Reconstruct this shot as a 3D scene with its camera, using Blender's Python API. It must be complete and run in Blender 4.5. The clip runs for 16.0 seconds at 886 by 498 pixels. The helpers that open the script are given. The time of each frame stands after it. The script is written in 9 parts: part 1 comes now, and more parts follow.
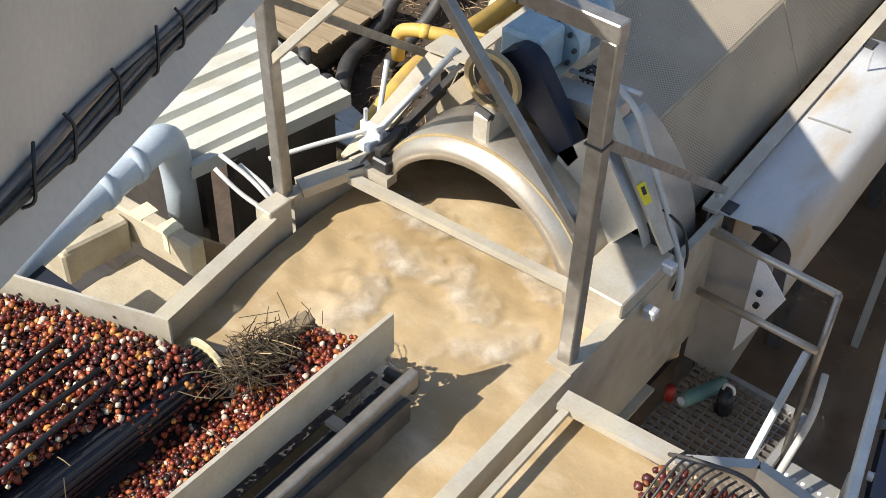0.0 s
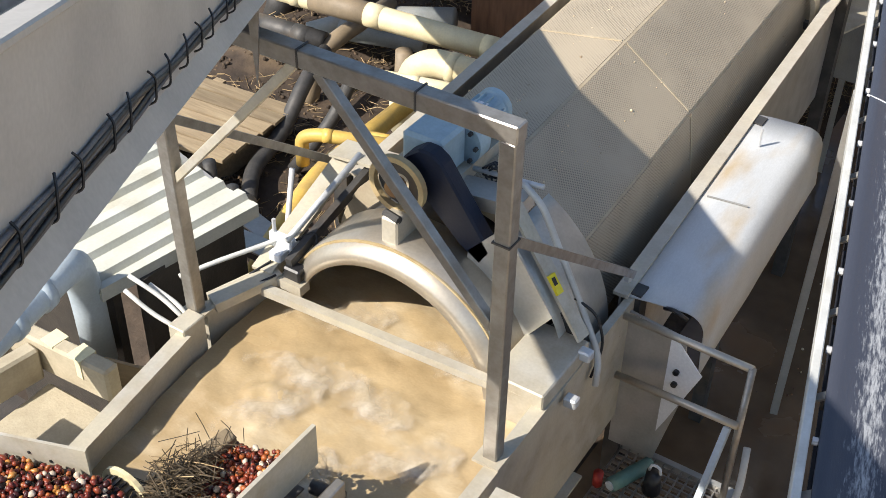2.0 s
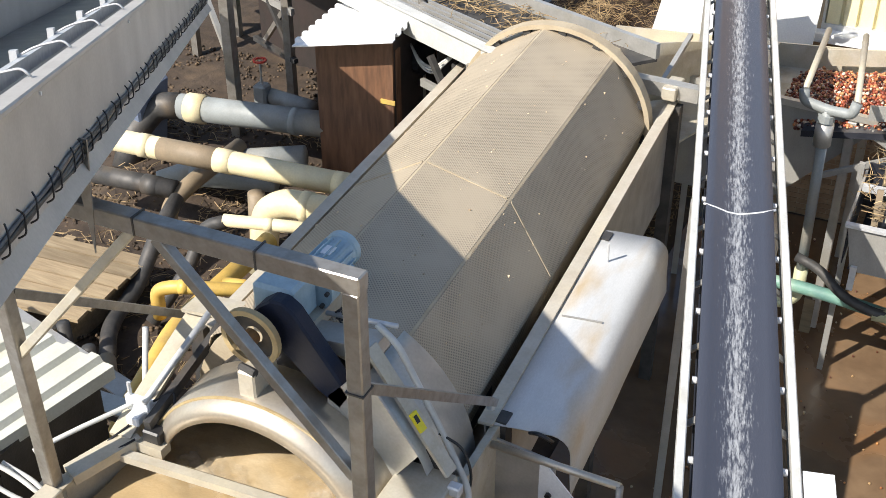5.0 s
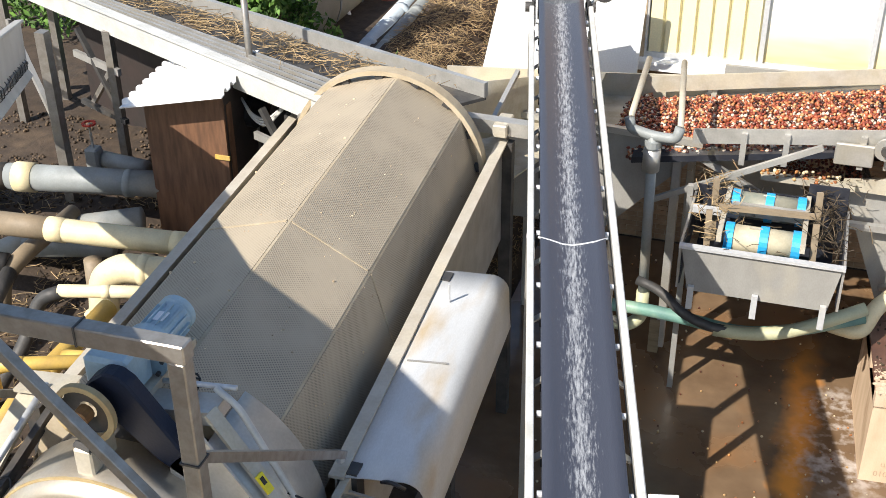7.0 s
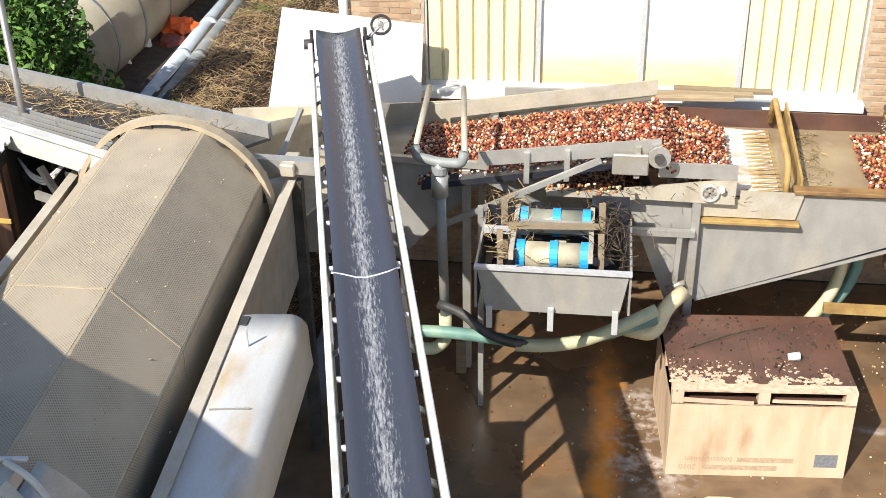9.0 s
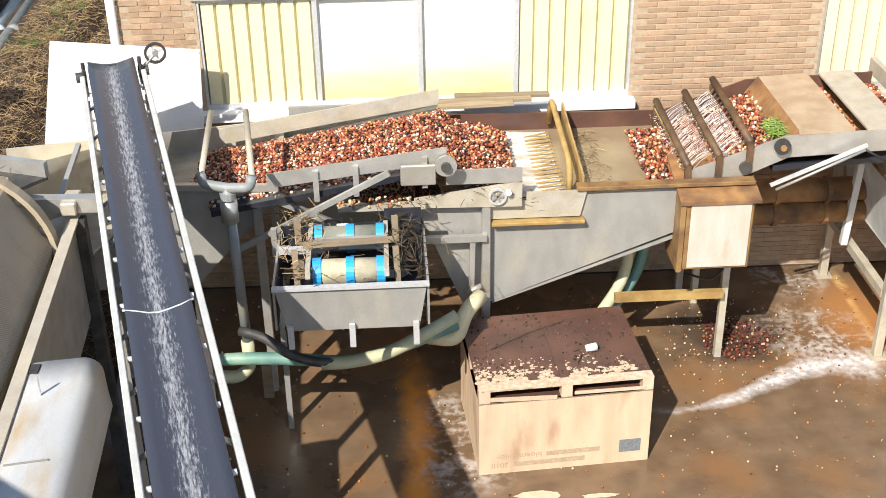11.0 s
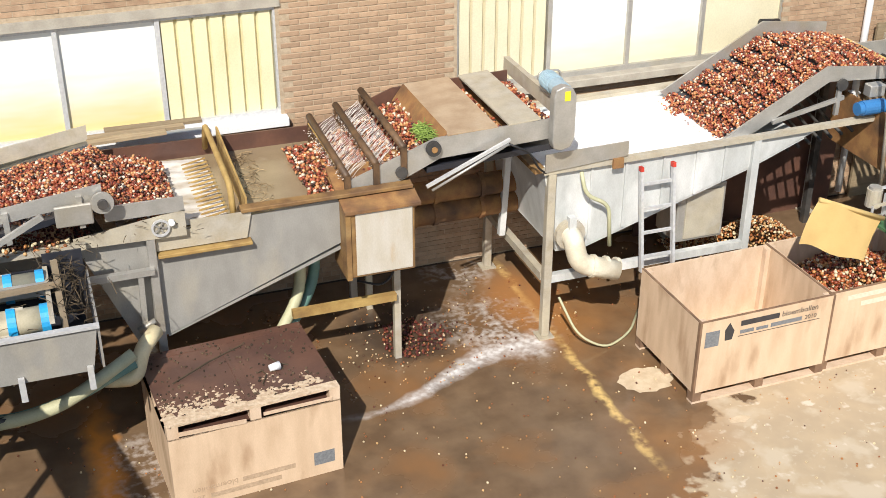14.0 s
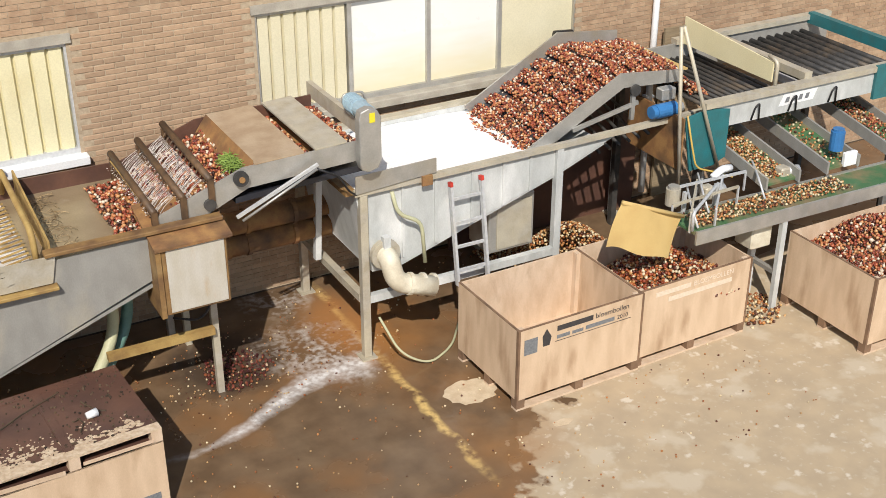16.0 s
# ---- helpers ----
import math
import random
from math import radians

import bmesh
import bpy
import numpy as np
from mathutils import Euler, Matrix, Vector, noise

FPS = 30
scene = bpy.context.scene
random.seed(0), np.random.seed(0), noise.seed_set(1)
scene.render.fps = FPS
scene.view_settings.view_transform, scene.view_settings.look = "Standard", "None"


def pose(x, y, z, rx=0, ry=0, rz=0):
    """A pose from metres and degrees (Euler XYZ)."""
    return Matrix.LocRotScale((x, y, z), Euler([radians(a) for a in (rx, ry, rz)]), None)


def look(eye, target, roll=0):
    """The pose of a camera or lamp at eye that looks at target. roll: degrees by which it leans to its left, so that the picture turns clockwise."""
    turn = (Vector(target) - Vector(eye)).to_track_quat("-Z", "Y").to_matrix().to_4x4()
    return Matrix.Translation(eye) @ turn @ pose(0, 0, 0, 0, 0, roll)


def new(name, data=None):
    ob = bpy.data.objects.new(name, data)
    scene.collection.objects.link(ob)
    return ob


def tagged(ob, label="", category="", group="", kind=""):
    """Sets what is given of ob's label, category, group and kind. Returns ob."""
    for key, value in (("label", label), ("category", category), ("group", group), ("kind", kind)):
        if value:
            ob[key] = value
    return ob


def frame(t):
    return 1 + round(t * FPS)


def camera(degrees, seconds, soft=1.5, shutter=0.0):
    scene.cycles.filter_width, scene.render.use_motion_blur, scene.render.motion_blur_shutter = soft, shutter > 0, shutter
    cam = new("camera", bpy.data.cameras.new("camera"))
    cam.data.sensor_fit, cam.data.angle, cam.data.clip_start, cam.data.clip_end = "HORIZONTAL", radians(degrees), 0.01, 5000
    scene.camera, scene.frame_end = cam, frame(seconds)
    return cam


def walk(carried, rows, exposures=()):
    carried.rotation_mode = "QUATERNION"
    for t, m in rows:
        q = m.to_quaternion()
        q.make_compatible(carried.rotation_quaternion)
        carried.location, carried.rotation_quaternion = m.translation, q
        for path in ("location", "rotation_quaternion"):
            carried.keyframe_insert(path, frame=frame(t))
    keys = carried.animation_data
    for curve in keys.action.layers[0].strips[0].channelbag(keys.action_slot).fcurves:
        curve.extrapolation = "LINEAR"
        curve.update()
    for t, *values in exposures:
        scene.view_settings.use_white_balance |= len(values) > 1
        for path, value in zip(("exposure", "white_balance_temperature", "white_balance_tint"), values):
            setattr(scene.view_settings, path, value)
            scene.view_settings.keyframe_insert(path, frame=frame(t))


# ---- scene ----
cam = camera(39.7, 16.0, soft=0.65)
PATH = [
    (0, (0.257, 0.097, 7.02), (-0.633, 1.268, 5.665), 2.3),
    (0.5, (0.259, 0.102, 7.036), (-0.62, 1.309, 5.705), 2.0),
    (1, (0.253, 0.099, 7.055), (-0.61, 1.348, 5.753), 1.7),
    (1.5, (0.253, 0.109, 7.064), (-0.599, 1.395, 5.791), 1.5),
    (2, (0.253, 0.126, 7.087), (-0.585, 1.451, 5.844), 1.2),
    (2.5, (0.253, 0.141, 7.111), (-0.571, 1.501, 5.897), 1.0),
    (3, (0.253, 0.15, 7.129), (-0.555, 1.549, 5.949), 0.8),
    (3.5, (0.268, 0.162, 7.148), (-0.525, 1.593, 5.998), 0.6),
    (6, (0.386, 0.288, 7.235), (-0.255, 1.859, 6.176), -0.3),
    (6.5, (0.418, 0.309, 7.243), (-0.17, 1.907, 6.195), -0.4),
    (7, (0.466, 0.316, 7.25), (-0.059, 1.945, 6.216), -0.6),
    (7.5, (0.504, 0.318, 7.255), (0.044, 1.975, 6.233), -0.7),
    (8, (0.552, 0.315, 7.273), (0.165, 1.997, 6.262), -0.8),
    (8.5, (0.576, 0.322, 7.27), (0.261, 2.025, 6.27), -0.7),
    (9, (0.625, 0.309, 7.293), (0.387, 2.029, 6.3), -1.0),
    (11.5, (0.702, 0.305, 7.32), (0.872, 2.043, 6.345), -0.8),
    (12, (0.71, 0.298, 7.332), (0.974, 2.025, 6.358), -0.6),
    (12.5, (0.713, 0.288, 7.358), (1.062, 2.0, 6.385), -0.3),
    (13, (0.748, 0.265, 7.328), (1.18, 1.962, 6.363), -0.2),
    (13.5, (0.759, 0.242, 7.332), (1.268, 1.921, 6.372), -0.0),
    (14, (0.771, 0.236, 7.34), (1.361, 1.892, 6.386), 0.1),
    (14.5, (0.775, 0.225, 7.333), (1.436, 1.858, 6.387), 0.2),
    (15, (0.83, 0.22, 7.38), (1.556, 1.826, 6.435), 0.2),
    (15.5, (0.857, 0.203, 7.388), (1.645, 1.784, 6.45), 0.1),
    (16, (0.869, 0.213, 7.408), (1.723, 1.764, 6.477), 0.1),
]
EXPOSURES = [(0, 0.68), (3.5, 0.76), (6.5, 0.79), (9, 0.77), (12, 0.6), (14.5, 0.24), (16, 0.03)]
walk(cam, [(t, look(eye, target, roll)) for t, eye, target, roll in PATH], EXPOSURES)


# ---- world and sun ----
SUN_WAY = Vector((0.495, 0.89, -0.96)).normalized()
world = bpy.data.worlds.new("sky")
scene.world = world
world.use_nodes = True
sky = world.node_tree.nodes.new("ShaderNodeTexSky")
sky.sky_type, sky.sun_disc = "NISHITA", False
sky.sun_elevation, sky.sun_rotation = radians(43), radians(209)
world.node_tree.links.new(sky.outputs[0], world.node_tree.nodes["Background"].inputs[0])
world.node_tree.nodes["Background"].inputs[1].default_value = 0.11
sun = bpy.data.lights.new("sun", "SUN")
sun.energy, sun.angle, sun.color = 4.65, radians(0.5), (1.0, 0.935, 0.845)
new("sun", sun).matrix_world = look((0, 0, 30), Vector((0, 0, 30)) + SUN_WAY)


# ---- materials ----
def material(name, col, rough=0.6, metal=0.0, col2=None, scale=6.0, col3=None, scale3=1.2, cover3=0.5, bump=0.15, fine=60.0, stretch=(1, 1, 1), island=0.0, objrand=0.0, spec=0.5, grain=0.05):
    """Two colours mixed by a fine noise, a third in larger stains, a fine relief and an uneven roughness."""
    m = bpy.data.materials.new(name)
    m.use_nodes = True
    nt, L = m.node_tree, m.node_tree.links
    bs = nt.nodes["Principled BSDF"]
    N = nt.nodes.new
    tc, mp = N("ShaderNodeTexCoord"), N("ShaderNodeMapping")
    mp.inputs["Scale"].default_value = stretch
    L.new(tc.outputs["Object"], mp.inputs[0])

    def noise_at(sc, detail=6.0):
        n = N("ShaderNodeTexNoise")
        n.inputs["Scale"].default_value, n.inputs["Detail"].default_value = sc, detail
        L.new(mp.outputs[0], n.inputs["Vector"])
        return n

    def ramp(src, lo, hi):
        r = N("ShaderNodeMapRange")
        r.inputs["From Min"].default_value, r.inputs["From Max"].default_value = lo, hi
        L.new(src, r.inputs["Value"])
        return r.outputs[0]

    def mix(fac, a, b):
        x = N("ShaderNodeMix")
        x.data_type = "RGBA"
        if isinstance(fac, bpy.types.NodeSocket):
            L.new(fac, x.inputs[0])
        else:
            x.inputs[0].default_value = fac
        for v, k in ((a, 6), (b, 7)):
            if isinstance(v, bpy.types.NodeSocket):
                L.new(v, x.inputs[k])
            else:
                x.inputs[k].default_value = (*v, 1)
        return x.outputs[2]

    n1 = noise_at(scale)
    out = mix(ramp(n1.outputs[0], 0.35, 0.65), col, col2 or tuple(c * 0.75 for c in col))
    if col3:
        n3 = noise_at(scale3, 9.0)
        out = mix(ramp(n3.outputs[0], 1 - cover3 - 0.1, 1 - cover3 + 0.12), out, col3)
    if island or objrand:
        if island:
            g = N("ShaderNodeNewGeometry").outputs["Random Per Island"]
        else:
            g = N("ShaderNodeObjectInfo").outputs["Random"]
        hs = N("ShaderNodeHueSaturation")
        v = N("ShaderNodeMapRange")
        k = island or objrand
        v.inputs["To Min"].default_value, v.inputs["To Max"].default_value = 1 - k, 1 + k
        L.new(g, v.inputs["Value"])
        L.new(v.outputs[0], hs.inputs["Value"])
        L.new(out, hs.inputs["Color"])
        out = hs.outputs[0]
    n2 = noise_at(fine, 4.0)
    if grain:
        speck = N("ShaderNodeHueSaturation")
        v = N("ShaderNodeMapRange")
        for key, val in (("From Min", 0.32), ("From Max", 0.68), ("To Min", 1 - grain), ("To Max", 1 + grain)):
            v.inputs[key].default_value = val
        L.new(n2.outputs[0], v.inputs["Value"])
        L.new(v.outputs[0], speck.inputs["Value"])
        L.new(out, speck.inputs["Color"])
        out = speck.outputs[0]
    L.new(out, bs.inputs["Base Color"])
    rr = N("ShaderNodeMapRange")
    rr.inputs["To Min"].default_value, rr.inputs["To Max"].default_value = max(rough - 0.15, 0.04), min(rough + 0.15, 1)
    L.new(n1.outputs[0], rr.inputs["Value"])
    L.new(rr.outputs[0], bs.inputs["Roughness"])
    bs.inputs["Metallic"].default_value = metal
    bs.inputs["Specular IOR Level"].default_value = spec
    if bump:
        b = N("ShaderNodeBump")
        b.inputs["Strength"].default_value, b.inputs["Distance"].default_value = bump, 0.01
        L.new(n2.outputs[0], b.inputs["Height"])
        L.new(b.outputs[0], bs.inputs["Normal"])
    return m


steel = material("steel", (0.50, 0.49, 0.46), 0.45, 0.55, (0.40, 0.39, 0.36), 5, (0.42, 0.38, 0.30), 2.0, 0.35, 0.05)
tube_steel = material("tube_steel", (0.34, 0.32, 0.29), 0.38, 0.6, (0.26, 0.24, 0.21), 14, (0.36, 0.31, 0.24), 3.0, 0.3, 0.05)
muddy_steel = material("muddy_steel", (0.50, 0.47, 0.40), 0.6, 0.3, (0.42, 0.37, 0.28), 7, (0.55, 0.50, 0.38), 2.5, 0.45, 0.1)
galv = material("galvanised", (0.62, 0.63, 0.63), 0.5, 0.35, (0.52, 0.53, 0.54), 30, (0.60, 0.57, 0.50), 2.0, 0.3, 0.05)
grey_paint = material("grey_paint", (0.315, 0.308, 0.286), 0.55, 0.1, (0.265, 0.258, 0.237), 4, (0.42, 0.38, 0.30), 1.5, 0.35, 0.05, 60, (1.5, 1.5, 0.8))
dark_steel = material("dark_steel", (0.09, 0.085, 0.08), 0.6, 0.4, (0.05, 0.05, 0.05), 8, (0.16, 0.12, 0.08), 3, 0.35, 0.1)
rust = material("rust", (0.21, 0.10, 0.042), 0.75, 0.0, (0.33, 0.18, 0.065), 7, (0.085, 0.05, 0.03), 2.6, 0.42, 0.3)
dark_rust = material("dark_rust", (0.075, 0.045, 0.026), 0.55, 0.1, (0.15, 0.085, 0.04), 9, (0.04, 0.028, 0.02), 3, 0.35, 0.25)
ochre = material("ochre_crust", (0.42, 0.29, 0.10), 0.75, 0.0, (0.30, 0.185, 0.06), 6, (0.15, 0.08, 0.035), 2.8, 0.33, 0.25)
clod_mat = material("soil_clods", (0.05, 0.034, 0.022), 0.95, 0, (0.10, 0.068, 0.04), 9, island=0.6, bump=0.3)
rusty_rim = material("rusty_rim", (0.28, 0.165, 0.06), 0.7, 0.05, (0.15, 0.08, 0.035), 6, (0.38, 0.27, 0.13), 2.2, 0.3, 0.25)
pulley_tan = material("pulley_tan", (0.44, 0.35, 0.19), 0.6, 0.05, (0.36, 0.26, 0.13), 8, (0.46, 0.40, 0.30), 2.5, 0.35, 0.2)
cabinet_paint = material("stained_cream_paint", (0.52, 0.49, 0.43), 0.55, 0, (0.46, 0.42, 0.34), 3, (0.42, 0.25, 0.10), 2.6, 0.30, 0.06, 60, (2.5, 2.5, 0.8))
cover_brown = material("stained_brown_cover", (0.43, 0.325, 0.215), 0.7, 0, (0.34, 0.24, 0.15), 5, (0.44, 0.35, 0.25), 1.8, 0.35, 0.15)
flume_water = material("flume_water", (0.29, 0.225, 0.14), 0.2, 0, (0.24, 0.18, 0.11), 2.5, (0.36, 0.30, 0.21), 3, 0.3, 0.05)
flume_froth = material("flume_froth", (0.40, 0.33, 0.23), 0.4, 0, (0.30, 0.235, 0.155), 5, (0.68, 0.66, 0.62), 2.6, 0.54, 0.15, 60, (1, 2.2, 1))
cream_dirty = material("dirty_cream_plastic", (0.66, 0.62, 0.50), 0.55, 0, (0.54, 0.48, 0.36), 6, (0.30, 0.23, 0.14), 2.6, 0.3, 0.08)
roller_dirty = material("muddy_roller", (0.17, 0.19, 0.16), 0.5, 0, (0.28, 0.26, 0.19), 6, (0.07, 0.07, 0.06), 3, 0.35, 0.1)
white_paint = material("white_paint", (0.80, 0.81, 0.81), 0.45, 0.0, (0.74, 0.75, 0.76), 3, (0.62, 0.56, 0.46), 1.5, 0.22, 0.04)
tank_paint = material("tank_paint", (0.52, 0.54, 0.53), 0.5, 0.05, (0.44, 0.455, 0.445), 5, (0.70, 0.71, 0.70), 1.8, 0.42, 0.05, 60, (1.6, 1.6, 0.7))
rubber = material("rubber", (0.018, 0.02, 0.028), 0.35, 0, (0.03, 0.032, 0.04), 4, None, bump=0.1)
black = material("black_plastic", (0.02, 0.02, 0.022), 0.4, 0, None, 6, bump=0.05)
blue_pulley = material("dark_blue_guard", (0.007, 0.011, 0.026), 0.5, 0, (0.012, 0.017, 0.034), 5, (0.025, 0.03, 0.045), 2, 0.2, spec=0.25)
motor_blue = material("motor_blue_grey", (0.34, 0.46, 0.52), 0.5, 0.0, (0.28, 0.38, 0.44), 8, (0.42, 0.40, 0.34), 4, 0.25)
bright_blue = material("bright_blue", (0.04, 0.18, 0.42), 0.45, 0.0, (0.03, 0.14, 0.34), 6, (0.16, 0.22, 0.30), 3, 0.25)
band_blue = material("band_blue", (0.02, 0.36, 0.72), 0.45, 0.0, (0.03, 0.30, 0.62), 8, (0.30, 0.30, 0.24), 5, 0.2)
cream_roller = material("cream_roller", (0.50, 0.45, 0.32), 0.6, 0.0, (0.40, 0.36, 0.25), 8, (0.24, 0.21, 0.15), 3.5, 0.36)
pvc_cream = material("cream_pvc", (0.72, 0.64, 0.42), 0.5, 0, (0.64, 0.54, 0.32), 5, (0.42, 0.33, 0.2), 2.2, 0.3, 0.06)
pvc_yellow = material("yellow_pvc", (0.62, 0.42, 0.10), 0.5, 0, (0.52, 0.34, 0.08), 6, (0.30, 0.22, 0.10), 2.5, 0.35, 0.06)
pvc_grey = material("grey_pvc", (0.26, 0.28, 0.28), 0.55, 0, (0.20, 0.215, 0.21), 5, (0.33, 0.30, 0.24), 2.2, 0.35, 0.06)
pvc_blue = material("pale_blue_pvc", (0.50, 0.57, 0.62), 0.45, 0, (0.43, 0.50, 0.55), 4, (0.6, 0.6, 0.56), 2, 0.3)
ply_brown = material("stained_plywood", (0.17, 0.085, 0.045), 0.6, 0, (0.10, 0.05, 0.028), 3.5, (0.22, 0.12, 0.07), 2, 0.3, 0.1, 40, (6, 6, 1))
crate_ply = material("crate_plywood", (0.62, 0.465, 0.32), 0.75, 0, (0.53, 0.385, 0.255), 2.2, (0.38, 0.25, 0.15), 1.5, 0.36, 0.12, 50, (3.2, 3.2, 0.9))
crate_in = material("crate_inner_plywood", (0.62, 0.48, 0.35), 0.8, 0, (0.52, 0.38, 0.26), 3.0, (0.36, 0.24, 0.15), 2.0, 0.32, 0.12, 50, (2.5, 2.5, 1.0))
crate_edge = material("crate_edge", (0.24, 0.145, 0.085), 0.85, 0, (0.15, 0.09, 0.055), 6, None, bump=0.2)
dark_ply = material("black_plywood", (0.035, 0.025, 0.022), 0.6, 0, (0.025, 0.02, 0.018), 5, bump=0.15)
pvc_dirty = material("dirty_pvc", (0.26, 0.20, 0.13), 0.6, 0, (0.19, 0.15, 0.10), 5, (0.34, 0.27, 0.18), 2, 0.35, 0.1)
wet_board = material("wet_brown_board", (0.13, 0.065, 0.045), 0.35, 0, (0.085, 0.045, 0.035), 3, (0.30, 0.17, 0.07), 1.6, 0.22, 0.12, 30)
dried = material("dried_pale_mud", (0.62, 0.50, 0.36), 0.85, 0, (0.45, 0.33, 0.22), 20, bump=0.4)
plank = material("old_plank", (0.30, 0.23, 0.14), 0.8, 0, (0.22, 0.165, 0.10), 4, (0.38, 0.31, 0.2), 2, 0.35, 0.25, 40, (1, 8, 8), objrand=0.25)
roofing = material("corrugated_roof", (0.56, 0.56, 0.50), 0.55, 0, (0.50, 0.50, 0.43), 3, (0.42, 0.39, 0.29), 1.8, 0.35, 0.06)
concrete = material("concrete", (0.40, 0.37, 0.31), 0.85, 0, (0.32, 0.29, 0.24), 6, (0.46, 0.42, 0.34), 2, 0.35, 0.3)
cream_panel = material("cream_panel", (0.74, 0.68, 0.44), 0.5, 0, (0.69, 0.63, 0.40), 2, (0.62, 0.52, 0.28), 1.0, 0.25, 0.03)
pale_panel = material("pale_cream_panel", (0.66, 0.61, 0.44), 0.55, 0, (0.61, 0.56, 0.39), 2, (0.52, 0.44, 0.26), 1.2, 0.3, 0.03)
teal = material("teal_paint", (0.02, 0.16, 0.18), 0.45, 0, (0.03, 0.13, 0.14), 6, (0.14, 0.12, 0.08), 3, 0.2)
green_belt = material("green_belt", (0.05, 0.14, 0.055), 0.6, 0, (0.07, 0.16, 0.07), 6, (0.22, 0.17, 0.09), 4, 0.48, 0.1)
canvas = material("tan_canvas", (0.56, 0.40, 0.16), 0.85, 0, (0.50, 0.34, 0.13), 3, (0.38, 0.26, 0.12), 2.4, 0.28, 0.3, 120)
label_yellow = material("label_yellow", (0.80, 0.68, 0.03), 0.5, 0, (0.75, 0.62, 0.03), 8, bump=0)
ink = material("dark_ink", (0.05, 0.045, 0.045), 0.8, 0, None, 8, bump=0)
pale_ink = material("pale_print", (0.70, 0.60, 0.48), 0.85, 0, (0.64, 0.52, 0.39), 30, bump=0)
faded_ink = material("faded_ink", (0.36, 0.26, 0.17), 0.85, 0, (0.46, 0.34, 0.23), 30, bump=0)
grey_ink = material("grey_label", (0.20, 0.21, 0.22), 0.7, 0, (0.14, 0.15, 0.16), 40, bump=0)
red_plastic = material("red_plastic", (0.60, 0.05, 0.03), 0.45, 0, None, 6)
orange_plastic = material("orange_plastic", (0.80, 0.14, 0.02), 0.5, 0, None, 6)
cable_black = material("black_cable", (0.018, 0.018, 0.02), 0.5, 0, None, 9)
hose_grey = material("grey_cable", (0.55, 0.55, 0.52), 0.5, 0, (0.48, 0.48, 0.45), 9)
hose_green = material("green_hose", (0.16, 0.30, 0.24), 0.5, 0, (0.10, 0.20, 0.18), 3, (0.45, 0.50, 0.34), 1.6, 0.35)
hose_cream = material("cream_hose", (0.50, 0.50, 0.32), 0.55, 0, (0.42, 0.41, 0.26), 4)
fibre = material("fibre_tank", (0.42, 0.39, 0.30), 0.6, 0, (0.36, 0.33, 0.25), 3)
tarp = material("blue_tarpaulin", (0.02, 0.20, 0.60), 0.5, 0, (0.02, 0.16, 0.5), 5)
leaf = material("conifer_leaf", (0.10, 0.20, 0.03), 0.7, 0, (0.055, 0.12, 0.02), 9, island=0.45, bump=0)
bark = material("bark", (0.10, 0.07, 0.045), 0.9, 0, None, 9, bump=0.4)
straw = material("dry_stalks", (0.36, 0.265, 0.14), 0.85, 0, (0.24, 0.165, 0.085), 9, island=0.4, bump=0)
dark_straw = material("wet_stalks", (0.05, 0.036, 0.02), 0.8, 0, (0.085, 0.06, 0.032), 9, island=0.4, bump=0)
grass_green = material("grass_green", (0.24, 0.34, 0.07), 0.6, 0, (0.16, 0.24, 0.05), 9, island=0.3, bump=0)
mortar = material("mortar", (0.44, 0.35, 0.245), 0.9, 0, (0.36, 0.28, 0.19), 20, bump=0.3)
brick_mat = material("brick", (0.405, 0.28, 0.18), 0.85, 0, (0.33, 0.215, 0.135), 9, (0.47, 0.35, 0.235), 1.1, 0.35, 0.3, 80, objrand=0.15)
brick_rest = material("brick_rest", (0.405, 0.28, 0.18), 0.85, 0, (0.33, 0.215, 0.135), 9, (0.47, 0.35, 0.235), 1.1, 0.35, 0.3, 80, island=0.15)
foam_mat = material("foam", (0.86, 0.86, 0.85), 0.7, 0, (0.80, 0.80, 0.79), 25, bump=0.35, fine=45)
spray_mat = material("spray_water", (0.80, 0.77, 0.74), 0.2, 0, (0.66, 0.60, 0.55), 20, bump=0)
chaff = material("pale_bulb_skins", (0.60, 0.50, 0.34), 0.8, 0, (0.45, 0.33, 0.2), 9, island=0.5, bump=0)


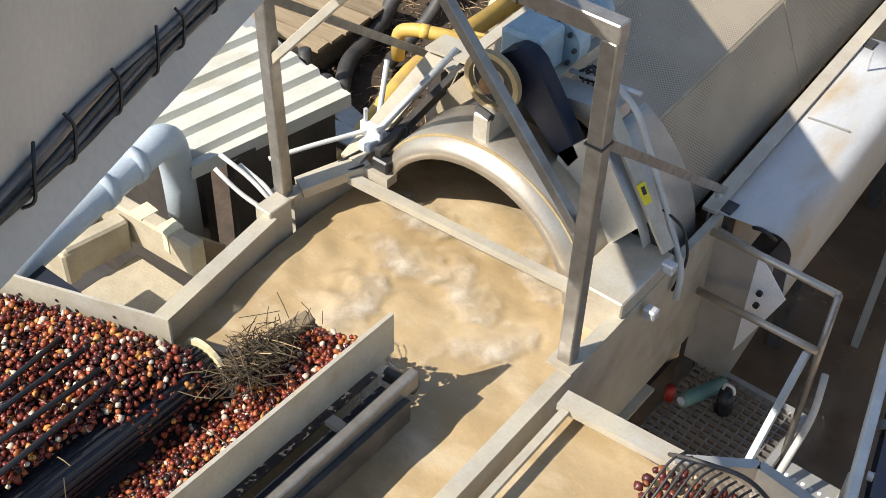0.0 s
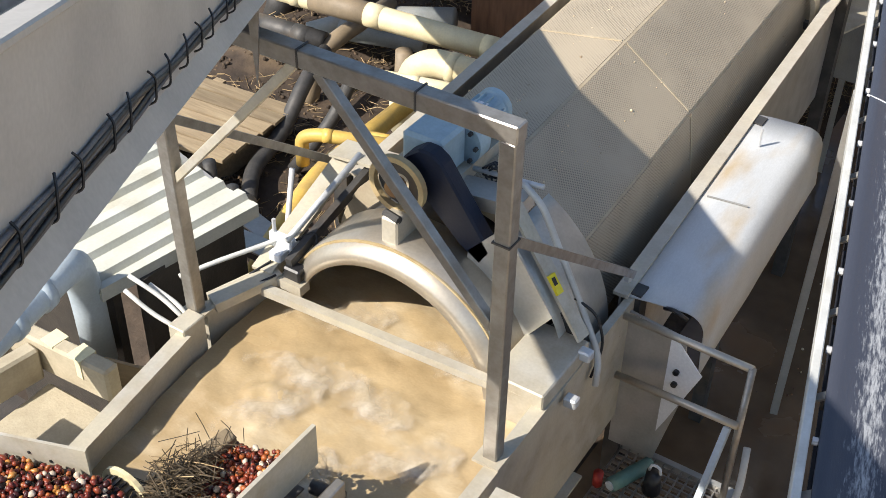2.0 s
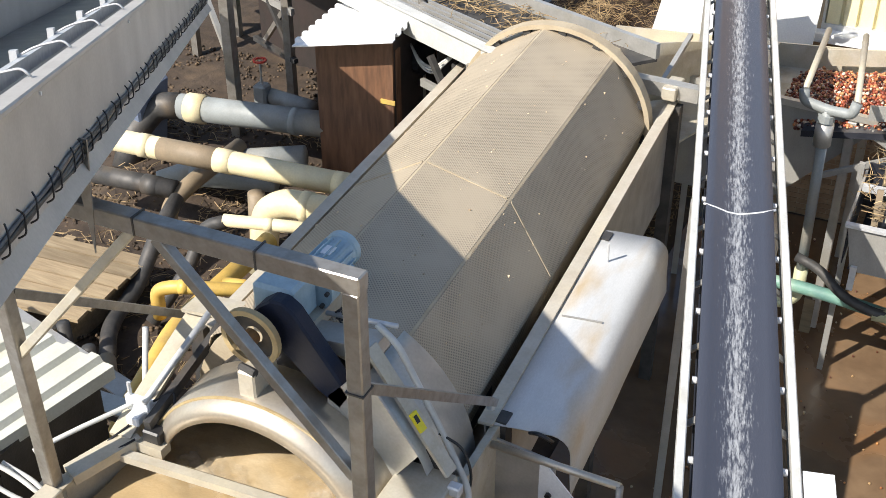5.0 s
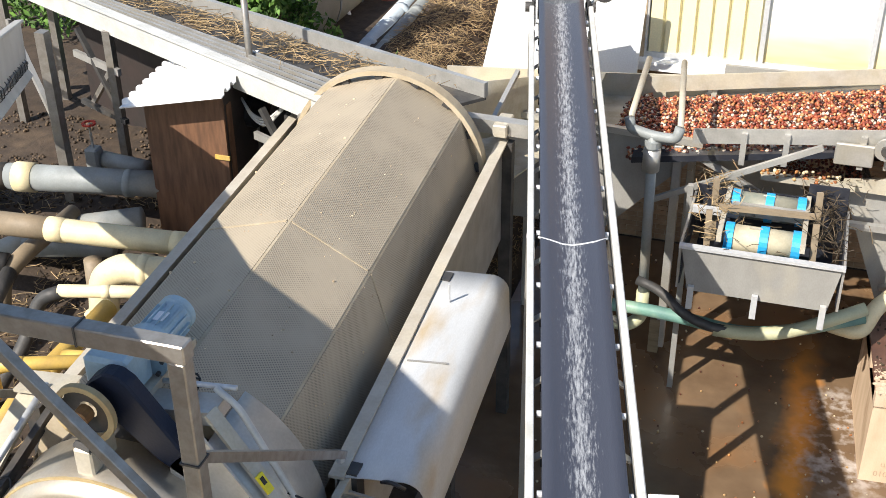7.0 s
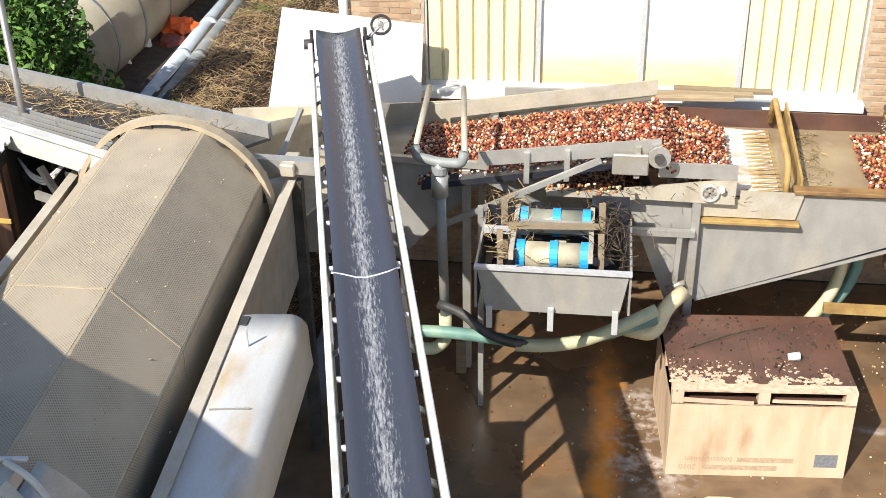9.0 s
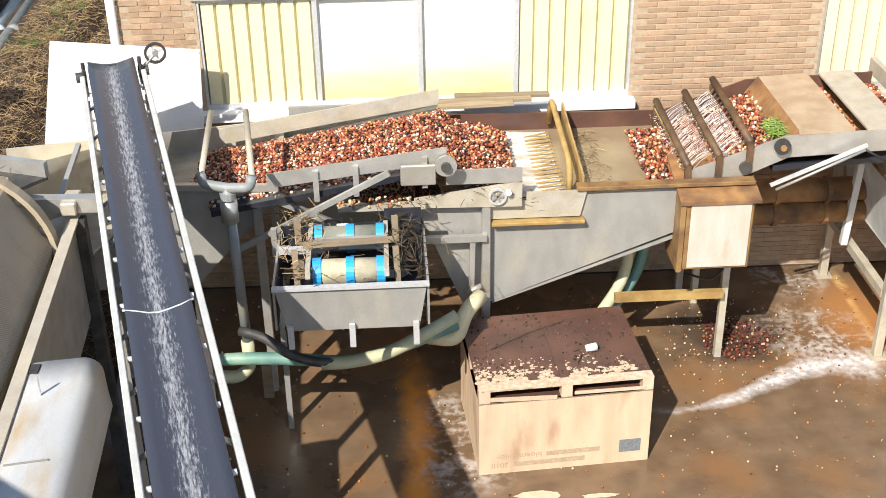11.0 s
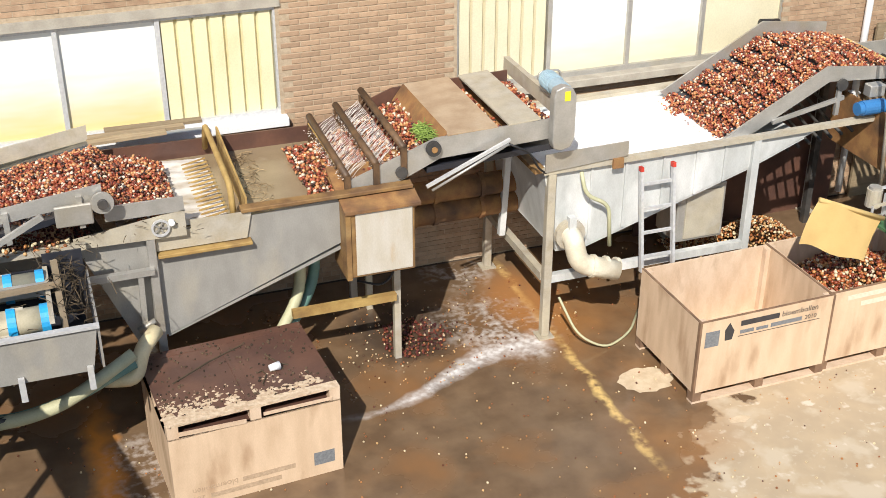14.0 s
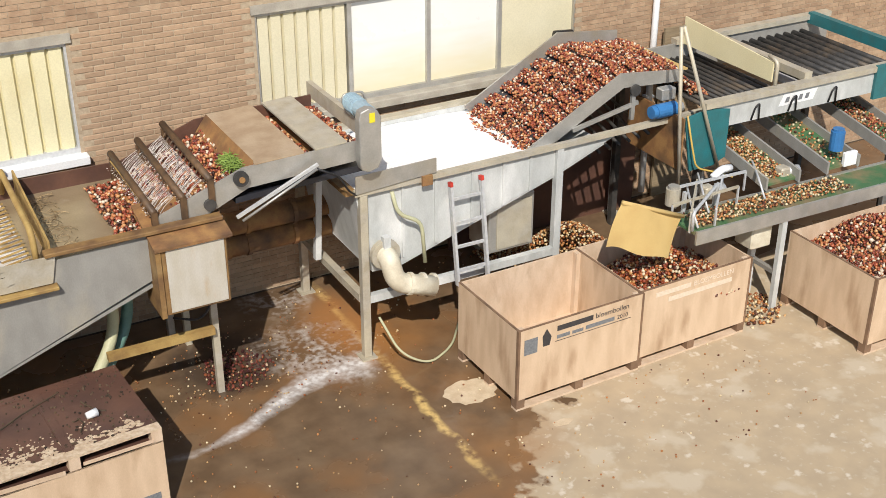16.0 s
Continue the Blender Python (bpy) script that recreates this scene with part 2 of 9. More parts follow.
def bulb_material(name, palette):
    m = bpy.data.materials.new(name)
    m.use_nodes = True
    nt, L = m.node_tree, m.node_tree.links
    bs = nt.nodes["Principled BSDF"]
    g = nt.nodes.new("ShaderNodeNewGeometry")
    r = nt.nodes.new("ShaderNodeValToRGB")
    r.color_ramp.interpolation = "CONSTANT"
    while len(r.color_ramp.elements) < len(palette):
        r.color_ramp.elements.new(0.5)
    at = 0.0
    for e, (share, c) in zip(r.color_ramp.elements, palette):
        e.position, e.color = at, (*c, 1)
        at += share
    L.new(g.outputs["Random Per Island"], r.inputs[0])
    n = nt.nodes.new("ShaderNodeTexNoise")
    n.inputs["Scale"].default_value = 45
    tc = nt.nodes.new("ShaderNodeTexCoord")
    L.new(tc.outputs["Object"], n.inputs["Vector"])
    x = nt.nodes.new("ShaderNodeMix")
    x.data_type, x.blend_type = "RGBA", "MULTIPLY"
    x.inputs[0].default_value = 0.7
    L.new(r.outputs[0], x.inputs[6])
    k = nt.nodes.new("ShaderNodeMapRange")
    k.inputs["From Min"].default_value, k.inputs["From Max"].default_value = 0.3, 0.7
    k.inputs["To Min"].default_value, k.inputs["To Max"].default_value = 0.45, 1.2
    L.new(n.outputs[0], k.inputs["Value"])
    L.new(k.outputs[0], x.inputs[7])
    L.new(x.outputs[2], bs.inputs["Base Color"])
    bs.inputs["Roughness"].default_value = 0.42
    return m


bulb_red = bulb_material("wet_bulbs", [(0.12, (0.12, 0.032, 0.02)), (0.2, (0.26, 0.055, 0.03)), (0.2, (0.38, 0.10, 0.045)), (0.16, (0.50, 0.20, 0.08)), (0.12, (0.60, 0.32, 0.14)), (0.06, (0.05, 0.02, 0.015)), (0.14, (0.72, 0.60, 0.46))])
bulb_pale = bulb_material("pale_bulbs", [(0.15, (0.10, 0.03, 0.015)), (0.2, (0.30, 0.10, 0.03)), (0.2, (0.44, 0.19, 0.06)), (0.2, (0.55, 0.34, 0.15)), (0.25, (0.68, 0.56, 0.36))])
bulb_mixed = bulb_material("mixed_bulbs", [(0.18, (0.10, 0.025, 0.015)), (0.26, (0.26, 0.055, 0.022)), (0.22, (0.42, 0.13, 0.04)), (0.14, (0.52, 0.27, 0.10)), (0.2, (0.68, 0.56, 0.38))])
bulb_dark = bulb_material("dark_bulbs", [(0.3, (0.06, 0.012, 0.012)), (0.3, (0.12, 0.02, 0.016)), (0.25, (0.18, 0.04, 0.02)), (0.1, (0.26, 0.08, 0.03)), (0.05, (0.5, 0.38, 0.25))])


def tweak(m):
    return m.node_tree, m.node_tree.links, m.node_tree.nodes["Principled BSDF"], m.node_tree.nodes.new


def water_material():
    m = material("muddy_water", (0.43, 0.325, 0.185), 0.22, 0, (0.37, 0.27, 0.145), 1.6, (0.55, 0.455, 0.31), 2.0, 0.36, 0.0, 60, (1, 1.8, 1))
    nt, L, bs, N = tweak(m)
    tc, n, b = N("ShaderNodeTexCoord"), N("ShaderNodeTexNoise"), N("ShaderNodeBump")
    n.inputs["Scale"].default_value, n.inputs["Detail"].default_value = 4.5, 5
    b.inputs["Strength"].default_value, b.inputs["Distance"].default_value = 0.28, 0.05
    L.new(tc.outputs["Object"], n.inputs["Vector"])
    L.new(n.outputs[0], b.inputs["Height"])
    L.new(b.outputs[0], bs.inputs["Normal"])
    return m


def mesh_drum_material():
    """Perforated sheet, caked with mud: staggered holes 22 mm apart."""
    m = bpy.data.materials.new("perforated_drum_sheet")
    m.use_nodes = True
    nt, L, bs, N = tweak(m)
    tc, mp, vo = N("ShaderNodeTexCoord"), N("ShaderNodeMapping"), N("ShaderNodeTexVoronoi")
    mp.inputs["Rotation"].default_value = (0, 0, radians(45))
    mp.inputs["Scale"].default_value = (1, 1, 0)
    L.new(tc.outputs["Object"], mp.inputs[0])
    L.new(mp.outputs[0], vo.inputs["Vector"])
    vo.inputs["Scale"].default_value, vo.inputs["Randomness"].default_value = 62, 0.0
    hole = N("ShaderNodeMapRange")
    hole.inputs["From Min"].default_value, hole.inputs["From Max"].default_value = 0.26, 0.36
    hole.inputs["To Min"].default_value, hole.inputs["To Max"].default_value = 1, 0
    L.new(vo.outputs["Distance"], hole.inputs["Value"])
    n = N("ShaderNodeTexNoise")
    n.inputs["Scale"].default_value, n.inputs["Detail"].default_value = 2.2, 8
    L.new(tc.outputs["Object"], n.inputs["Vector"])
    clog = N("ShaderNodeMapRange")
    clog.inputs["From Min"].default_value, clog.inputs["From Max"].default_value = 0.40, 0.62
    clog.inputs["To Min"].default_value, clog.inputs["To Max"].default_value = 0.8, 0.12
    L.new(n.outputs[0], clog.inputs["Value"])
    amt = N("ShaderNodeMath")
    amt.operation = "MULTIPLY"
    L.new(hole.outputs[0], amt.inputs[0])
    L.new(clog.outputs[0], amt.inputs[1])
    base = N("ShaderNodeMix")
    base.data_type = "RGBA"
    base.inputs[6].default_value, base.inputs[7].default_value = (0.385, 0.328, 0.243, 1), (0.425, 0.352, 0.252, 1)
    L.new(n.outputs[0], base.inputs[0])
    x = N("ShaderNodeMix")
    x.data_type = "RGBA"
    L.new(amt.outputs[0], x.inputs[0])
    L.new(base.outputs[2], x.inputs[6])
    x.inputs[7].default_value = (0.17, 0.14, 0.10, 1)
    L.new(x.outputs[2], bs.inputs["Base Color"])
    bs.inputs["Roughness"].default_value, bs.inputs["Metallic"].default_value = 0.6, 0.08
    b = N("ShaderNodeBump")
    b.inputs["Strength"].default_value, b.inputs["Distance"].default_value, b.invert = 0.6, 0.004, True
    L.new(amt.outputs[0], b.inputs["Height"])
    L.new(b.outputs[0], bs.inputs["Normal"])
    return m


def belt_material():
    """Black rubber belt, wet, with pale scuffs run along its middle."""
    m = bpy.data.materials.new("scuffed_rubber_belt")
    m.use_nodes = True
    nt, L, bs, N = tweak(m)
    tc, mp, n, n2 = N("ShaderNodeTexCoord"), N("ShaderNodeMapping"), N("ShaderNodeTexNoise"), N("ShaderNodeTexNoise")
    mp.inputs["Scale"].default_value = (40, 6, 1)
    L.new(tc.outputs["Object"], mp.inputs[0])
    L.new(mp.outputs[0], n.inputs["Vector"])
    n.inputs["Scale"].default_value, n.inputs["Detail"].default_value, n.inputs["Roughness"].default_value = 1.6, 10, 0.75
    n2.inputs["Scale"].default_value = 6
    L.new(tc.outputs["Object"], n2.inputs["Vector"])
    sep = N("ShaderNodeSeparateXYZ")
    L.new(tc.outputs["Object"], sep.inputs[0])
    off = N("ShaderNodeMath")
    off.operation = "ADD"
    off.inputs[1].default_value = 0.005
    L.new(sep.outputs[0], off.inputs[0])
    ab = N("ShaderNodeMath")
    ab.operation = "ABSOLUTE"
    L.new(off.outputs[0], ab.inputs[0])
    band = N("ShaderNodeMapRange")
    band.inputs["From Min"].default_value, band.inputs["From Max"].default_value = 0.005, 0.13
    band.inputs["To Min"].default_value, band.inputs["To Max"].default_value = 0.19, -0.04
    L.new(ab.outputs[0], band.inputs["Value"])
    add = N("ShaderNodeMath")
    L.new(n.outputs[0], add.inputs[0])
    L.new(band.outputs[0], add.inputs[1])
    thr = N("ShaderNodeMapRange")
    thr.inputs["From Min"].default_value, thr.inputs["From Max"].default_value = 0.59, 0.76
    L.new(add.outputs[0], thr.inputs["Value"])
    x = N("ShaderNodeMix")
    x.data_type = "RGBA"
    L.new(thr.outputs[0], x.inputs[0])
    x.inputs[6].default_value, x.inputs[7].default_value = (0.046, 0.05, 0.066, 1), (0.33, 0.34, 0.35, 1)
    L.new(x.outputs[2], bs.inputs["Base Color"])
    bs.inputs["Roughness"].default_value = 0.32
    b = N("ShaderNodeBump")
    b.inputs["Strength"].default_value, b.inputs["Distance"].default_value = 0.3, 0.01
    L.new(n.outputs[0], b.inputs["Height"])
    L.new(b.outputs[0], bs.inputs["Normal"])
    return m


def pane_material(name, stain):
    """White sheet, its blown-out glare put into the colour, yellower towards its lower edge."""
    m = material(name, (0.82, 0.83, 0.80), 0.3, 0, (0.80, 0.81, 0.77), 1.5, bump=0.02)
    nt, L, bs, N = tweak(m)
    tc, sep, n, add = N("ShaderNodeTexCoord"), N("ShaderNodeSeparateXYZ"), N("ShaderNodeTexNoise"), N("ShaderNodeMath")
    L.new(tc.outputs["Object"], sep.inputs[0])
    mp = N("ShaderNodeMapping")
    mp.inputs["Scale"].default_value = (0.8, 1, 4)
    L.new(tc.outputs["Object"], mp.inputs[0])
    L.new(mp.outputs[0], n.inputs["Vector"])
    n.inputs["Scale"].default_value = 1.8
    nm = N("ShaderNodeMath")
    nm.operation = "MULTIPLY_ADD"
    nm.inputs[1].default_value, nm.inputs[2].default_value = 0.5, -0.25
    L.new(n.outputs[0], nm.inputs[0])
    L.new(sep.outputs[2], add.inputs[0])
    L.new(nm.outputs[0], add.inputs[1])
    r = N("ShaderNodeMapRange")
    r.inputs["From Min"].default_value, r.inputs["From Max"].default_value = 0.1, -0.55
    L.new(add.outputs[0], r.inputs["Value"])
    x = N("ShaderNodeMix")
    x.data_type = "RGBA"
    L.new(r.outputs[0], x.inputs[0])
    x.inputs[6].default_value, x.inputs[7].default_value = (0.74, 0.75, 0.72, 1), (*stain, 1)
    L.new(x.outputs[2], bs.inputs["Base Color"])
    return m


def yard_material():
    """Wet brown concrete, dry and pale to the east, with an orange run and pale salt marks."""
    m = bpy.data.materials.new("yard_concrete")
    m.use_nodes = True
    nt, L, bs, N = tweak(m)
    tc, sep = N("ShaderNodeTexCoord"), N("ShaderNodeSeparateXYZ")
    L.new(tc.outputs["Object"], sep.inputs[0])

    def noise_at(sc, detail=7.0):
        n = N("ShaderNodeTexNoise")
        n.inputs["Scale"].default_value, n.inputs["Detail"].default_value = sc, detail
        L.new(tc.outputs["Object"], n.inputs["Vector"])
        return n.outputs[0]

    def math(op, a, b=0.0, c=0.0):
        k = N("ShaderNodeMath")
        k.operation = op
        for i, v in enumerate((a, b, c)):
            if isinstance(v, bpy.types.NodeSocket):
                L.new(v, k.inputs[i])
            else:
                k.inputs[i].default_value = v
        return k.outputs[0]

    def rng(v, a, b):
        r = N("ShaderNodeMapRange")
        r.inputs["From Min"].default_value, r.inputs["From Max"].default_value = a, b
        L.new(v, r.inputs["Value"])
        return r.outputs[0]

    def mix(f, a, b):
        x = N("ShaderNodeMix")
        x.data_type = "RGBA"
        L.new(f, x.inputs[0])
        for v, k in ((a, 6), (b, 7)):
            if isinstance(v, bpy.types.NodeSocket):
                L.new(v, x.inputs[k])
            else:
                x.inputs[k].default_value = (*v, 1)
        return x.outputs[2]

    X, Y = sep.outputs[0], sep.outputs[1]
    big, mid, fine = noise_at(0.7), noise_at(3.0), noise_at(14.0)
    wet = mix(rng(mid, 0.35, 0.65), (0.125, 0.08, 0.047), (0.185, 0.122, 0.072))
    wet = mix(rng(big, 0.52, 0.66), wet, (0.22, 0.115, 0.05))
    dry = mix(rng(mid, 0.35, 0.65), (0.46, 0.36, 0.235), (0.40, 0.315, 0.21))
    dry = mix(rng(fine, 0.6, 0.75), dry, (0.50, 0.43, 0.32))
    dry = mix(rng(noise_at(2.1, 9.0), 0.54, 0.64), dry, (0.50, 0.42, 0.305))
    dry = mix(rng(noise_at(5.5, 9.0), 0.62, 0.70), dry, (0.60, 0.53, 0.42))
    # dry part: beyond a slanting, wavering edge
    edge = math("ADD", math("ADD", math("MULTIPLY", X, 0.62), math("MULTIPLY", Y, -0.5)), math("MULTIPLY", math("SUBTRACT", mid, 0.5), 1.6))
    isdry = math("MULTIPLY", rng(edge, -0.28, -0.18), rng(math("ADD", Y, math("MULTIPLY", math("SUBTRACT", big, 0.5), 0.8)), 10.45, 10.25))
    col = mix(isdry, wet, dry)
    # orange run along the ground near x = 0.85 and along the tank's foot
    ox = math("ABSOLUTE", math("SUBTRACT", math("ADD", X, math("MULTIPLY", math("SUBTRACT", mid, 0.5), 0.35)), 0.85))
    oy = rng(math("ABSOLUTE", math("SUBTRACT", Y, 9.6)), 1.6, 0.9)
    col = mix(math("MULTIPLY", rng(ox, 0.20, 0.02), oy), col, (0.72, 0.29, 0.05))
    tx = math("ABSOLUTE", math("SUBTRACT", math("ADD", X, math("MULTIPLY", math("SUBTRACT", mid, 0.5), 0.22)), 5.80))
    ty = rng(math("ABSOLUTE", math("SUBTRACT", Y, 10.3)), 2.3, 1.7)
    col = mix(math("MULTIPLY", math("MULTIPLY", rng(tx, 0.075, 0.02), ty), rng(math("ADD", math("MULTIPLY", mid, 0.6), math("MULTIPLY", fine, 0.4)), 0.42, 0.56)), col, (0.66, 0.47, 0.18))
    warm = math("ABSOLUTE", math("SUBTRACT", X, 6.2))
    col = mix(math("MULTIPLY", math("MULTIPLY", rng(warm, 0.75, 0.2), ty), math("MULTIPLY", rng(big, 0.35, 0.6), 0.75)), col, (0.33, 0.155, 0.05))
    # foam run-off, widening to the tank's leg
    bend = N("ShaderNodeMapRange")
    bend.interpolation_type = "SMOOTHSTEP"
    for key, v in (("From Min", 3.55), ("From Max", 5.15), ("To Min", 9.93), ("To Max", 10.58)):
        bend.inputs[key].default_value = v
    L.new(X, bend.inputs["Value"])
    fy = math("ABSOLUTE", math("ADD", math("SUBTRACT", Y, bend.outputs[0]), math("MULTIPLY", math("SUBTRACT", mid, 0.5), 0.22)))
    wide = math("ADD", math("MULTIPLY", rng(X, 3.4, 5.6), 0.22), 0.06)
    core = math("SUBTRACT", 1.0, math("MINIMUM", math("DIVIDE", fy, wide), 1.0))
    ends = math("MULTIPLY", rng(X, 3.05, 4.2), rng(X, 5.75, 5.55))
    foam = math("MULTIPLY", math("MULTIPLY", core, ends), math("ADD", 0.45, math("MULTIPLY", rng(fine, 0.4, 0.65), 0.55)))
    col = mix(foam, col, (0.80, 0.79, 0.78))
    # splashed patches
    pile = math("ADD", math("POWER", math("SUBTRACT", X, 4.25), 2.0), math("POWER", math("SUBTRACT", Y, 11.3), 2.0))
    col = mix(math("MULTIPLY", rng(math("ADD", pile, math("MULTIPLY", math("SUBTRACT", mid, 0.5), 0.5)), 0.55, 0.2), 0.8), col, (0.055, 0.04, 0.03))
    rd = math("ADD", math("POWER", math("SUBTRACT", X, 5.75), 2.0), math("POWER", math("MULTIPLY", math("SUBTRACT", Y, 11.5), 0.6), 2.0))
    col = mix(math("MULTIPLY", rng(math("ADD", rd, math("MULTIPLY", math("SUBTRACT", mid, 0.5), 0.35)), 0.30, 0.02), 0.7), col, (0.42, 0.19, 0.065))
    for px, py, pr in ((1.2, 10.0, 0.42), (5.15, 11.2, 0.7), (1.25, 9.3, 0.6), (5.25, 12.35, 0.5), (5.35, 10.75, 0.6)):
        dd = math("ADD", math("POWER", math("SUBTRACT", X, px), 2.0), math("POWER", math("SUBTRACT", Y, py), 2.0))
        sp = math("MULTIPLY", rng(dd, pr * pr, 0.0), rng(math("ADD", math("MULTIPLY", fine, 0.5), math("MULTIPLY", mid, 0.5)), 0.47, 0.62))
        col = mix(math("MULTIPLY", sp, 0.55), col, (0.66, 0.63, 0.60))
    L.new(col, bs.inputs["Base Color"])
    rough = mix(isdry, (0.22, 0.22, 0.22), (0.85, 0.85, 0.85))
    sepc = N("ShaderNodeSeparateColor")
    L.new(rough, sepc.inputs[0])
    L.new(math("ADD", sepc.outputs[0], math("MULTIPLY", math("SUBTRACT", big, 0.5), 0.8)), bs.inputs["Roughness"])
    b = N("ShaderNodeBump")
    b.inputs["Strength"].default_value, b.inputs["Distance"].default_value = 0.25, 0.01
    L.new(fine, b.inputs["Height"])
    L.new(b.outputs[0], bs.inputs["Normal"])
    return m


water_mat, drum_mat, belt_mat, yard_mat = water_material(), mesh_drum_material(), belt_material(), yard_material()
pane_mats = (pane_material("white_to_yellow_sheet", (0.70, 0.56, 0.26)), pane_material("white_to_cream_sheet", (0.67, 0.61, 0.43)))
soil_mat = material("soil", (0.062, 0.042, 0.027), 0.9, 0, (0.036, 0.025, 0.017), 7, (0.13, 0.09, 0.052), 1.8, 0.3, 0.8, 25)


# ---- builders ----
def part(name, bm, mat, parent=None, label="", smooth=False, bevel=0.0):
    """Links a bmesh as one mesh object, under a thing or on its own."""
    if bevel:
        bmesh.ops.bevel(bm, geom=bm.edges[:], offset=bevel, segments=1, affect="EDGES", clamp_overlap=True)
    bmesh.ops.recalc_face_normals(bm, faces=bm.faces[:])
    me = bpy.data.meshes.new(name)
    bm.to_mesh(me)
    bm.free()
    me.materials.append(mat)
    if smooth:
        me.shade_smooth()
    ob = new(name, me)
    if parent:
        ob.parent = parent
    if label:
        ob["label"] = label
    return ob


def thing(name, label, category, at=(0, 0, 0), group="", kind="", turn=0.0):
    ob = new(name)
    ob.empty_display_size = 0.1
    ob.matrix_basis = pose(*at, 0, 0, turn)
    return tagged(ob, label, category, group, kind)


def B():
    return bmesh.new()


def box(bm, x0, x1, y0, y1, z0, z1):
    v = [bm.verts.new((x, y, z)) for x in (x0, x1) for y in (y0, y1) for z in (z0, z1)]
    for f in ((0, 1, 3, 2), (4, 6, 7, 5), (0, 4, 5, 1), (2, 3, 7, 6), (0, 2, 6, 4), (1, 5, 7, 3)):
        bm.faces.new([v[i] for i in f])
    return bm


def bx(*a):
    return box(B(), *a)


def beam(bm, a, b, w, h, up=(0, 0, 1)):
    """A bar of w by h from a to b."""
    a, b = Vector(a), Vector(b)
    d = (b - a).normalized()
    s = d.cross(Vector(up))
    s = s.normalized() if s.length > 1e-4 else Vector((1, 0, 0))
    u = s.cross(d)
    v = [bm.verts.new(p + s * (i * w / 2) + u * (j * h / 2)) for p in (a, b) for i, j in ((-1, -1), (1, -1), (1, 1), (-1, 1))]
    for f in ((3, 2, 1, 0), (4, 5, 6, 7), (0, 1, 5, 4), (1, 2, 6, 5), (2, 3, 7, 6), (3, 0, 4, 7)):
        bm.faces.new([v[i] for i in f])
    return bm


def plate(bm, poly, axis, c0, c1):
    """A flat polygon given thickness: axis 'y' takes (x, z), 'x' takes (y, z), 'z' takes (x, y)."""
    def at(p, c):
        return {"y": (p[0], c, p[1]), "x": (c, p[0], p[1]), "z": (p[0], p[1], c)}[axis]
    lo, hi = [[bm.verts.new(at(p, c)) for p in poly] for c in (c0, c1)]
    bm.faces.new(lo)
    bm.faces.new(hi[::-1])
    for i in range(len(poly)):
        j = (i + 1) % len(poly)
        bm.faces.new((lo[i], hi[i], hi[j], lo[j]))
    return bm


def rounded(pts, r=0.1, n=5):
    """A polyline with its corners turned into arcs."""
    pts = [Vector(p) for p in pts]
    out = [pts[0]]
    for a, b, c in zip(pts, pts[1:], pts[2:]):
        k = min(r, (a - b).length * 0.45, (c - b).length * 0.45)
        p, q = b + (a - b).normalized() * k, b + (c - b).normalized() * k
        for i in range(n + 1):
            t = i / n
            out.append(p * (1 - t) ** 2 + b * (2 * t * (1 - t)) + q * t * t)
    out.append(pts[-1])
    return out


def tube(bm, pts, r, n=10):
    """A round bar or hose along a polyline; r may change along it."""
    pts = [Vector(p) for p in pts]
    rs = r if isinstance(r, (list, tuple)) else [r] * len(pts)
    rings, side = [], None
    for i, p in enumerate(pts):
        d = (pts[min(i + 1, len(pts) - 1)] - pts[max(i - 1, 0)]).normalized()
        if side is None:
            side = d.cross(Vector((0, 0, 1)))
            side = side if side.length > 1e-3 else Vector((1, 0, 0))
        side = (side - d * side.dot(d)).normalized()
        up = d.cross(side)
        rings.append([bm.verts.new(p + (side * math.cos(a) + up * math.sin(a)) * rs[i]) for a in [2 * math.pi * k / n for k in range(n)]])
    for a, b in zip(rings, rings[1:]):
        for k in range(n):
            bm.faces.new((a[k], a[(k + 1) % n], b[(k + 1) % n], b[k]))
    bm.faces.new(rings[0][::-1])
    bm.faces.new(rings[-1])
    return bm


def disc(bm, c, axis, r, t, n=20, hole=0.0):
    """A wheel or ring of thickness t about c, its axis along 'x', 'y' or 'z'."""
    def at(u, v, w):
        return Vector(c) + Vector({"x": (w, u, v), "y": (u, w, v), "z": (u, v, w)}[axis])
    ang = [2 * math.pi * k / n for k in range(n)]
    o = [[bm.verts.new(at(r * math.cos(a), r * math.sin(a), s * t / 2)) for a in ang] for s in (-1, 1)]
    if hole:
        i = [[bm.verts.new(at(hole * math.cos(a), hole * math.sin(a), s * t / 2)) for a in ang] for s in (-1, 1)]
    for k in range(n):
        j = (k + 1) % n
        bm.faces.new((o[0][k], o[0][j], o[1][j], o[1][k]))
        if hole:
            bm.faces.new((i[0][j], i[0][k], i[1][k], i[1][j]))
            for s in (0, 1):
                bm.faces.new((o[s][k], i[s][k], i[s][j], o[s][j]))
    if not hole:
        bm.faces.new(o[0][::-1])
        bm.faces.new(o[1])
    return bm


def sheet(bm, nx, ny, at):
    """A grid of nx by ny cells; at(u, v) gives the place for u, v from 0 to 1."""
    g = [[bm.verts.new(at(i / nx, j / ny)) for j in range(ny + 1)] for i in range(nx + 1)]
    for i in range(nx):
        for j in range(ny):
            bm.faces.new((g[i][j], g[i + 1][j], g[i + 1][j + 1], g[i][j + 1]))
    return bm


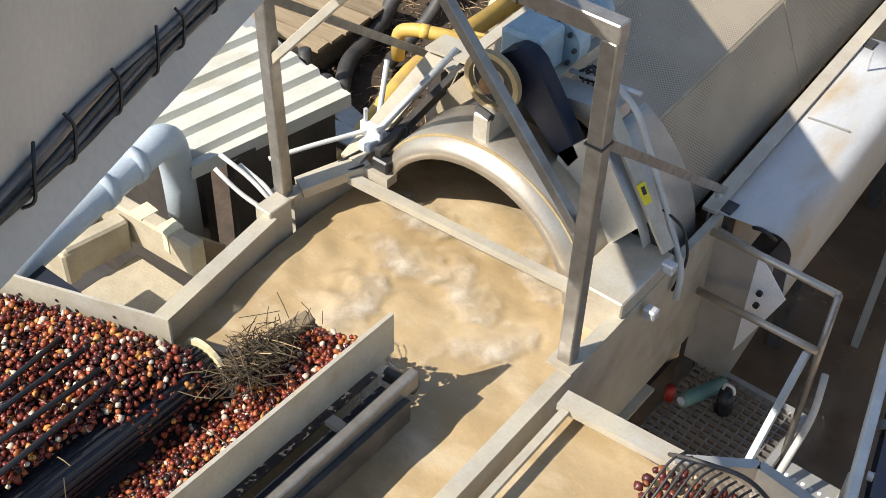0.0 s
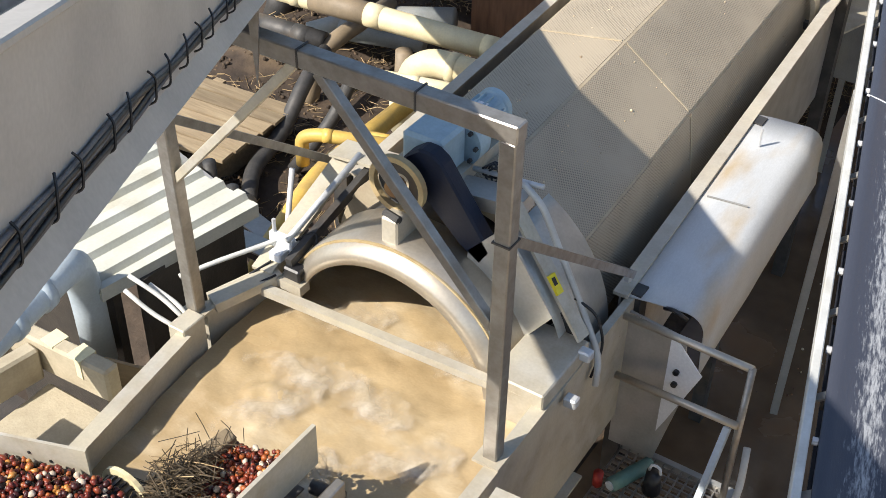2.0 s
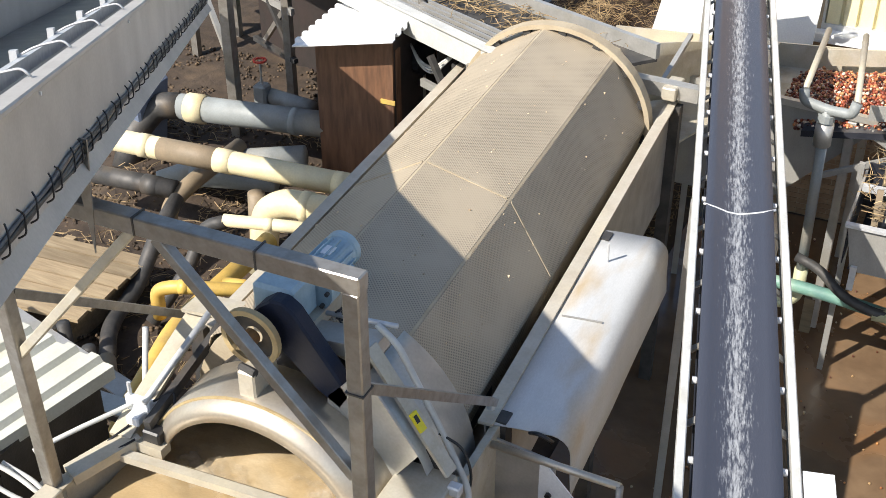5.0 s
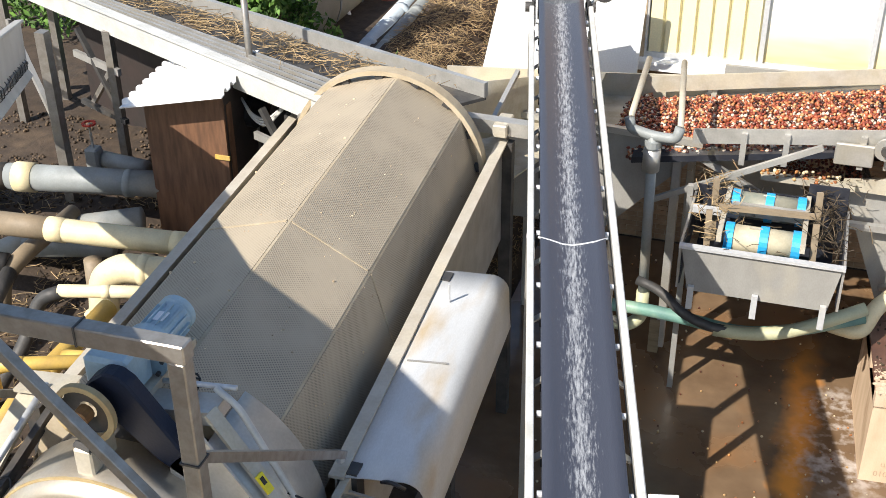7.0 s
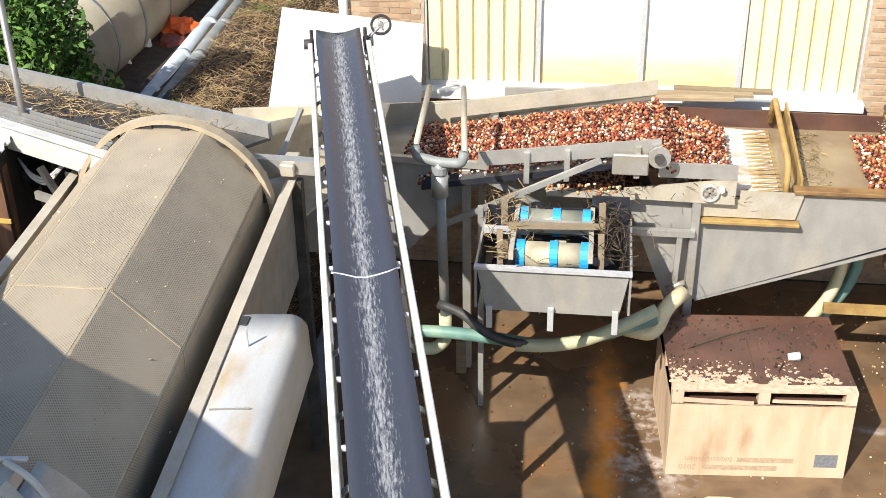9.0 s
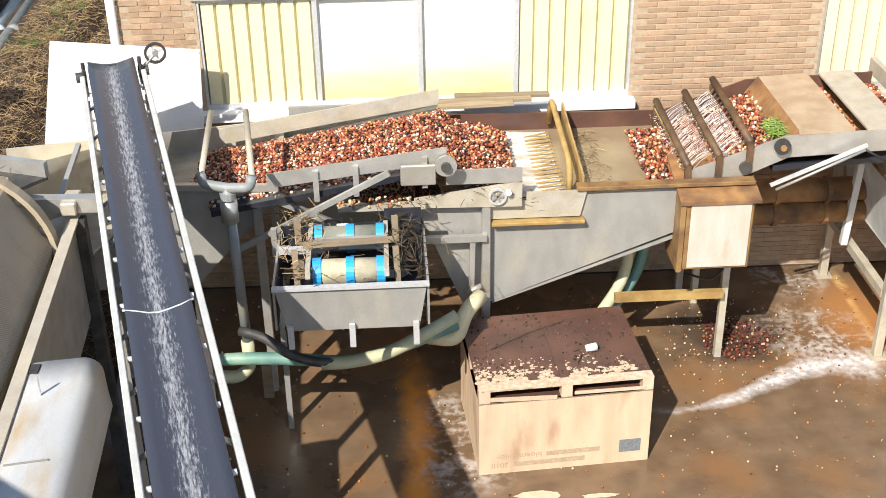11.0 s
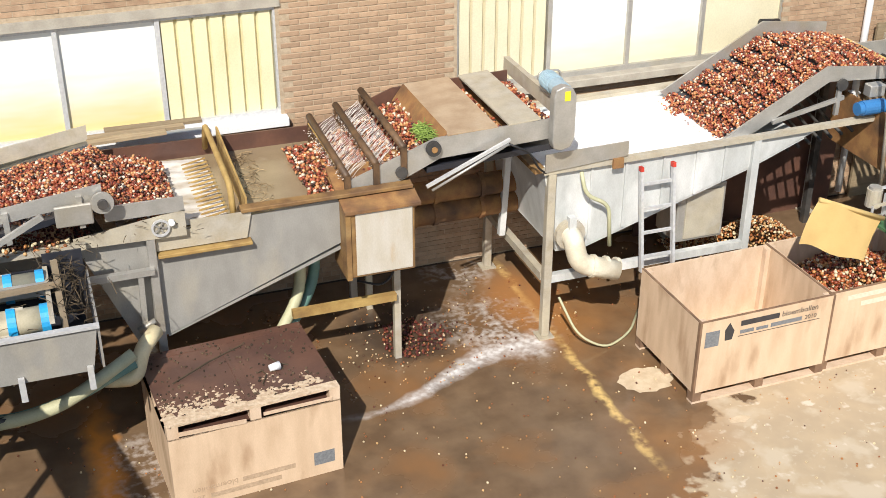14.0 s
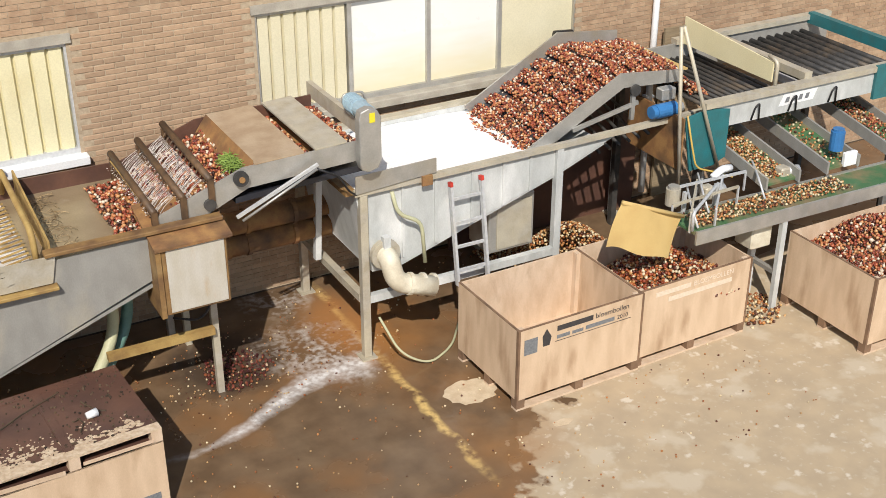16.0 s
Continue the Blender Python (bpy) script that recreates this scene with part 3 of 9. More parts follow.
def scatter_mesh(name, verts, faces, mat, label, category, smooth=True):
    me = bpy.data.meshes.new(name)
    me.from_pydata(verts, [], faces)
    me.materials.append(mat)
    if smooth:
        me.shade_smooth()
    return tagged(new(name, me), label, category, "", "stuff")


def bulb_template():
    rings = [(0.0, -0.95), (0.62, -0.72), (0.95, -0.15), (0.72, 0.45), (0.28, 0.9), (0.0, 1.25)]
    v, f, n = [(0, 0, rings[0][1])], [], 6
    for r, z in rings[1:-1]:
        v += [(r * math.cos(2 * math.pi * k / n), r * math.sin(2 * math.pi * k / n), z) for k in range(n)]
    v.append((0, 0, rings[-1][1]))
    f += [(0, 1 + (k + 1) % n, 1 + k) for k in range(n)]
    for q in range(3):
        f += [(1 + q * n + k, 1 + q * n + (k + 1) % n, 1 + (q + 1) * n + (k + 1) % n, 1 + (q + 1) * n + k) for k in range(n)]
    f += [(1 + 3 * n + k, 1 + 3 * n + (k + 1) % n, 1 + 4 * n) for k in range(n)]
    return np.array(v), f


BULB_V, BULB_F = bulb_template()


def bulbs(name, spots, size, mat, label, category="bulbs"):
    """Many bulbs at the given spots, each turned its own way."""
    rng = np.random.default_rng(len(spots) + int(size * 10000))
    vs, fs = [], []
    for k, p in enumerate(spots):
        m = Euler(rng.uniform(0, 6.28, 3)).to_matrix()
        s = size * rng.uniform(0.75, 1.2)
        vs += (BULB_V * rng.uniform(0.72, 1.18, 3) @ np.array(m).T * s + np.array(p)).tolist()
        o = k * len(BULB_V)
        fs += [tuple(i + o for i in f) for f in BULB_F]
    return scatter_mesh(name, vs, fs, mat, label, category)


def heap(x0, x1, y0, y1, top, gap, layers=2, seed=1):
    """Spots of a heap with its surface at top(x, y)."""
    rng = np.random.default_rng(seed)
    out = []
    for q in range(layers):
        for x in np.arange(x0, x1, gap):
            for y in np.arange(y0, y1, gap):
                a, b = x + rng.uniform(-0.5, 0.5) * gap, y + rng.uniform(-0.5, 0.5) * gap
                h = top(a, b)
                if h is not None:
                    out.append((a, b, h - q * gap * 0.7 + rng.uniform(-0.35, 0.35) * gap))
    return out


def stalks(name, spots, length, r, mat, label, seed=3, flat=0.3, category="stalks"):
    """Dry stems strewn about the spots."""
    rng = np.random.default_rng(seed)
    vs, fs = [], []
    for p in spots:
        a, e = rng.uniform(0, 6.28), rng.uniform(-flat, flat)
        l = length * rng.uniform(0.4, 1.2)
        d = np.array([math.cos(a) * math.cos(e), math.sin(a) * math.cos(e), math.sin(e)]) * l / 2
        s = np.cross(d, [0, 0, 1])
        s = s / (np.linalg.norm(s) + 1e-6) * r
        u = np.array([0, 0, r])
        bend = np.array([0, 0, rng.uniform(-0.1, 0.15) * l])
        o = len(vs)
        for q, off in ((-1, 0), (0, 1), (1, 0)):
            c = np.array(p) + d * q + bend * off
            vs += [(c + s).tolist(), (c - s * 0.5 + u).tolist(), (c - s * 0.5 - u).tolist()]
        for w in (0, 3):
            fs += [(o + w + i, o + w + (i + 1) % 3, o + w + 3 + (i + 1) % 3, o + w + 3 + i) for i in range(3)]
    return scatter_mesh(name, vs, fs, mat, label, category, False)


def words(text, at, size, mat, parent, rot=(90, 0, 0), name="lettering"):
    cu = bpy.data.curves.new(name, "FONT")
    cu.body, cu.size, cu.extrude = text, size, 0.001
    tmp = new("tmp", cu)
    me = bpy.data.meshes.new_from_object(tmp.evaluated_get(bpy.context.evaluated_depsgraph_get()))
    bpy.data.objects.remove(tmp)
    me.materials.clear()
    me.materials.append(mat)
    ob = new(name, me)
    ob.parent = parent
    ob.matrix_basis = pose(*at, *rot)
    return ob


# ---- ground ----
def ground_height(x, y):
    def st(a, b, v):
        t = min(max((v - a) / (b - a), 0), 1)
        return t * t * (3 - 2 * t)
    left = st(-2.9, -3.9, x)
    up = left * st(4.4, 5.2, y) * 1.45
    far = st(-2.3, -2.9, x) * st(10.2, 11.2, y) * 1.2
    rough = 0.09 * noise.noise(Vector((x * 1.3, y * 1.3, 0))) + 0.05 * noise.noise(Vector((x * 4, y * 4, 3)))
    h = max(up, far)
    return h + rough * min(h, 1)


def ground():
    bm = B()
    xs = [-400, -120, -50, -25, -16, -12] + list(np.arange(-9.6, -1.6, 0.2)) + list(np.arange(-1.5, 14, 1.0)) + [16, 20, 30, 60, 150, 400]
    ys = [-400, -100, -40, -15, -6, -2, 0, 2, 3] + list(np.arange(4, 12.2, 0.2)) + [13, 14, 15, 17, 19, 22, 26, 35, 60, 120, 400]
    g = [[bm.verts.new((x, y, ground_height(x, y))) for y in ys] for x in xs]
    for i in range(len(xs) - 1):
        for j in range(len(ys) - 1):
            bm.faces.new((g[i][j], g[i + 1][j], g[i + 1][j + 1], g[i][j + 1]))
    ob = part("ground", bm, soil_mat, smooth=True)
    tagged(ob, "dark soil and rough ground strewn with dry stalks", "ground", "", "structure")
    yd = part("pavement", bx(-2.2, 60, -30, 12.6, -0.2, 0.012), yard_mat)
    tagged(yd, "wet brown concrete yard, dry and pale further along", "yard floor", "", "structure")


ground()


# ---- the brick building ----
FY = 12.65
WINDOWS = [(-1.24, 3.31, 2.24, 3.43, (-0.03, 1.06, 2.08)), (5.36, 9.63, 2.24, 3.43, (6.50, 7.53, 8.52))]


def in_window(x, z, m=0.0):
    return any(a - m < x < b + m and c - 0.14 - m < z < d + 0.1 + m for a, b, c, d, _ in WINDOWS)


def building():
    wall = part("wall_north", bx(-2.04, 30, FY + 0.009, FY + 0.3, -0.1, 2.1), mortar)
    tagged(wall, "brown brick wall of a long low building", "wall", "", "structure")
    segs = [(-2.04, -1.24), (3.31, 5.36), (9.63, 30)]
    bm = B()
    for a, b in segs:
        box(bm, a, b, FY + 0.009, FY + 0.3, 2.1, 3.53)
    box(bm, -2.04, 30, FY + 0.009, FY + 0.3, 3.53, 5.2)
    part("masonry", bm, mortar, wall)
    part("gable_wall", bx(-2.04, -1.76, FY + 0.3, 24, -0.1, 5.2), brick_rest, wall)
    part("roof", bx(-2.2, 30, FY - 0.1, 24, 5.2, 5.4), concrete, wall)
    L, H = 0.21, 0.052
    me = bpy.data.meshes.new("brick")
    bm = bx(-L / 2, L / 2, 0, 0.06, 0, H)
    bmesh.ops.bevel(bm, geom=bm.edges[:], offset=0.004, segments=1, affect="EDGES")
    bm.to_mesh(me)
    bm.free()
    me.materials.append(brick_mat)
    rng = random.Random(4)
    vs, fs, n = [], [], 0
    for row in range(int(5.1 / 0.0625)):
        z = 0.02 + row * 0.0625
        x = -2.04 + (row % 2) * 0.11
        while x < 16:
            cx = x + L / 2
            if not in_window(cx, z + 0.03, 0.04) and z < 4.4:
                dy = rng.uniform(0, 0.005)
                if 3.4 < cx < 5.3 and 2.1 < z < 3.6 and n < 300:
                    ob = new("brick", me)
                    ob.parent, ob.location = wall, (cx, FY + dy, z)
                    n += 1
                else:
                    o = len(vs)
                    for px in (cx - L / 2, cx + L / 2):
                        for py in (FY + dy, FY + 0.05):
                            for pz in (z, z + H):
                                vs.append((px, py, pz))
                    fs += [tuple(o + i for i in f) for f in ((0, 1, 3, 2), (4, 6, 7, 5), (0, 4, 5, 1), (2, 3, 7, 6), (0, 2, 6, 4), (1, 5, 7, 3))]
            x += L + 0.01
    me2 = bpy.data.meshes.new("bricks")
    me2.from_pydata(vs, [], fs)
    me2.materials.append(brick_rest)
    ob = new("bricks", me2)
    ob.parent = wall
    ob["kind"] = "stuff"


def windows():
    for k, (a, b, c, d, m) in enumerate(WINDOWS):
        w = thing(f"window_{k + 1}", "wide window filled with cream ribbed panels and white sheets", "window", (0, 0, 0), "windows of the brick building", "structure")
        part("window_sill", bx(a - 0.06, b + 0.06, FY - 0.12, FY + 0.06, c - 0.13, c - 0.03), concrete if k else white_paint, w, "pale concrete sill", bevel=0.008)
        part("lintel", bx(a - 0.05, b + 0.05, FY - 0.02, FY + 0.2, d, d + 0.1), concrete, w, "weathered grey lintel")
        bm = B()
        for x in (a, m[0], m[1], m[2], b):
            box(bm, x - 0.025, x + 0.025, FY + 0.02, FY + 0.1, c - 0.03, d)
        for x, y in ((a, m[0]), (m[0], m[1]), (m[1], m[2]), (m[2], b)):
            box(bm, x + 0.025, y - 0.025, FY + 0.02, FY + 0.1, c - 0.03, c + 0.03)
            box(bm, x + 0.025, y - 0.025, FY + 0.02, FY + 0.1, d - 0.04, d)
        part("window_frame", bm, steel if k else galv, w)
        for x0, x1, kind in ((a, m[0], 1), (m[0], m[1], 0), (m[1], m[2], 0), (m[2], b, 1 if not k else 2)):
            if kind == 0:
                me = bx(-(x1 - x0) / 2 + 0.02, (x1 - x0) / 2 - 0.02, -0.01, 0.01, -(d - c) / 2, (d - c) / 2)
                ob = part("pane", me, pane_mats[k], w, "white sheet turning yellow along its lower edge")
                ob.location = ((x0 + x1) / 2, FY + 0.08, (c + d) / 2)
            elif kind == 1:
                n = 7
                for i in range(n):
                    s = (x1 - x0 - 0.05) / n
                    p = x0 + 0.025 + i * s
                    bm = B()
                    plate(bm, [(p, FY + 0.09), (p + s * 0.1, FY + 0.045), (p + s * 0.86, FY + 0.045), (p + s * 0.93, FY + 0.09), (p + s, FY + 0.09), (p + s, FY + 0.11), (p, FY + 0.11)], "z", c - 0.02, d)
                    part("panel", bm, pale_panel if k else cream_panel, w)
            else:
                part("panel", bx(x0 + 0.02, x1 - 0.02, FY + 0.06, FY + 0.09, c - 0.02, d), pale_panel, w, "plain pale cream panel")
    dp = thing("downpipe", "white plastic rainwater downpipe on the brick wall", "downpipe", (0, 0, 0), "", "structure")
    part("pipe", tube(B(), [(10.86, FY - 0.06, 0.1), (10.86, FY - 0.06, 5.1)], 0.045), white_paint, dp, smooth=True)
    for z in (1.5, 3.2):
        part("bracket", bx(10.80, 10.92, FY - 0.1, FY + 0.01, z, z + 0.03), white_paint, dp)
    dp = thing("downpipe", "white corner downpipe at the end of the brick wall", "downpipe", (0, 0, 0), "", "structure")
    part("pipe", tube(B(), [(-2.1, FY - 0.03, 0.1), (-2.1, FY - 0.03, 5.1)], 0.05), white_paint, dp, smooth=True)
    hat = part("board", bx(-0.35, 0.6, FY - 0.35, FY - 0.31, 0.012, 2.36), grey_paint)
    tagged(hat, "beige board leaning below the window", "board")
    pb = part("board", bx(11.0, 11.5, FY - 0.12, FY - 0.08, 0.012, 2.45), plank)
    tagged(pb, "small plywood board against the brick wall", "board")


windows()


# ---- the bulb flume along the building ----
def flume():
    f = thing("washing_flume", "grey steel bulb flume with rusty rims, on posts", "flume")
    # left hopper
    part("hopper_front", plate(B(), [(-2.6, 2.42), (-0.36, 2.31), (-0.45, 2.12), (-1.2, 1.3), (-2.6, 1.3)], "y", 10.5, 10.51), grey_paint, f)
    part("hopper_slope", plate(B(), [(-0.36, 2.31), (-0.40, 2.31), (-1.24, 1.3), (-1.2, 1.3)], "y", 10.51, 11.9), grey_paint, f)
    part("hopper_rim", beam(B(), (-2.6, 10.48, 2.44), (-0.34, 10.48, 2.33), 0.06, 0.06), steel, f)
    part("back_wall", plate(B(), [(-3.2, 2.18), (-1.54, 2.3), (1.19, 2.53), (1.19, 2.0), (-3.2, 1.5)], "y", 11.9, 11.92), muddy_steel, f, "beige muddy back wall")
    part("floor_plate", plate(B(), [(-3.2, 1.95), (-0.9, 2.1), (1.2, 2.5), (1.2, 2.46), (-0.9, 2.06), (-3.2, 1.9)], "y", 10.52, 11.9), muddy_steel, f, "muddy trough floor")
    for n, (x, y, z) in enumerate([(-0.55, 10.47, 2.3), (1.57, 10.45, 2.08), (-0.55, 11.95, 2.1), (1.57, 12.1, 2.0), (3.9, 12.1, 2.0)]):
        part("post", bx(x - 0.04, x + 0.04, y - 0.04, y + 0.04, 0.08 if n == 0 else 0.012, z), steel, f, bevel=0.006)
    part("foot_block", bx(-0.66, -0.56, 10.42, 10.53, 0.012, 0.4), plank, f, "yellowed timber foot")
    # main channel
    part("front_plate", plate(B(), [(0.92, 2.06), (4.12, 2.2), (4.12, 1.92), (3.35, 1.68), (1.64, 1.0), (1.60, 1.0), (1.60, 1.3), (1.44, 0.96), (1.36, 0.96)], "y", 10.5, 10.51), grey_paint, f)
    part("slope_plate", plate(B(), [(4.12, 1.92), (1.64, 1.0), (1.64, 0.97), (4.12, 1.89)], "y", 10.51, 12.1), grey_paint, f)
    part("hopper_side", plate(B(), [(0.92, 2.06), (0.96, 2.06), (1.42, 0.96), (1.38, 0.96)], "y", 10.51, 12.1), dark_steel, f)
    part("rear_plate", plate(B(), [(1.2, 2.30), (4.3, 2.26), (4.3, 1.6), (1.2, 1.6)], "y", 12.1, 12.12), wet_board, f, "rust-orange back wall")
    part("front_rim", bx(2.42, 4.1, 10.44, 10.56, 2.19, 2.23), rusty_rim, f, "rusty flat rim", bevel=0.006)
    part("front_rim", bx(1.62, 2.5, 10.40, 10.56, 1.87, 1.905), ochre, f, "rusty flat rim", bevel=0.006)
    part("splash_plate", plate(B(), [(1.62, 1.92), (2.46, 1.92), (2.52, 2.19), (1.95, 2.19), (1.95, 2.1), (1.62, 2.1)], "y", 10.47, 10.485), muddy_steel, f, "mud-stained plate")
    part("apron", plate(B(), [(0.9, 2.10), (1.9, 2.08), (1.9, 2.34), (0.9, 2.2)], "y", 10.40, 10.42), muddy_steel, f, "rusty side plate")
    part("water", bx(1.85, 3.7, 10.51, 12.1, 2.05, 2.10), flume_water, f, "muddy brown water")
    part("froth", sheet(B(), 40, 50, lambda u, v: (1.30 + 1.02 * u, 10.53 + 1.5 * v, 2.104 + 0.03 * (1 - u) + 0.014 * noise.noise(Vector((u * 4, v * 9, 3))) + 0.008 * noise.noise(Vector((u * 16, v * 20, 1))))), flume_froth, f, "white streaky froth before the rake", smooth=True)
    rng = random.Random(23)
    stalks("caught_straw", [(rng.uniform(2.5, 2.8), rng.uniform(10.56, 12.0), 2.11 + rng.uniform(0, 0.03)) for _ in range(110)], 0.15, 0.003, straw, "pale straw floating in the flume", 73, 0.15)
    stalks("caught_straw", [(rng.uniform(1.35, 1.8), rng.uniform(11.2, 12.05), 2.16 + rng.uniform(0, 0.04)) for _ in range(40)], 0.12, 0.003, straw, "straw caught in the froth", 74, 0.3)
    for k in range(3):
        part("loose_board", beam(B(), (0.9 + 0.25 * k, 12.16 + 0.1 * k, 2.36 + 0.02 * k), (2.0 + 0.2 * k, 12.18 + 0.1 * k, 2.38), 0.10, 0.03), plank, f, "loose old board")
    part("side_wall", bx(1.2, 1.9, 10.40, 10.43, 2.33, 2.47), steel, f)
    part("brace", beam(B(), (-0.72, 10.1, 1.9), (0.68, 10.1, 2.62), 0.04, 0.05), steel, f)
    part("brace", beam(B(), (-0.38, 10.35, 2.28), (0.2, 10.35, 1.98), 0.04, 0.06), steel, f)
    part("rail", bx(0.2, 1.0, 10.28, 10.36, 2.15, 2.2), muddy_steel, f)
    part("rail", bx(0.62, 1.57, 10.36, 10.42, 1.74, 1.8), steel, f)
    part("strut", beam(B(), (1.44, 10.4, 1.75), (1.42, 10.4, 1.0), 0.05, 0.05), steel, f)
    part("tap", tube(B(), [(1.36, 10.36, 1.18), (1.52, 10.36, 1.26)], 0.03), steel, f, smooth=True)
    # inclined feed
    part("feed_side", plate(B(), [(-0.42, 2.42), (1.20, 2.62), (1.20, 2.76), (-0.42, 2.56)], "y", 10.28, 10.30), steel, f)
    part("feed_side", plate(B(), [(-1.0, 2.25), (1.20, 2.62), (1.20, 2.76), (-1.0, 2.42)], "y", 11.66, 11.68), muddy_steel, f)
    part("feed_belt", plate(B(), [(-0.95, 2.2), (1.18, 2.56), (1.18, 2.50), (-0.95, 2.14)], "y", 10.30, 11.66), rubber, f)
    for x in (0.02, 0.38, 1.0):
        part("bracket", bx(x - 0.025, x + 0.025, 10.25, 10.28, 2.28 + x * 0.1, 2.58 + x * 0.1), steel, f)
    part("drive_guard", bx(0.78, 1.10, 10.22, 10.26, 2.42, 2.62), steel, f, "grey guard plate", bevel=0.01)
    bp = part("bearing", disc(B(), (1.19, 10.24, 2.60), "y", 0.10, 0.03), steel, f, "round bearing housing")
    part("hub", disc(B(), (1.19, 10.21, 2.60), "y", 0.045, 0.05, 12), dark_steel, bp)
    hw = part("handwheel", disc(B(), (1.67, 10.38, 2.20), "y", 0.085, 0.02, 24, 0.066), galv, f, "small pale handwheel")
    for a in range(5):
        q = a * 2 * math.pi / 5
        part("spoke", beam(B(), (1.67, 10.38, 2.20), (1.67 + 0.07 * math.cos(q), 10.38, 2.20 + 0.07 * math.sin(q)), 0.016, 0.012, (0, 1, 0)), steel, hw)
    part("knob", disc(B(), (1.77, 10.36, 2.25), "y", 0.028, 0.04, 10), white_paint, hw)
    # rake board across the channel
    rk = part("rake_frame", tube(B(), rounded([(2.36, 10.52, 2.1), (2.36, 10.6, 2.42), (2.36, 11.9, 2.52), (2.36, 12.05, 2.2)], 0.1), 0.03, 8), ochre, f, "ochre-crusted pipe frame", smooth=True)
    part("rake_board", plate(B(), [(10.55, 2.08), (12.0, 2.08), (12.0, 2.44), (10.55, 2.3)], "x", 2.48, 2.50), ochre, f, "rusty board")
    for i in range(15):
        y = 10.62 + i * 0.09
        part("tooth", beam(B(), (2.33, y, 2.16), (2.08, y, 2.11), 0.014, 0.014), ochre, rk)
    # control box and its stand
    cb = thing("control_cabinet", "rust-stained white steel cabinet on posts", "cabinet")
    part("body", bx(3.42, 4.07, 10.3, 10.75, 1.38, 2.12), rusty_rim, cb, bevel=0.01)
    part("lid", plate(B(), [(10.26, 2.12), (10.95, 2.3), (10.95, 2.27), (10.26, 2.09)], "x", 3.36, 4.12), rust, cb, "rusty sloping top")
    part("side_strip", bx(3.37, 3.42, 10.28, 10.76, 1.37, 2.12), rusty_rim, cb)
    part("door", bx(3.47, 4.04, 10.285, 10.299, 1.41, 2.08), cabinet_paint, cb, "streaked pale door", bevel=0.004)
    for x, y in ((4.03, 10.83), (4.03, 11.9)):
        part("leg", bx(x - 0.035, x + 0.035, y - 0.035, y + 0.035, 0.012, 1.6), muddy_steel, cb)
    part("rail", bx(2.9, 4.0, 10.72, 10.8, 0.78, 0.86), ochre, cb, "rusty rail")
    part("cable", tube(B(), rounded([(3.95, 10.7, 1.38), (3.98, 10.7, 1.15), (3.85, 10.7, 1.0), (3.6, 10.8, 1.05)], 0.1), 0.012, 6), cable_black, cb, smooth=True)
    for i, (x, z) in enumerate(((2.75, 1.0), (2.95, 1.05))):
        p = thing("drain_pipe", "bent cream drain pipe below the flume" if not i else "bent green-brown drain hose below the flume", "pipe")
        part("pipe", tube(B(), rounded([(x + 0.35, 11.1 + i * .2, 1.7), (x + 0.3, 11.0 + i * .2, 0.9), (x - 0.1, 10.7 + i * .2, 0.5), (x - 0.5, 10.6 + i * .2, 0.25)], 0.25), 0.06), hose_cream if not i else hose_green, p, smooth=True)


flume()


def trough_top(x, y):
    edge = min(abs(y - 10.33), abs(y - 11.64))
    z = 2.30 + (x + 0.9) * 0.185 + 0.10 * min(edge / 0.35, 1) + 0.05 * noise.noise(Vector((x * 3, y * 3, 1)))
    if x < -0.7:
        z -= (-0.7 - x) * 0.5
    if x > 1.15:
        z -= (x - 1.15) * 0.75
    return z


BX0 = 0.0182


def strips(name, count, half, y0, y1, gap, size, mat, label, crown, dip=0.0):
    """Rows of bulbs that ride side by side on a belt; they share three meshes."""
    out = []
    for k in range(count):
        if k < 3:
            top = lambda x, y: crown * min(min(abs(y - y0), abs(y - y1)) / 0.3, 1) + 0.03 * noise.noise(Vector((x * 5 + k * 3, y * 4, k))) - (dip if x < -half + 0.05 and noise.noise(Vector((k, y * 2.5, 7))) > -0.1 else 0)
            ob = bulbs(name, heap(-half, half, y0, y1, top, gap, 2, 100 + k), size, mat, label)
        else:
            ob = new(name, out[k % 3].data)
            tagged(ob, label, "bulbs", "", "stuff")
        out.append(ob)
    return out


def along(path, s):
    """Place and slope at s metres along a path of (s, x, z, y); it rests at the ends."""
    s = min(max(s, path[0][0]), path[-1][0])
    for a, b in zip(path, path[1:]):
        if s <= b[0]:
            t = (s - a[0]) / (b[0] - a[0])
            return pose(a[1] + (b[1] - a[1]) * t, a[3] + (b[3] - a[3]) * t, a[2] + (b[2] - a[2]) * t, 0, -math.degrees(math.atan2(b[2] - a[2], b[1] - a[1])), 0)


FEED_PATH = [(-1.9, -2.2, 1.3, 0.4), (-0.9, -1.4, 1.35, 0.4), (-0.26, -1.2, 2.06, 0.33), (0.0, -0.95, 2.19, 0.05), (2.15, 1.18, 2.555, 0), (2.5, 1.46, 2.30, 0.2), (3.1, 2.0, 1.85, 0.22), (4.2, 2.9, 1.75, 0.22)]
FEED = strips("feed_bulbs", 27, 0.12, 10.35, 11.63, 0.033, 0.0182, bulb_red, "wet red-brown tulip bulbs riding on the feed belt", 0.04)
drop_bulbs = bulbs("dropped_bulbs", heap(1.22, 1.88, 10.46, 11.75, lambda x, y: 2.35 + 0.05 * noise.noise(Vector((x * 4, y * 4, 2))) - max(0, x - 1.6) * 0.4, 0.032, 2, 2), BX0, bulb_red, "wet red-brown bulbs falling into the flume")
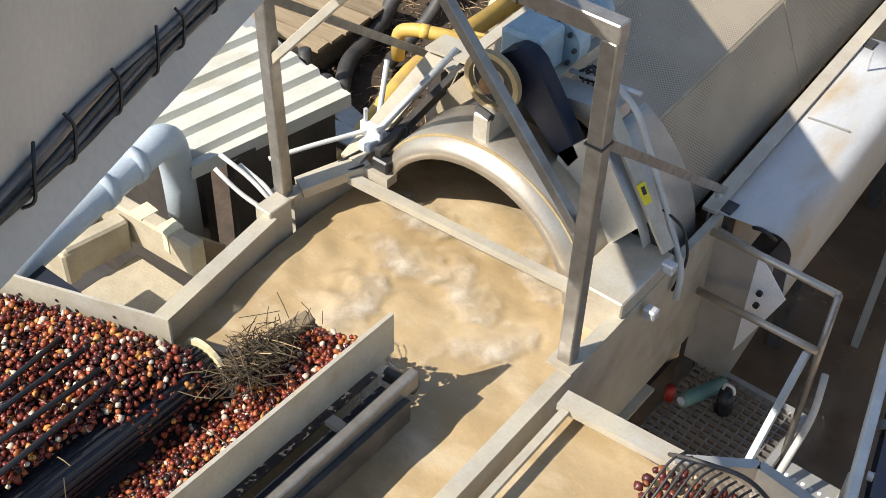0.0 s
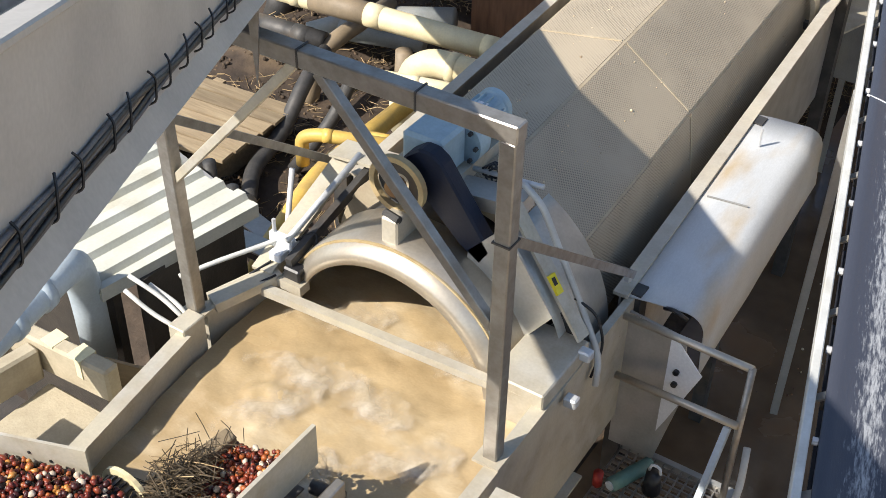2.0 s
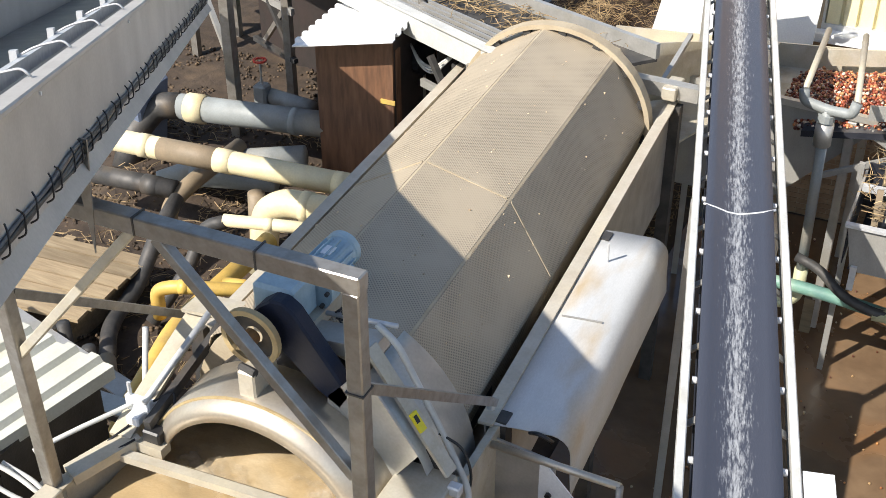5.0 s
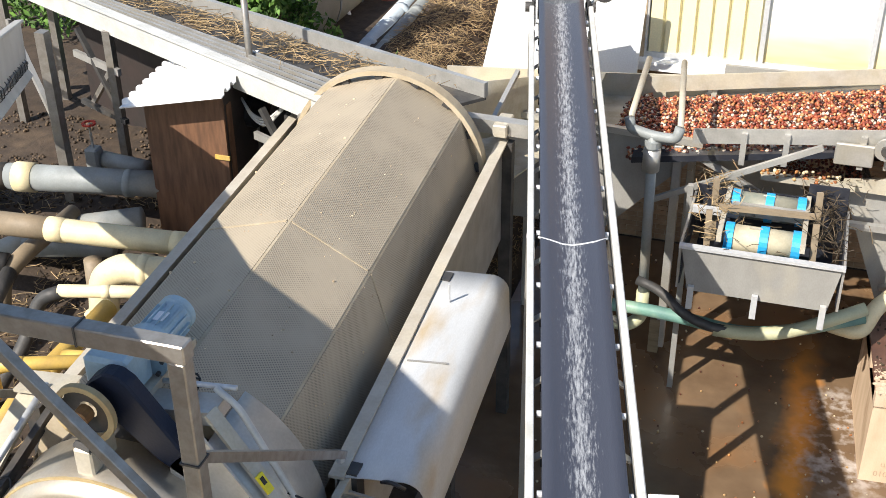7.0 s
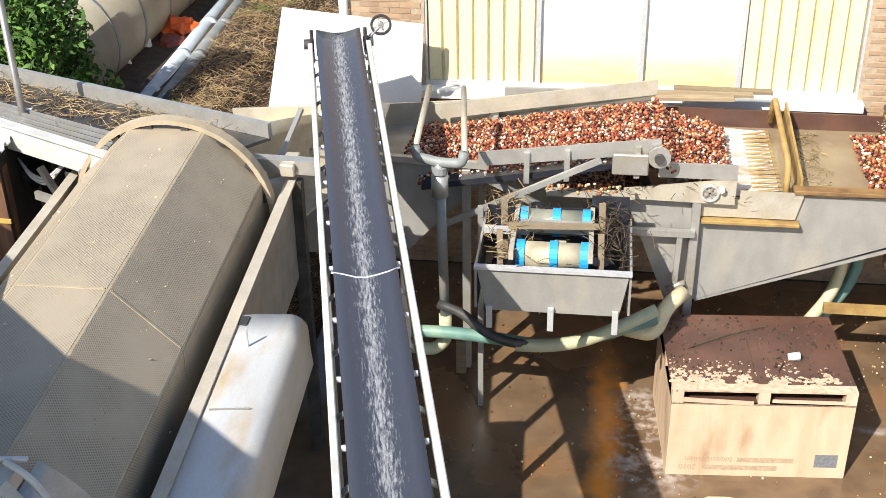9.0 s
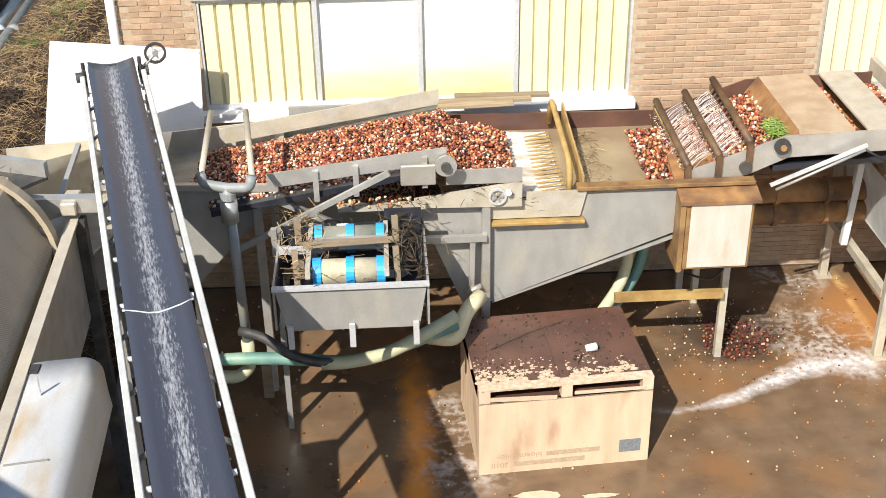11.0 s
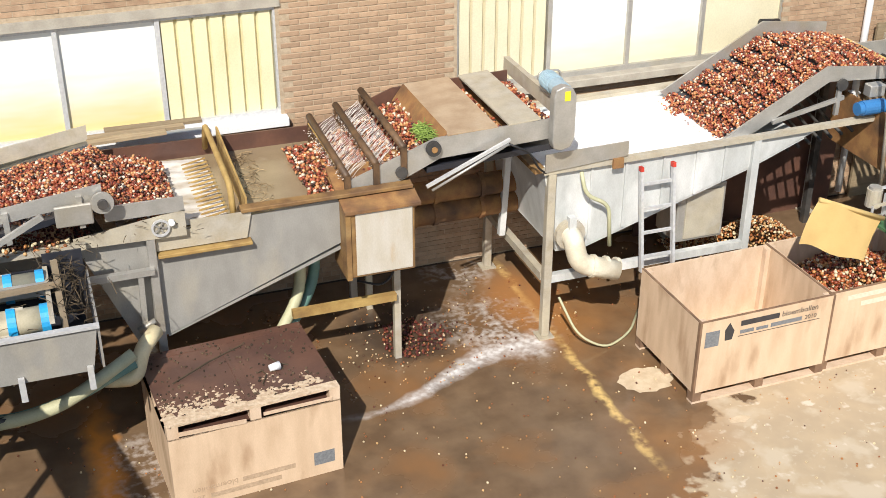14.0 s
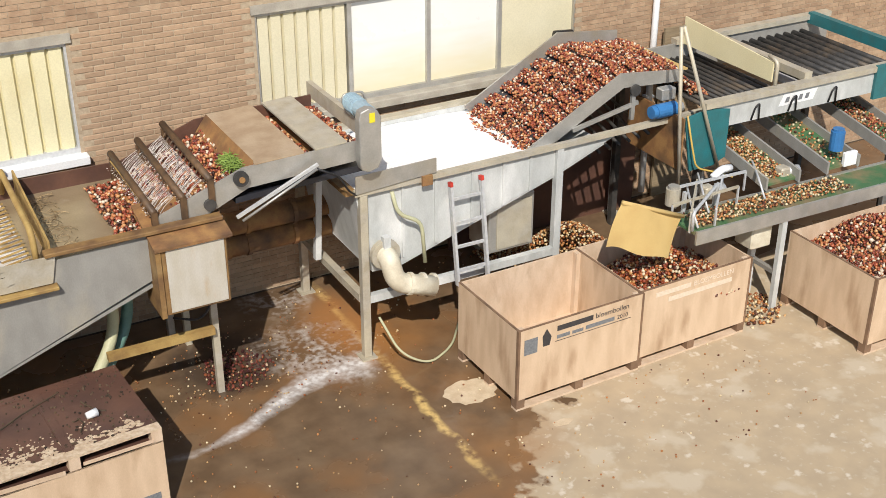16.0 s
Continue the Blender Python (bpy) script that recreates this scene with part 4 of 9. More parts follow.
bulbs("sieved_bulbs", heap(0.35, 1.05, 10.45, 11.0, lambda x, y: 2.13 + 0.03 * noise.noise(Vector((x * 5, y * 5, 2))), 0.036, 1, 6), 0.016, bulb_dark, "small dark bulbs and skins under the feed belt")


def spray_conveyor():
    c = thing("spray_conveyor", "rusty inclined roller conveyor with spray bars", "conveyor")
    for y in (10.58, 12.0):
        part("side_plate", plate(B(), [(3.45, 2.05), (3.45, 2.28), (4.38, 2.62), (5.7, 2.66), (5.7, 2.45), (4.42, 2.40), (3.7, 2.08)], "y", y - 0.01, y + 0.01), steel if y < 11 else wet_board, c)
    part("belt", plate(B(), [(3.4, 2.12), (4.38, 2.46), (5.68, 2.50), (5.68, 2.46), (4.38, 2.42), (3.4, 2.08)], "y", 10.6, 11.98), rust, c)
    part("return_belt", plate(B(), [(4.3, 2.3), (5.7, 2.36), (5.7, 2.3), (4.3, 2.24)], "y", 10.62, 11.95), rubber, c)
    for i, (x, z) in enumerate(((3.47, 2.36), (3.76, 2.45), (4.04, 2.58))):
        r = 0.036
        s = part("spray_bar", tube(B(), [(x, 10.55, z), (x, 12.02, z + 0.05)], r, 10), dark_rust, c, "dark rust-brown spray pipe", smooth=True)
        for q in range(12):
            part("nozzle", tube(B(), [(x, 10.66 + q * 0.115, z - 0.02), (x - 0.03, 10.66 + q * 0.115, z - 0.06)], 0.011, 6), dark_rust, s)
        if i == 0:
            part("deflector", plate(B(), [(x - 0.03, z - 0.01), (x - 0.015, z - 0.01), (x + 0.09, z - 0.22), (x + 0.075, z - 0.22)], "y", 10.58, 11.98), ochre, s, "ochre-crusted deflector board")
        for y in (10.56, 12.0):
            part("bar_bracket", bx(x - 0.025, x + 0.035, y - 0.02, y + 0.02, z - 0.32, z), dark_rust, s)
    part("cover", plate(B(), [(4.50, 2.64), (5.02, 2.66), (5.02, 2.64), (4.50, 2.62)], "y", 10.57, 12.02), cover_brown, c, "rusty brown cover plate")
    part("cover", plate(B(), [(5.14, 2.66), (5.48, 2.68), (5.48, 2.66), (5.14, 2.64)], "y", 10.57, 12.02), muddy_steel, c, "dusty grey cover plate")
    part("end_board", plate(B(), [(4.4, 2.45), (4.5, 2.62), (4.5, 2.66), (4.37, 2.48)], "y", 10.6, 11.98), rust, c)
    part("cross_bar", bx(5.70, 5.76, 10.56, 12.1, 2.62, 2.78), muddy_steel, c)
    w = part("wheel", disc(B(), (4.34, 10.53, 2.53), "y", 0.075, 0.05, 18), dark_steel, c, "small rusty wheel")
    part("hub", disc(B(), (4.34, 10.5, 2.53), "y", 0.03, 0.03, 10), rust, w)
    part("wheel", disc(B(), (4.02, 10.55, 2.32), "y", 0.06, 0.04, 14), dark_steel, c)
    g = part("drive_guard", plate(B(), [(5.56, 2.45), (5.58, 2.38), (5.66, 2.35), (5.76, 2.38), (5.80, 2.46), (5.80, 2.92), (5.76, 3.0), (5.67, 3.03), (5.58, 3.0), (5.56, 2.92)], "y", 10.44, 10.55), steel, c, "rounded grey chain guard", bevel=0.008)
    part("warning_label", bx(5.67, 5.73, 10.435, 10.439, 2.88, 2.98), label_yellow, g, "yellow warning label")
    m = part("motor", tube(B(), [(5.72, 10.56, 2.92), (5.72, 11.0, 2.92)], 0.09, 16), motor_blue, c, "blue-grey electric motor", smooth=False)
    for k in range(7):
        part("fin", disc(B(), (5.72, 10.78 + k * 0.03, 2.92), "y", 0.1, 0.008, 16), motor_blue, m)
    part("motor_neck", tube(B(), [(5.70, 10.5, 2.86), (5.72, 10.66, 2.9)], 0.07, 12), rust, c, smooth=True)
    part("hand_loop", tube(B(), rounded([(5.9, 11.6, 2.5), (5.9, 11.6, 2.75), (6.15, 11.6, 2.75), (6.2, 11.6, 2.5)], 0.06), 0.014, 6), steel, c, smooth=True)
    part("jack", beam(B(), (4.25, 10.48, 2.16), (5.12, 10.48, 2.54), 0.03, 0.03), galv, c)
    part("jack_rod", tube(B(), [(4.3, 10.46, 2.12), (5.1, 10.46, 2.5)], 0.014, 6), steel, c, smooth=True)
    part("hose", tube(B(), rounded([(5.1, 10.46, 2.5), (5.35, 10.5, 2.35), (5.5, 10.6, 2.1), (5.7, 10.7, 1.95)], 0.1), 0.012, 6), cable_black, c, smooth=True)
    for z in (1.42, 1.16):
        p = thing("drain_pipe", "large rusty corrugated drain pipe", "pipe", (0, 0, 0), "rusty drain pipes")
        part("pipe", tube(B(), [(4.0, 11.8, z), (5.75, 11.8, z)], 0.13, 16), rust, p, smooth=True)
        for x in (4.5, 4.75, 5.3):
            part("collar", tube(B(), [(x, 11.8, z), (x + 0.05, 11.8, z)], 0.145, 16), rust, p)
    bulbs("spray_bulbs", heap(3.15, 4.14, 10.62, 11.95, lambda x, y: 2.14 + max(0, x - 3.4) * 0.345 + 0.02 * noise.noise(Vector((x * 5, y * 5, 2))), 0.038, 1, 3), 0.021, bulb_red, "wet bulbs rising out of the flume")
    bulbs("spray_bulbs", heap(4.12, 4.48, 10.62, 11.95, lambda x, y: 2.42 + (x - 4.12) * 0.3 + 0.02 * noise.noise(Vector((x * 5, y * 5, 2))), 0.038, 2, 4), 0.021, bulb_red, "washed bulbs on the conveyor's slope")
    bulbs("spray_bulbs", heap(5.02, 5.14, 10.62, 11.95, lambda x, y: 2.54, 0.038, 1, 5), 0.021, bulb_red, "bulbs seen between two cover plates")
    bulbs("spray_bulbs", heap(5.48, 5.7, 10.62, 11.95, lambda x, y: 2.56 + 0.02 * noise.noise(Vector((x * 5, y * 5, 2))), 0.038, 2, 7), 0.021, bulb_red, "washed bulbs at the conveyor's end")
    stalks("green_stalks", [(4.36 + random.uniform(-0.07, 0.07), 10.85 + random.uniform(-0.14, 0.14), 2.54 + random.uniform(0, 0.06)) for _ in range(160)], 0.18, 0.004, grass_green, "tuft of bright green leaves among the bulbs", 5, 0.5, "leaves")


spray_conveyor()


def roller_tray():
    t = thing("sieve_tray", "grey steel tray with two blue-banded rollers", "tray")
    part("front", plate(B(), [(-0.31, 2.07), (0.96, 2.07), (0.89, 1.66), (-0.23, 1.66)], "y", 9.08, 9.095), grey_paint, t)
    part("rim", bx(-0.33, 0.98, 9.05, 9.11, 2.065, 2.09), galv, t)
    for x0, x1 in ((-0.33, -0.31), (0.96, 0.98)):
        part("side", plate(B(), [(9.1, 2.08), (10.05, 2.08), (10.05, 1.75), (9.1, 1.66)], "x", x0, x1), steel, t)
    part("back", bx(-0.31, 0.96, 10.05, 10.07, 1.7, 2.15), rubber, t)
    part("bottom", bx(-0.25, 0.9, 9.1, 10.05, 1.66, 1.68), rubber, t)
    # black sheets that darken the inside of the tray
    for x0, x1 in ((-0.309, -0.30), (0.95, 0.959)):
        part("liner", plate(B(), [(9.12, 2.05), (10.03, 2.05), (10.03, 1.77), (9.12, 1.69)], "x", x0, x1), rubber, t, "black sheet on the inner side of the tray")
    for x in (-0.12, 0.73):
        part("frame_post", beam(B(), (x, 9.2, 1.75), (x - 0.02, 9.34, 2.30), 0.05, 0.03), pvc_dirty, t, "mud-brown frame post")
        part("frame_post", beam(B(), (x, 9.72, 1.8), (x - 0.02, 9.78, 2.36), 0.05, 0.03), pvc_dirty, t)
    part("scraper", beam(B(), (-0.08, 9.52, 2.24), (0.72, 9.54, 2.26), 0.035, 0.045), pvc_dirty, t, "mud-splashed scraper bar")
    rng = random.Random(44)
    stalks("caught_straw", [(rng.uniform(-0.3, 0.95), rng.uniform(9.08, 10.1), 2.08 + rng.uniform(-0.02, 0.10)) for _ in range(70)], 0.13, 0.003, dark_straw, "dark straw caught on the sieve tray", 71, 0.35)
    stalks("caught_straw", [(rng.uniform(-0.4, 2.1), rng.uniform(10.30, 10.48), 2.22 + rng.uniform(-0.06, 0.08)) for _ in range(36)], 0.10, 0.003, dark_straw, "dark wet straw along the flume's edge", 72, 0.35)
    bulbs("fallen_bulbs", heap(0.2, 0.9, 10.3, 10.46, lambda x, y: 2.2, 0.05, 1, 45), 0.02, bulb_pale, "bulbs fallen on the ledge of the flume")
    stalks("caught_straw", [(rng.gauss(-0.12, 0.10), rng.uniform(9.2, 10.25), 2.14 + rng.uniform(-0.05, 0.16)) for _ in range(120)], 0.16, 0.0035, straw, "pale straw hanging on the tray's frame", 75, 0.9)
    stalks("caught_straw", [(rng.gauss(0.80, 0.09), rng.uniform(9.2, 10.2), 2.12 + rng.uniform(-0.05, 0.2)) for _ in range(170)], 0.18, 0.0035, dark_straw, "dark straw clogged beside the rollers", 76, 0.9)
    for x in (-0.2, 0.32, 0.86):
        part("foot", bx(x - 0.025, x + 0.025, 9.04, 9.075, 1.5, 1.72), galv, t)
    for x in (-0.36,):
        part("leg", bx(x - 0.025, x + 0.025, 9.9, 9.95, 0.012, 2.2), steel, t)
    for x in (-0.03, 0.63):
        part("bearing_arm", bx(x - 0.02, x + 0.02, 9.15, 10.0, 2.12, 2.2), muddy_steel, t)
    part("cross_bar", bx(-0.3, 0.1, 9.62, 9.68, 2.1, 2.15), galv, t)
    part("cross_bar", bx(0.02, 0.62, 9.6, 9.64, 2.14, 2.25), steel, t)
    # added black sheet for the dark region behind the rollers
    part("side_board", bx(0.62, 0.95, 10.02, 10.04, 1.9, 2.3), rubber, t, "added black sheet behind the rollers")
    out = []
    for y, z in ((9.36, 2.06), (9.84, 2.12)):
        r = thing("blue_roller", "cream roller with bright blue bands, turning in the tray", "roller", (0.3, y, z), "rollers of the sieve tray")
        part("barrel", tube(B(), [(-0.26, 0, 0), (0.28, 0, 0)], 0.115, 20), cream_roller if y < 9.5 else roller_dirty, r, smooth=True)
        for x in (-0.26, 0.02, 0.28):
            part("band", tube(B(), [(x - 0.035, 0, 0), (x + 0.035, 0, 0)], 0.128, 20), band_blue, r, "bright blue band")
        part("shaft", tube(B(), [(-0.34, 0, 0), (0.36, 0, 0)], 0.02, 8), steel, r, smooth=True)
        for k in range(3):
            q = k * 2.1
            part("mud_patch", beam(B(), (-0.1 + 0.06 * k, 0.117 * math.cos(q), 0.117 * math.sin(q)), (0.0 + 0.06 * k, 0.117 * math.cos(q), 0.117 * math.sin(q)), 0.03, 0.01), muddy_steel, r)
        out.append((r, y, z))
    return out


ROLLERS = roller_tray()


def pump_pipes():
    p = thing("feed_pipe", "grey plastic pipe with a forked spray head", "pipe")
    part("riser", tube(B(), [(-0.67, 9.75, 0.95), (-0.70, 9.75, 2.72)], 0.045, 12), pvc_grey, p, smooth=True)
    part("tee", tube(B(), rounded([(-0.92, 9.8, 2.82), (-0.90, 9.8, 2.72), (-0.70, 9.75, 2.70), (-0.50, 9.7, 2.72), (-0.48, 9.72, 2.82)], 0.06), 0.045, 12), pvc_grey, p, smooth=True)
    part("arm", tube(B(), [(-0.92, 9.8, 2.78), (-0.94, 10.9, 2.92)], 0.028, 10), muddy_steel, p, smooth=True)
    part("arm", tube(B(), [(-0.48, 9.75, 2.78), (-0.62, 10.9, 2.92)], 0.028, 10), muddy_steel, p, smooth=True)
    part("valve", tube(B(), [(-0.70, 9.75, 2.38), (-0.70, 9.75, 2.58)], 0.075, 12), steel, p, smooth=True)
    part("collar", tube(B(), [(-0.70, 9.75, 2.60), (-0.70, 9.75, 2.66)], 0.07, 12), pvc_grey, p)
    part("elbow", tube(B(), rounded([(-0.67, 9.75, 1.15), (-0.67, 9.75, 0.86), (-0.78, 9.7, 0.78), (-1.0, 9.65, 0.84)], 0.12), 0.06, 12), hose_cream, p, smooth=True)
    for nm, mat, pts, r, lab in (
        ("hose", hose_green, [(-1.3, 9.6, 1.02), (-0.75, 9.6, 1.06), (-0.28, 9.6, 1.03), (0.25, 9.6, 0.96), (0.7, 9.7, 1.02), (1.25, 9.9, 1.14)], 0.06, "slack pale-green suction hose"),
        ("hose", dark_steel, [(-0.72, 9.65, 1.32), (-0.5, 9.6, 1.28), (-0.3, 9.54, 1.12), (-0.05, 9.52, 1.03), (0.25, 9.55, 1.0)], 0.045, "slack dark rubber hose"),
        ("hose", hose_cream, [(0.0, 9.54, 1.0), (0.3, 9.55, 1.0), (0.6, 9.60, 1.04), (0.9, 9.73, 1.12), (1.25, 9.88, 1.24)], 0.062, "pale cream suction hose")):
        h = thing(nm, lab, "hose")
        part("hose_body", tube(B(), rounded(pts, 0.35, 6), r, 10), mat, h, smooth=True)
    h = thing("drain_pipe", "short cream pipe stub behind the box", "pipe")
    part("pipe", tube(B(), rounded([(0.98, 9.95, 0.98), (1.25, 9.92, 0.95), (1.34, 10.0, 1.2), (1.5, 10.2, 1.25)], 0.1), 0.075, 12), pvc_cream, h, smooth=True)


pump_pipes()


# ---- wooden bulb crates ----
def crate(at, turn, group="wooden bulb crates", label="", w=1.58, d=1.18, h=0.96):
    c = thing("bulb_crate", label, "crate", at, group, turn=turn)
    t = 0.022
    part("front", bx(0, w, 0, t, 0.13, h), crate_ply, c)
    part("back", bx(0, w, d - t, d, 0.13, h), crate_in, c)
    part("side", bx(0, t, t, d - t, 0.13, h), crate_ply, c)
    part("side", bx(w - t, w, t, d - t, 0.13, h), crate_ply, c)
    part("floor", bx(t, w - t, t, d - t, 0.13, 0.16), crate_in, c)
    for x in (t, w - t - 0.07):
        for y in (t, d - t - 0.07):
            part("corner_post", bx(x, x + 0.07, y, y + 0.07, 0.16, h - 0.01), crate_in, c)
    for x in (0.0, w / 2 - 0.05, w - 0.1):
        for y in (0.0, d / 2 - 0.05, d - 0.1):
            part("block", bx(x, x + 0.1, y, y + 0.1, 0.025, 0.13), crate_edge, c)
    for y in (0.0, d / 2 - 0.05, d - 0.1):
        part("runner", bx(0, w, y, y + 0.1, 0, 0.025), crate_in, c)
    for x in (-0.004, w - 0.02):
        part("edge_strip", bx(x, x + 0.024, -0.006, 0.035, 0.13, h + 0.004), crate_edge, c, "dark worn corner edge")
    part("rim", bx(0, w, -0.002, t + 0.002, h, h + 0.006), crate_edge, c)
    part("rim", bx(-0.002, t + 0.002, t, d, h, h + 0.006), crate_edge, c)
    return c


def crates():
    b = crate((6.575, 9.0, 0.012), 1.3, label="empty pale plywood bulb crate with a printed front")
    part("stencil_block", bx(0.07, 0.23, -0.004, -0.001, 0.66, 0.84), grey_ink, b, "dark printed block")
    part("logo", plate(B(), [(0.30, 0.70), (0.38, 0.70), (0.40, 0.80), (0.34, 0.90), (0.29, 0.82)], "y", -0.004, -0.001), ink, b, "dark leaf-shaped emblem")
    for x0, x1, z, hh, m in ((0.47, 0.92, 0.835, 0.06, ink), (0.47, 0.63, 0.745, 0.04, grey_ink), (0.66, 0.80, 0.745, 0.035, grey_ink), (0.83, 1.20, 0.745, 0.045, grey_ink)):
        part("print_line", bx(x0, x1, -0.004, -0.001, z, z + hh), m, b, "printed lettering")
    words("bloembollen", (0.95, -0.002, 0.84), 0.088, ink, b)
    words("2010", (1.235, -0.002, 0.745), 0.072, ink, b)
    part("print_rule", bx(0.45, 1.42, -0.004, -0.001, 0.715, 0.72), ink, b)
    part("scrap", bx(0.6, 0.95, 0.5, 0.8, 0.162, 0.17), white_paint, b, "white dust on the floor")
    c = crate((8.12, 9.06, 0.012), 1.6, label="plywood bulb crate partly filled with pale bulbs")
    for x0, x1, z in ((0.22, 0.70, 0.84), (0.4, 1.3, 0.74)):
        part("print_line", bx(x0, x1, -0.004, -0.001, z, z + 0.055), pale_ink, c, "faded pale lettering")
    words("BLOEMBOLLEN", (0.74, -0.002, 0.84), 0.085, pale_ink, c)
    d = crate((10.53, 8.06, 0.012), 0.0, label="worn plywood bulb crate heaped with dark red bulbs", d=1.34)
    bulbs("crate_bulbs", heap(8.16, 9.66, 9.12, 10.2, lambda x, y: 0.60 + 0.36 * math.exp(-((x - 8.95) ** 2 + (y - 9.75) ** 2) / 0.22) + 0.03 * noise.noise(Vector((x * 5, y * 5, 2))), 0.040, 2, 8), 0.022, bulb_mixed, "pale and red bulbs heaped in the crate")
    bulbs("crate_bulbs", heap(10.58, 12.05, 8.12, 9.36, lambda x, y: 0.72 + 0.40 * math.exp(-((x - 11.5) ** 2 + (y - 8.9) ** 2) / 0.3) + 0.03 * noise.noise(Vector((x * 5, y * 5, 2))), 0.040, 2, 9), 0.022, bulb_red, "dark red bulbs heaped in the crate")
    # upturned crate
    a = thing("upturned_crate", "upturned plywood bulb crate with a wet brown base", "crate", (1.395, 9.075, 0.012), "wooden bulb crates", turn=4.2)
    w, dd, h, t = 1.58, 1.2, 0.94, 0.022
    part("front", bx(0, w, 0, t, 0, h - 0.14), crate_ply, a)
    part("back", bx(0, w, dd - t, dd, 0, h - 0.14), crate_ply, a)
    part("side", bx(0, t, t, dd - t, 0, h - 0.14), crate_ply, a)
    part("side", bx(w - t, w, t, dd - t, 0, h - 0.14), crate_ply, a)
    part("base_board", bx(0, w, 0, dd, h - 0.155, h - 0.14), wet_board, a)
    for x in (0.0, w / 2 - 0.05, w - 0.1):
        for y in (0.0, dd / 2 - 0.05, dd - 0.1):
            part("block", bx(x, x + 0.1, y, y + 0.1, h - 0.14, h - 0.02), crate_in, a)
    part("skid", bx(0, w, 0, 0.1, h - 0.02, h), dried, a, "pale dried skid")
    part("skid", bx(0, w, dd - 0.1, dd, h - 0.02, h), wet_board, a, "dark wet skid")
    part("deck", bx(0.0, w, 0.1, dd - 0.1, h - 0.025, h - 0.004), wet_board, a, "wet red-brown board")
    part("batten", bx(0.75, 0.83, 0.1, dd - 0.1, h - 0.004, h + 0.006), wet_board, a, "wet brown batten")
    part("fallen_flap", beam(B(), (0.1, -0.005, h - 0.10), (0.7, -0.005, h - 0.13), 0.012, 0.04), crate_in, a)
    part("fallen_flap", beam(B(), (0.86, -0.005, h - 0.10), (1.5, -0.005, h - 0.11), 0.012, 0.03), crate_in, a)
    words("bloembollen", (0.58, -0.002, 0.21), 0.085, faded_ink, a, (90, 180, 0))
    words("2010", (0.27, -0.002, 0.12), 0.08, faded_ink, a, (90, 180, 0))
    for x0, x1, z in ((0.62, 1.12, 0.16), (0.32, 0.98, 0.07)):
        part("print_line", bx(x0, x1, -0.004, -0.001, z, z + 0.05), faded_ink, a, "faded upside-down lettering")
    part("stencil_block", bx(1.3, 1.5, -0.004, -0.001, 0.12, 0.26), grey_ink, a, "grey printed block")
    rng = random.Random(7)
    bm = B()
    for i in range(1100):
        x, y = rng.uniform(0.02, 1.0) ** 1.25 * 1.45, 0.01 + abs(rng.gauss(0, 0.19))
        if y > 0.5 or noise.noise(Vector((x * 7, y * 9, 2))) < -0.45 + x * 0.35:
            continue
        r, n, up = rng.uniform(0.005, 0.040) * max(0.3, 1 - y * 1.7), 7, rng.uniform(0.0005, 0.003)
        pl = [(x + r * rng.uniform(0.4, 1.5) * math.cos(k * 6.283 / n), y + 0.7 * r * rng.uniform(0.4, 1.5) * math.sin(k * 6.283 / n)) for k in range(n)]
        plate(bm, pl, "z", h - 0.004, h + up)
    part("mud_crust", bm, dried, a, "broken pale dried mud crust")["kind"] = "stuff"
    bm = B()
    for i in range(260):
        x, y, r, n = rng.uniform(0.02, w - 0.02), rng.uniform(0.1, dd - 0.02), rng.uniform(0.003, 0.014), 5
        plate(bm, [(x + r * rng.uniform(0.5, 1.5) * math.cos(k * 6.283 / n), y + r * rng.uniform(0.5, 1.5) * math.sin(k * 6.283 / n)) for k in range(n)], "z", h - 0.004, h + 0.008)
    part("dirt", bm, clod_mat, a, "dark dirt crumbs")["kind"] = "stuff"
    cup = thing("paper_cup", "white paper cup lying on the upturned crate", "cup", (2.47, 9.62, h + 0.052))
    part("cup_body", tube(B(), [(-0.05, 0, 0), (0.05, 0.02, 0)], [0.03, 0.042], 14), white_paint, cup, smooth=True)
    for i, pts in enumerate(([(0.95, 0.3), (1.02, 0.42), (1.0, 0.5), (0.96, 0.48)], [(0.2, 0.62), (0.6, 0.85), (0.95, 1.0)], [(1.1, 0.75), (1.18, 0.55), (1.25, 0.5)])):
        s = thing("stick", "thin dry stalk on the upturned crate", "stalk", (1.395, 9.075, 0.012), turn=4.2)
        part("stem", tube(B(), [(x, y, h + 0.012) for x, y in pts], 0.006, 5), dark_straw, s)


crates()


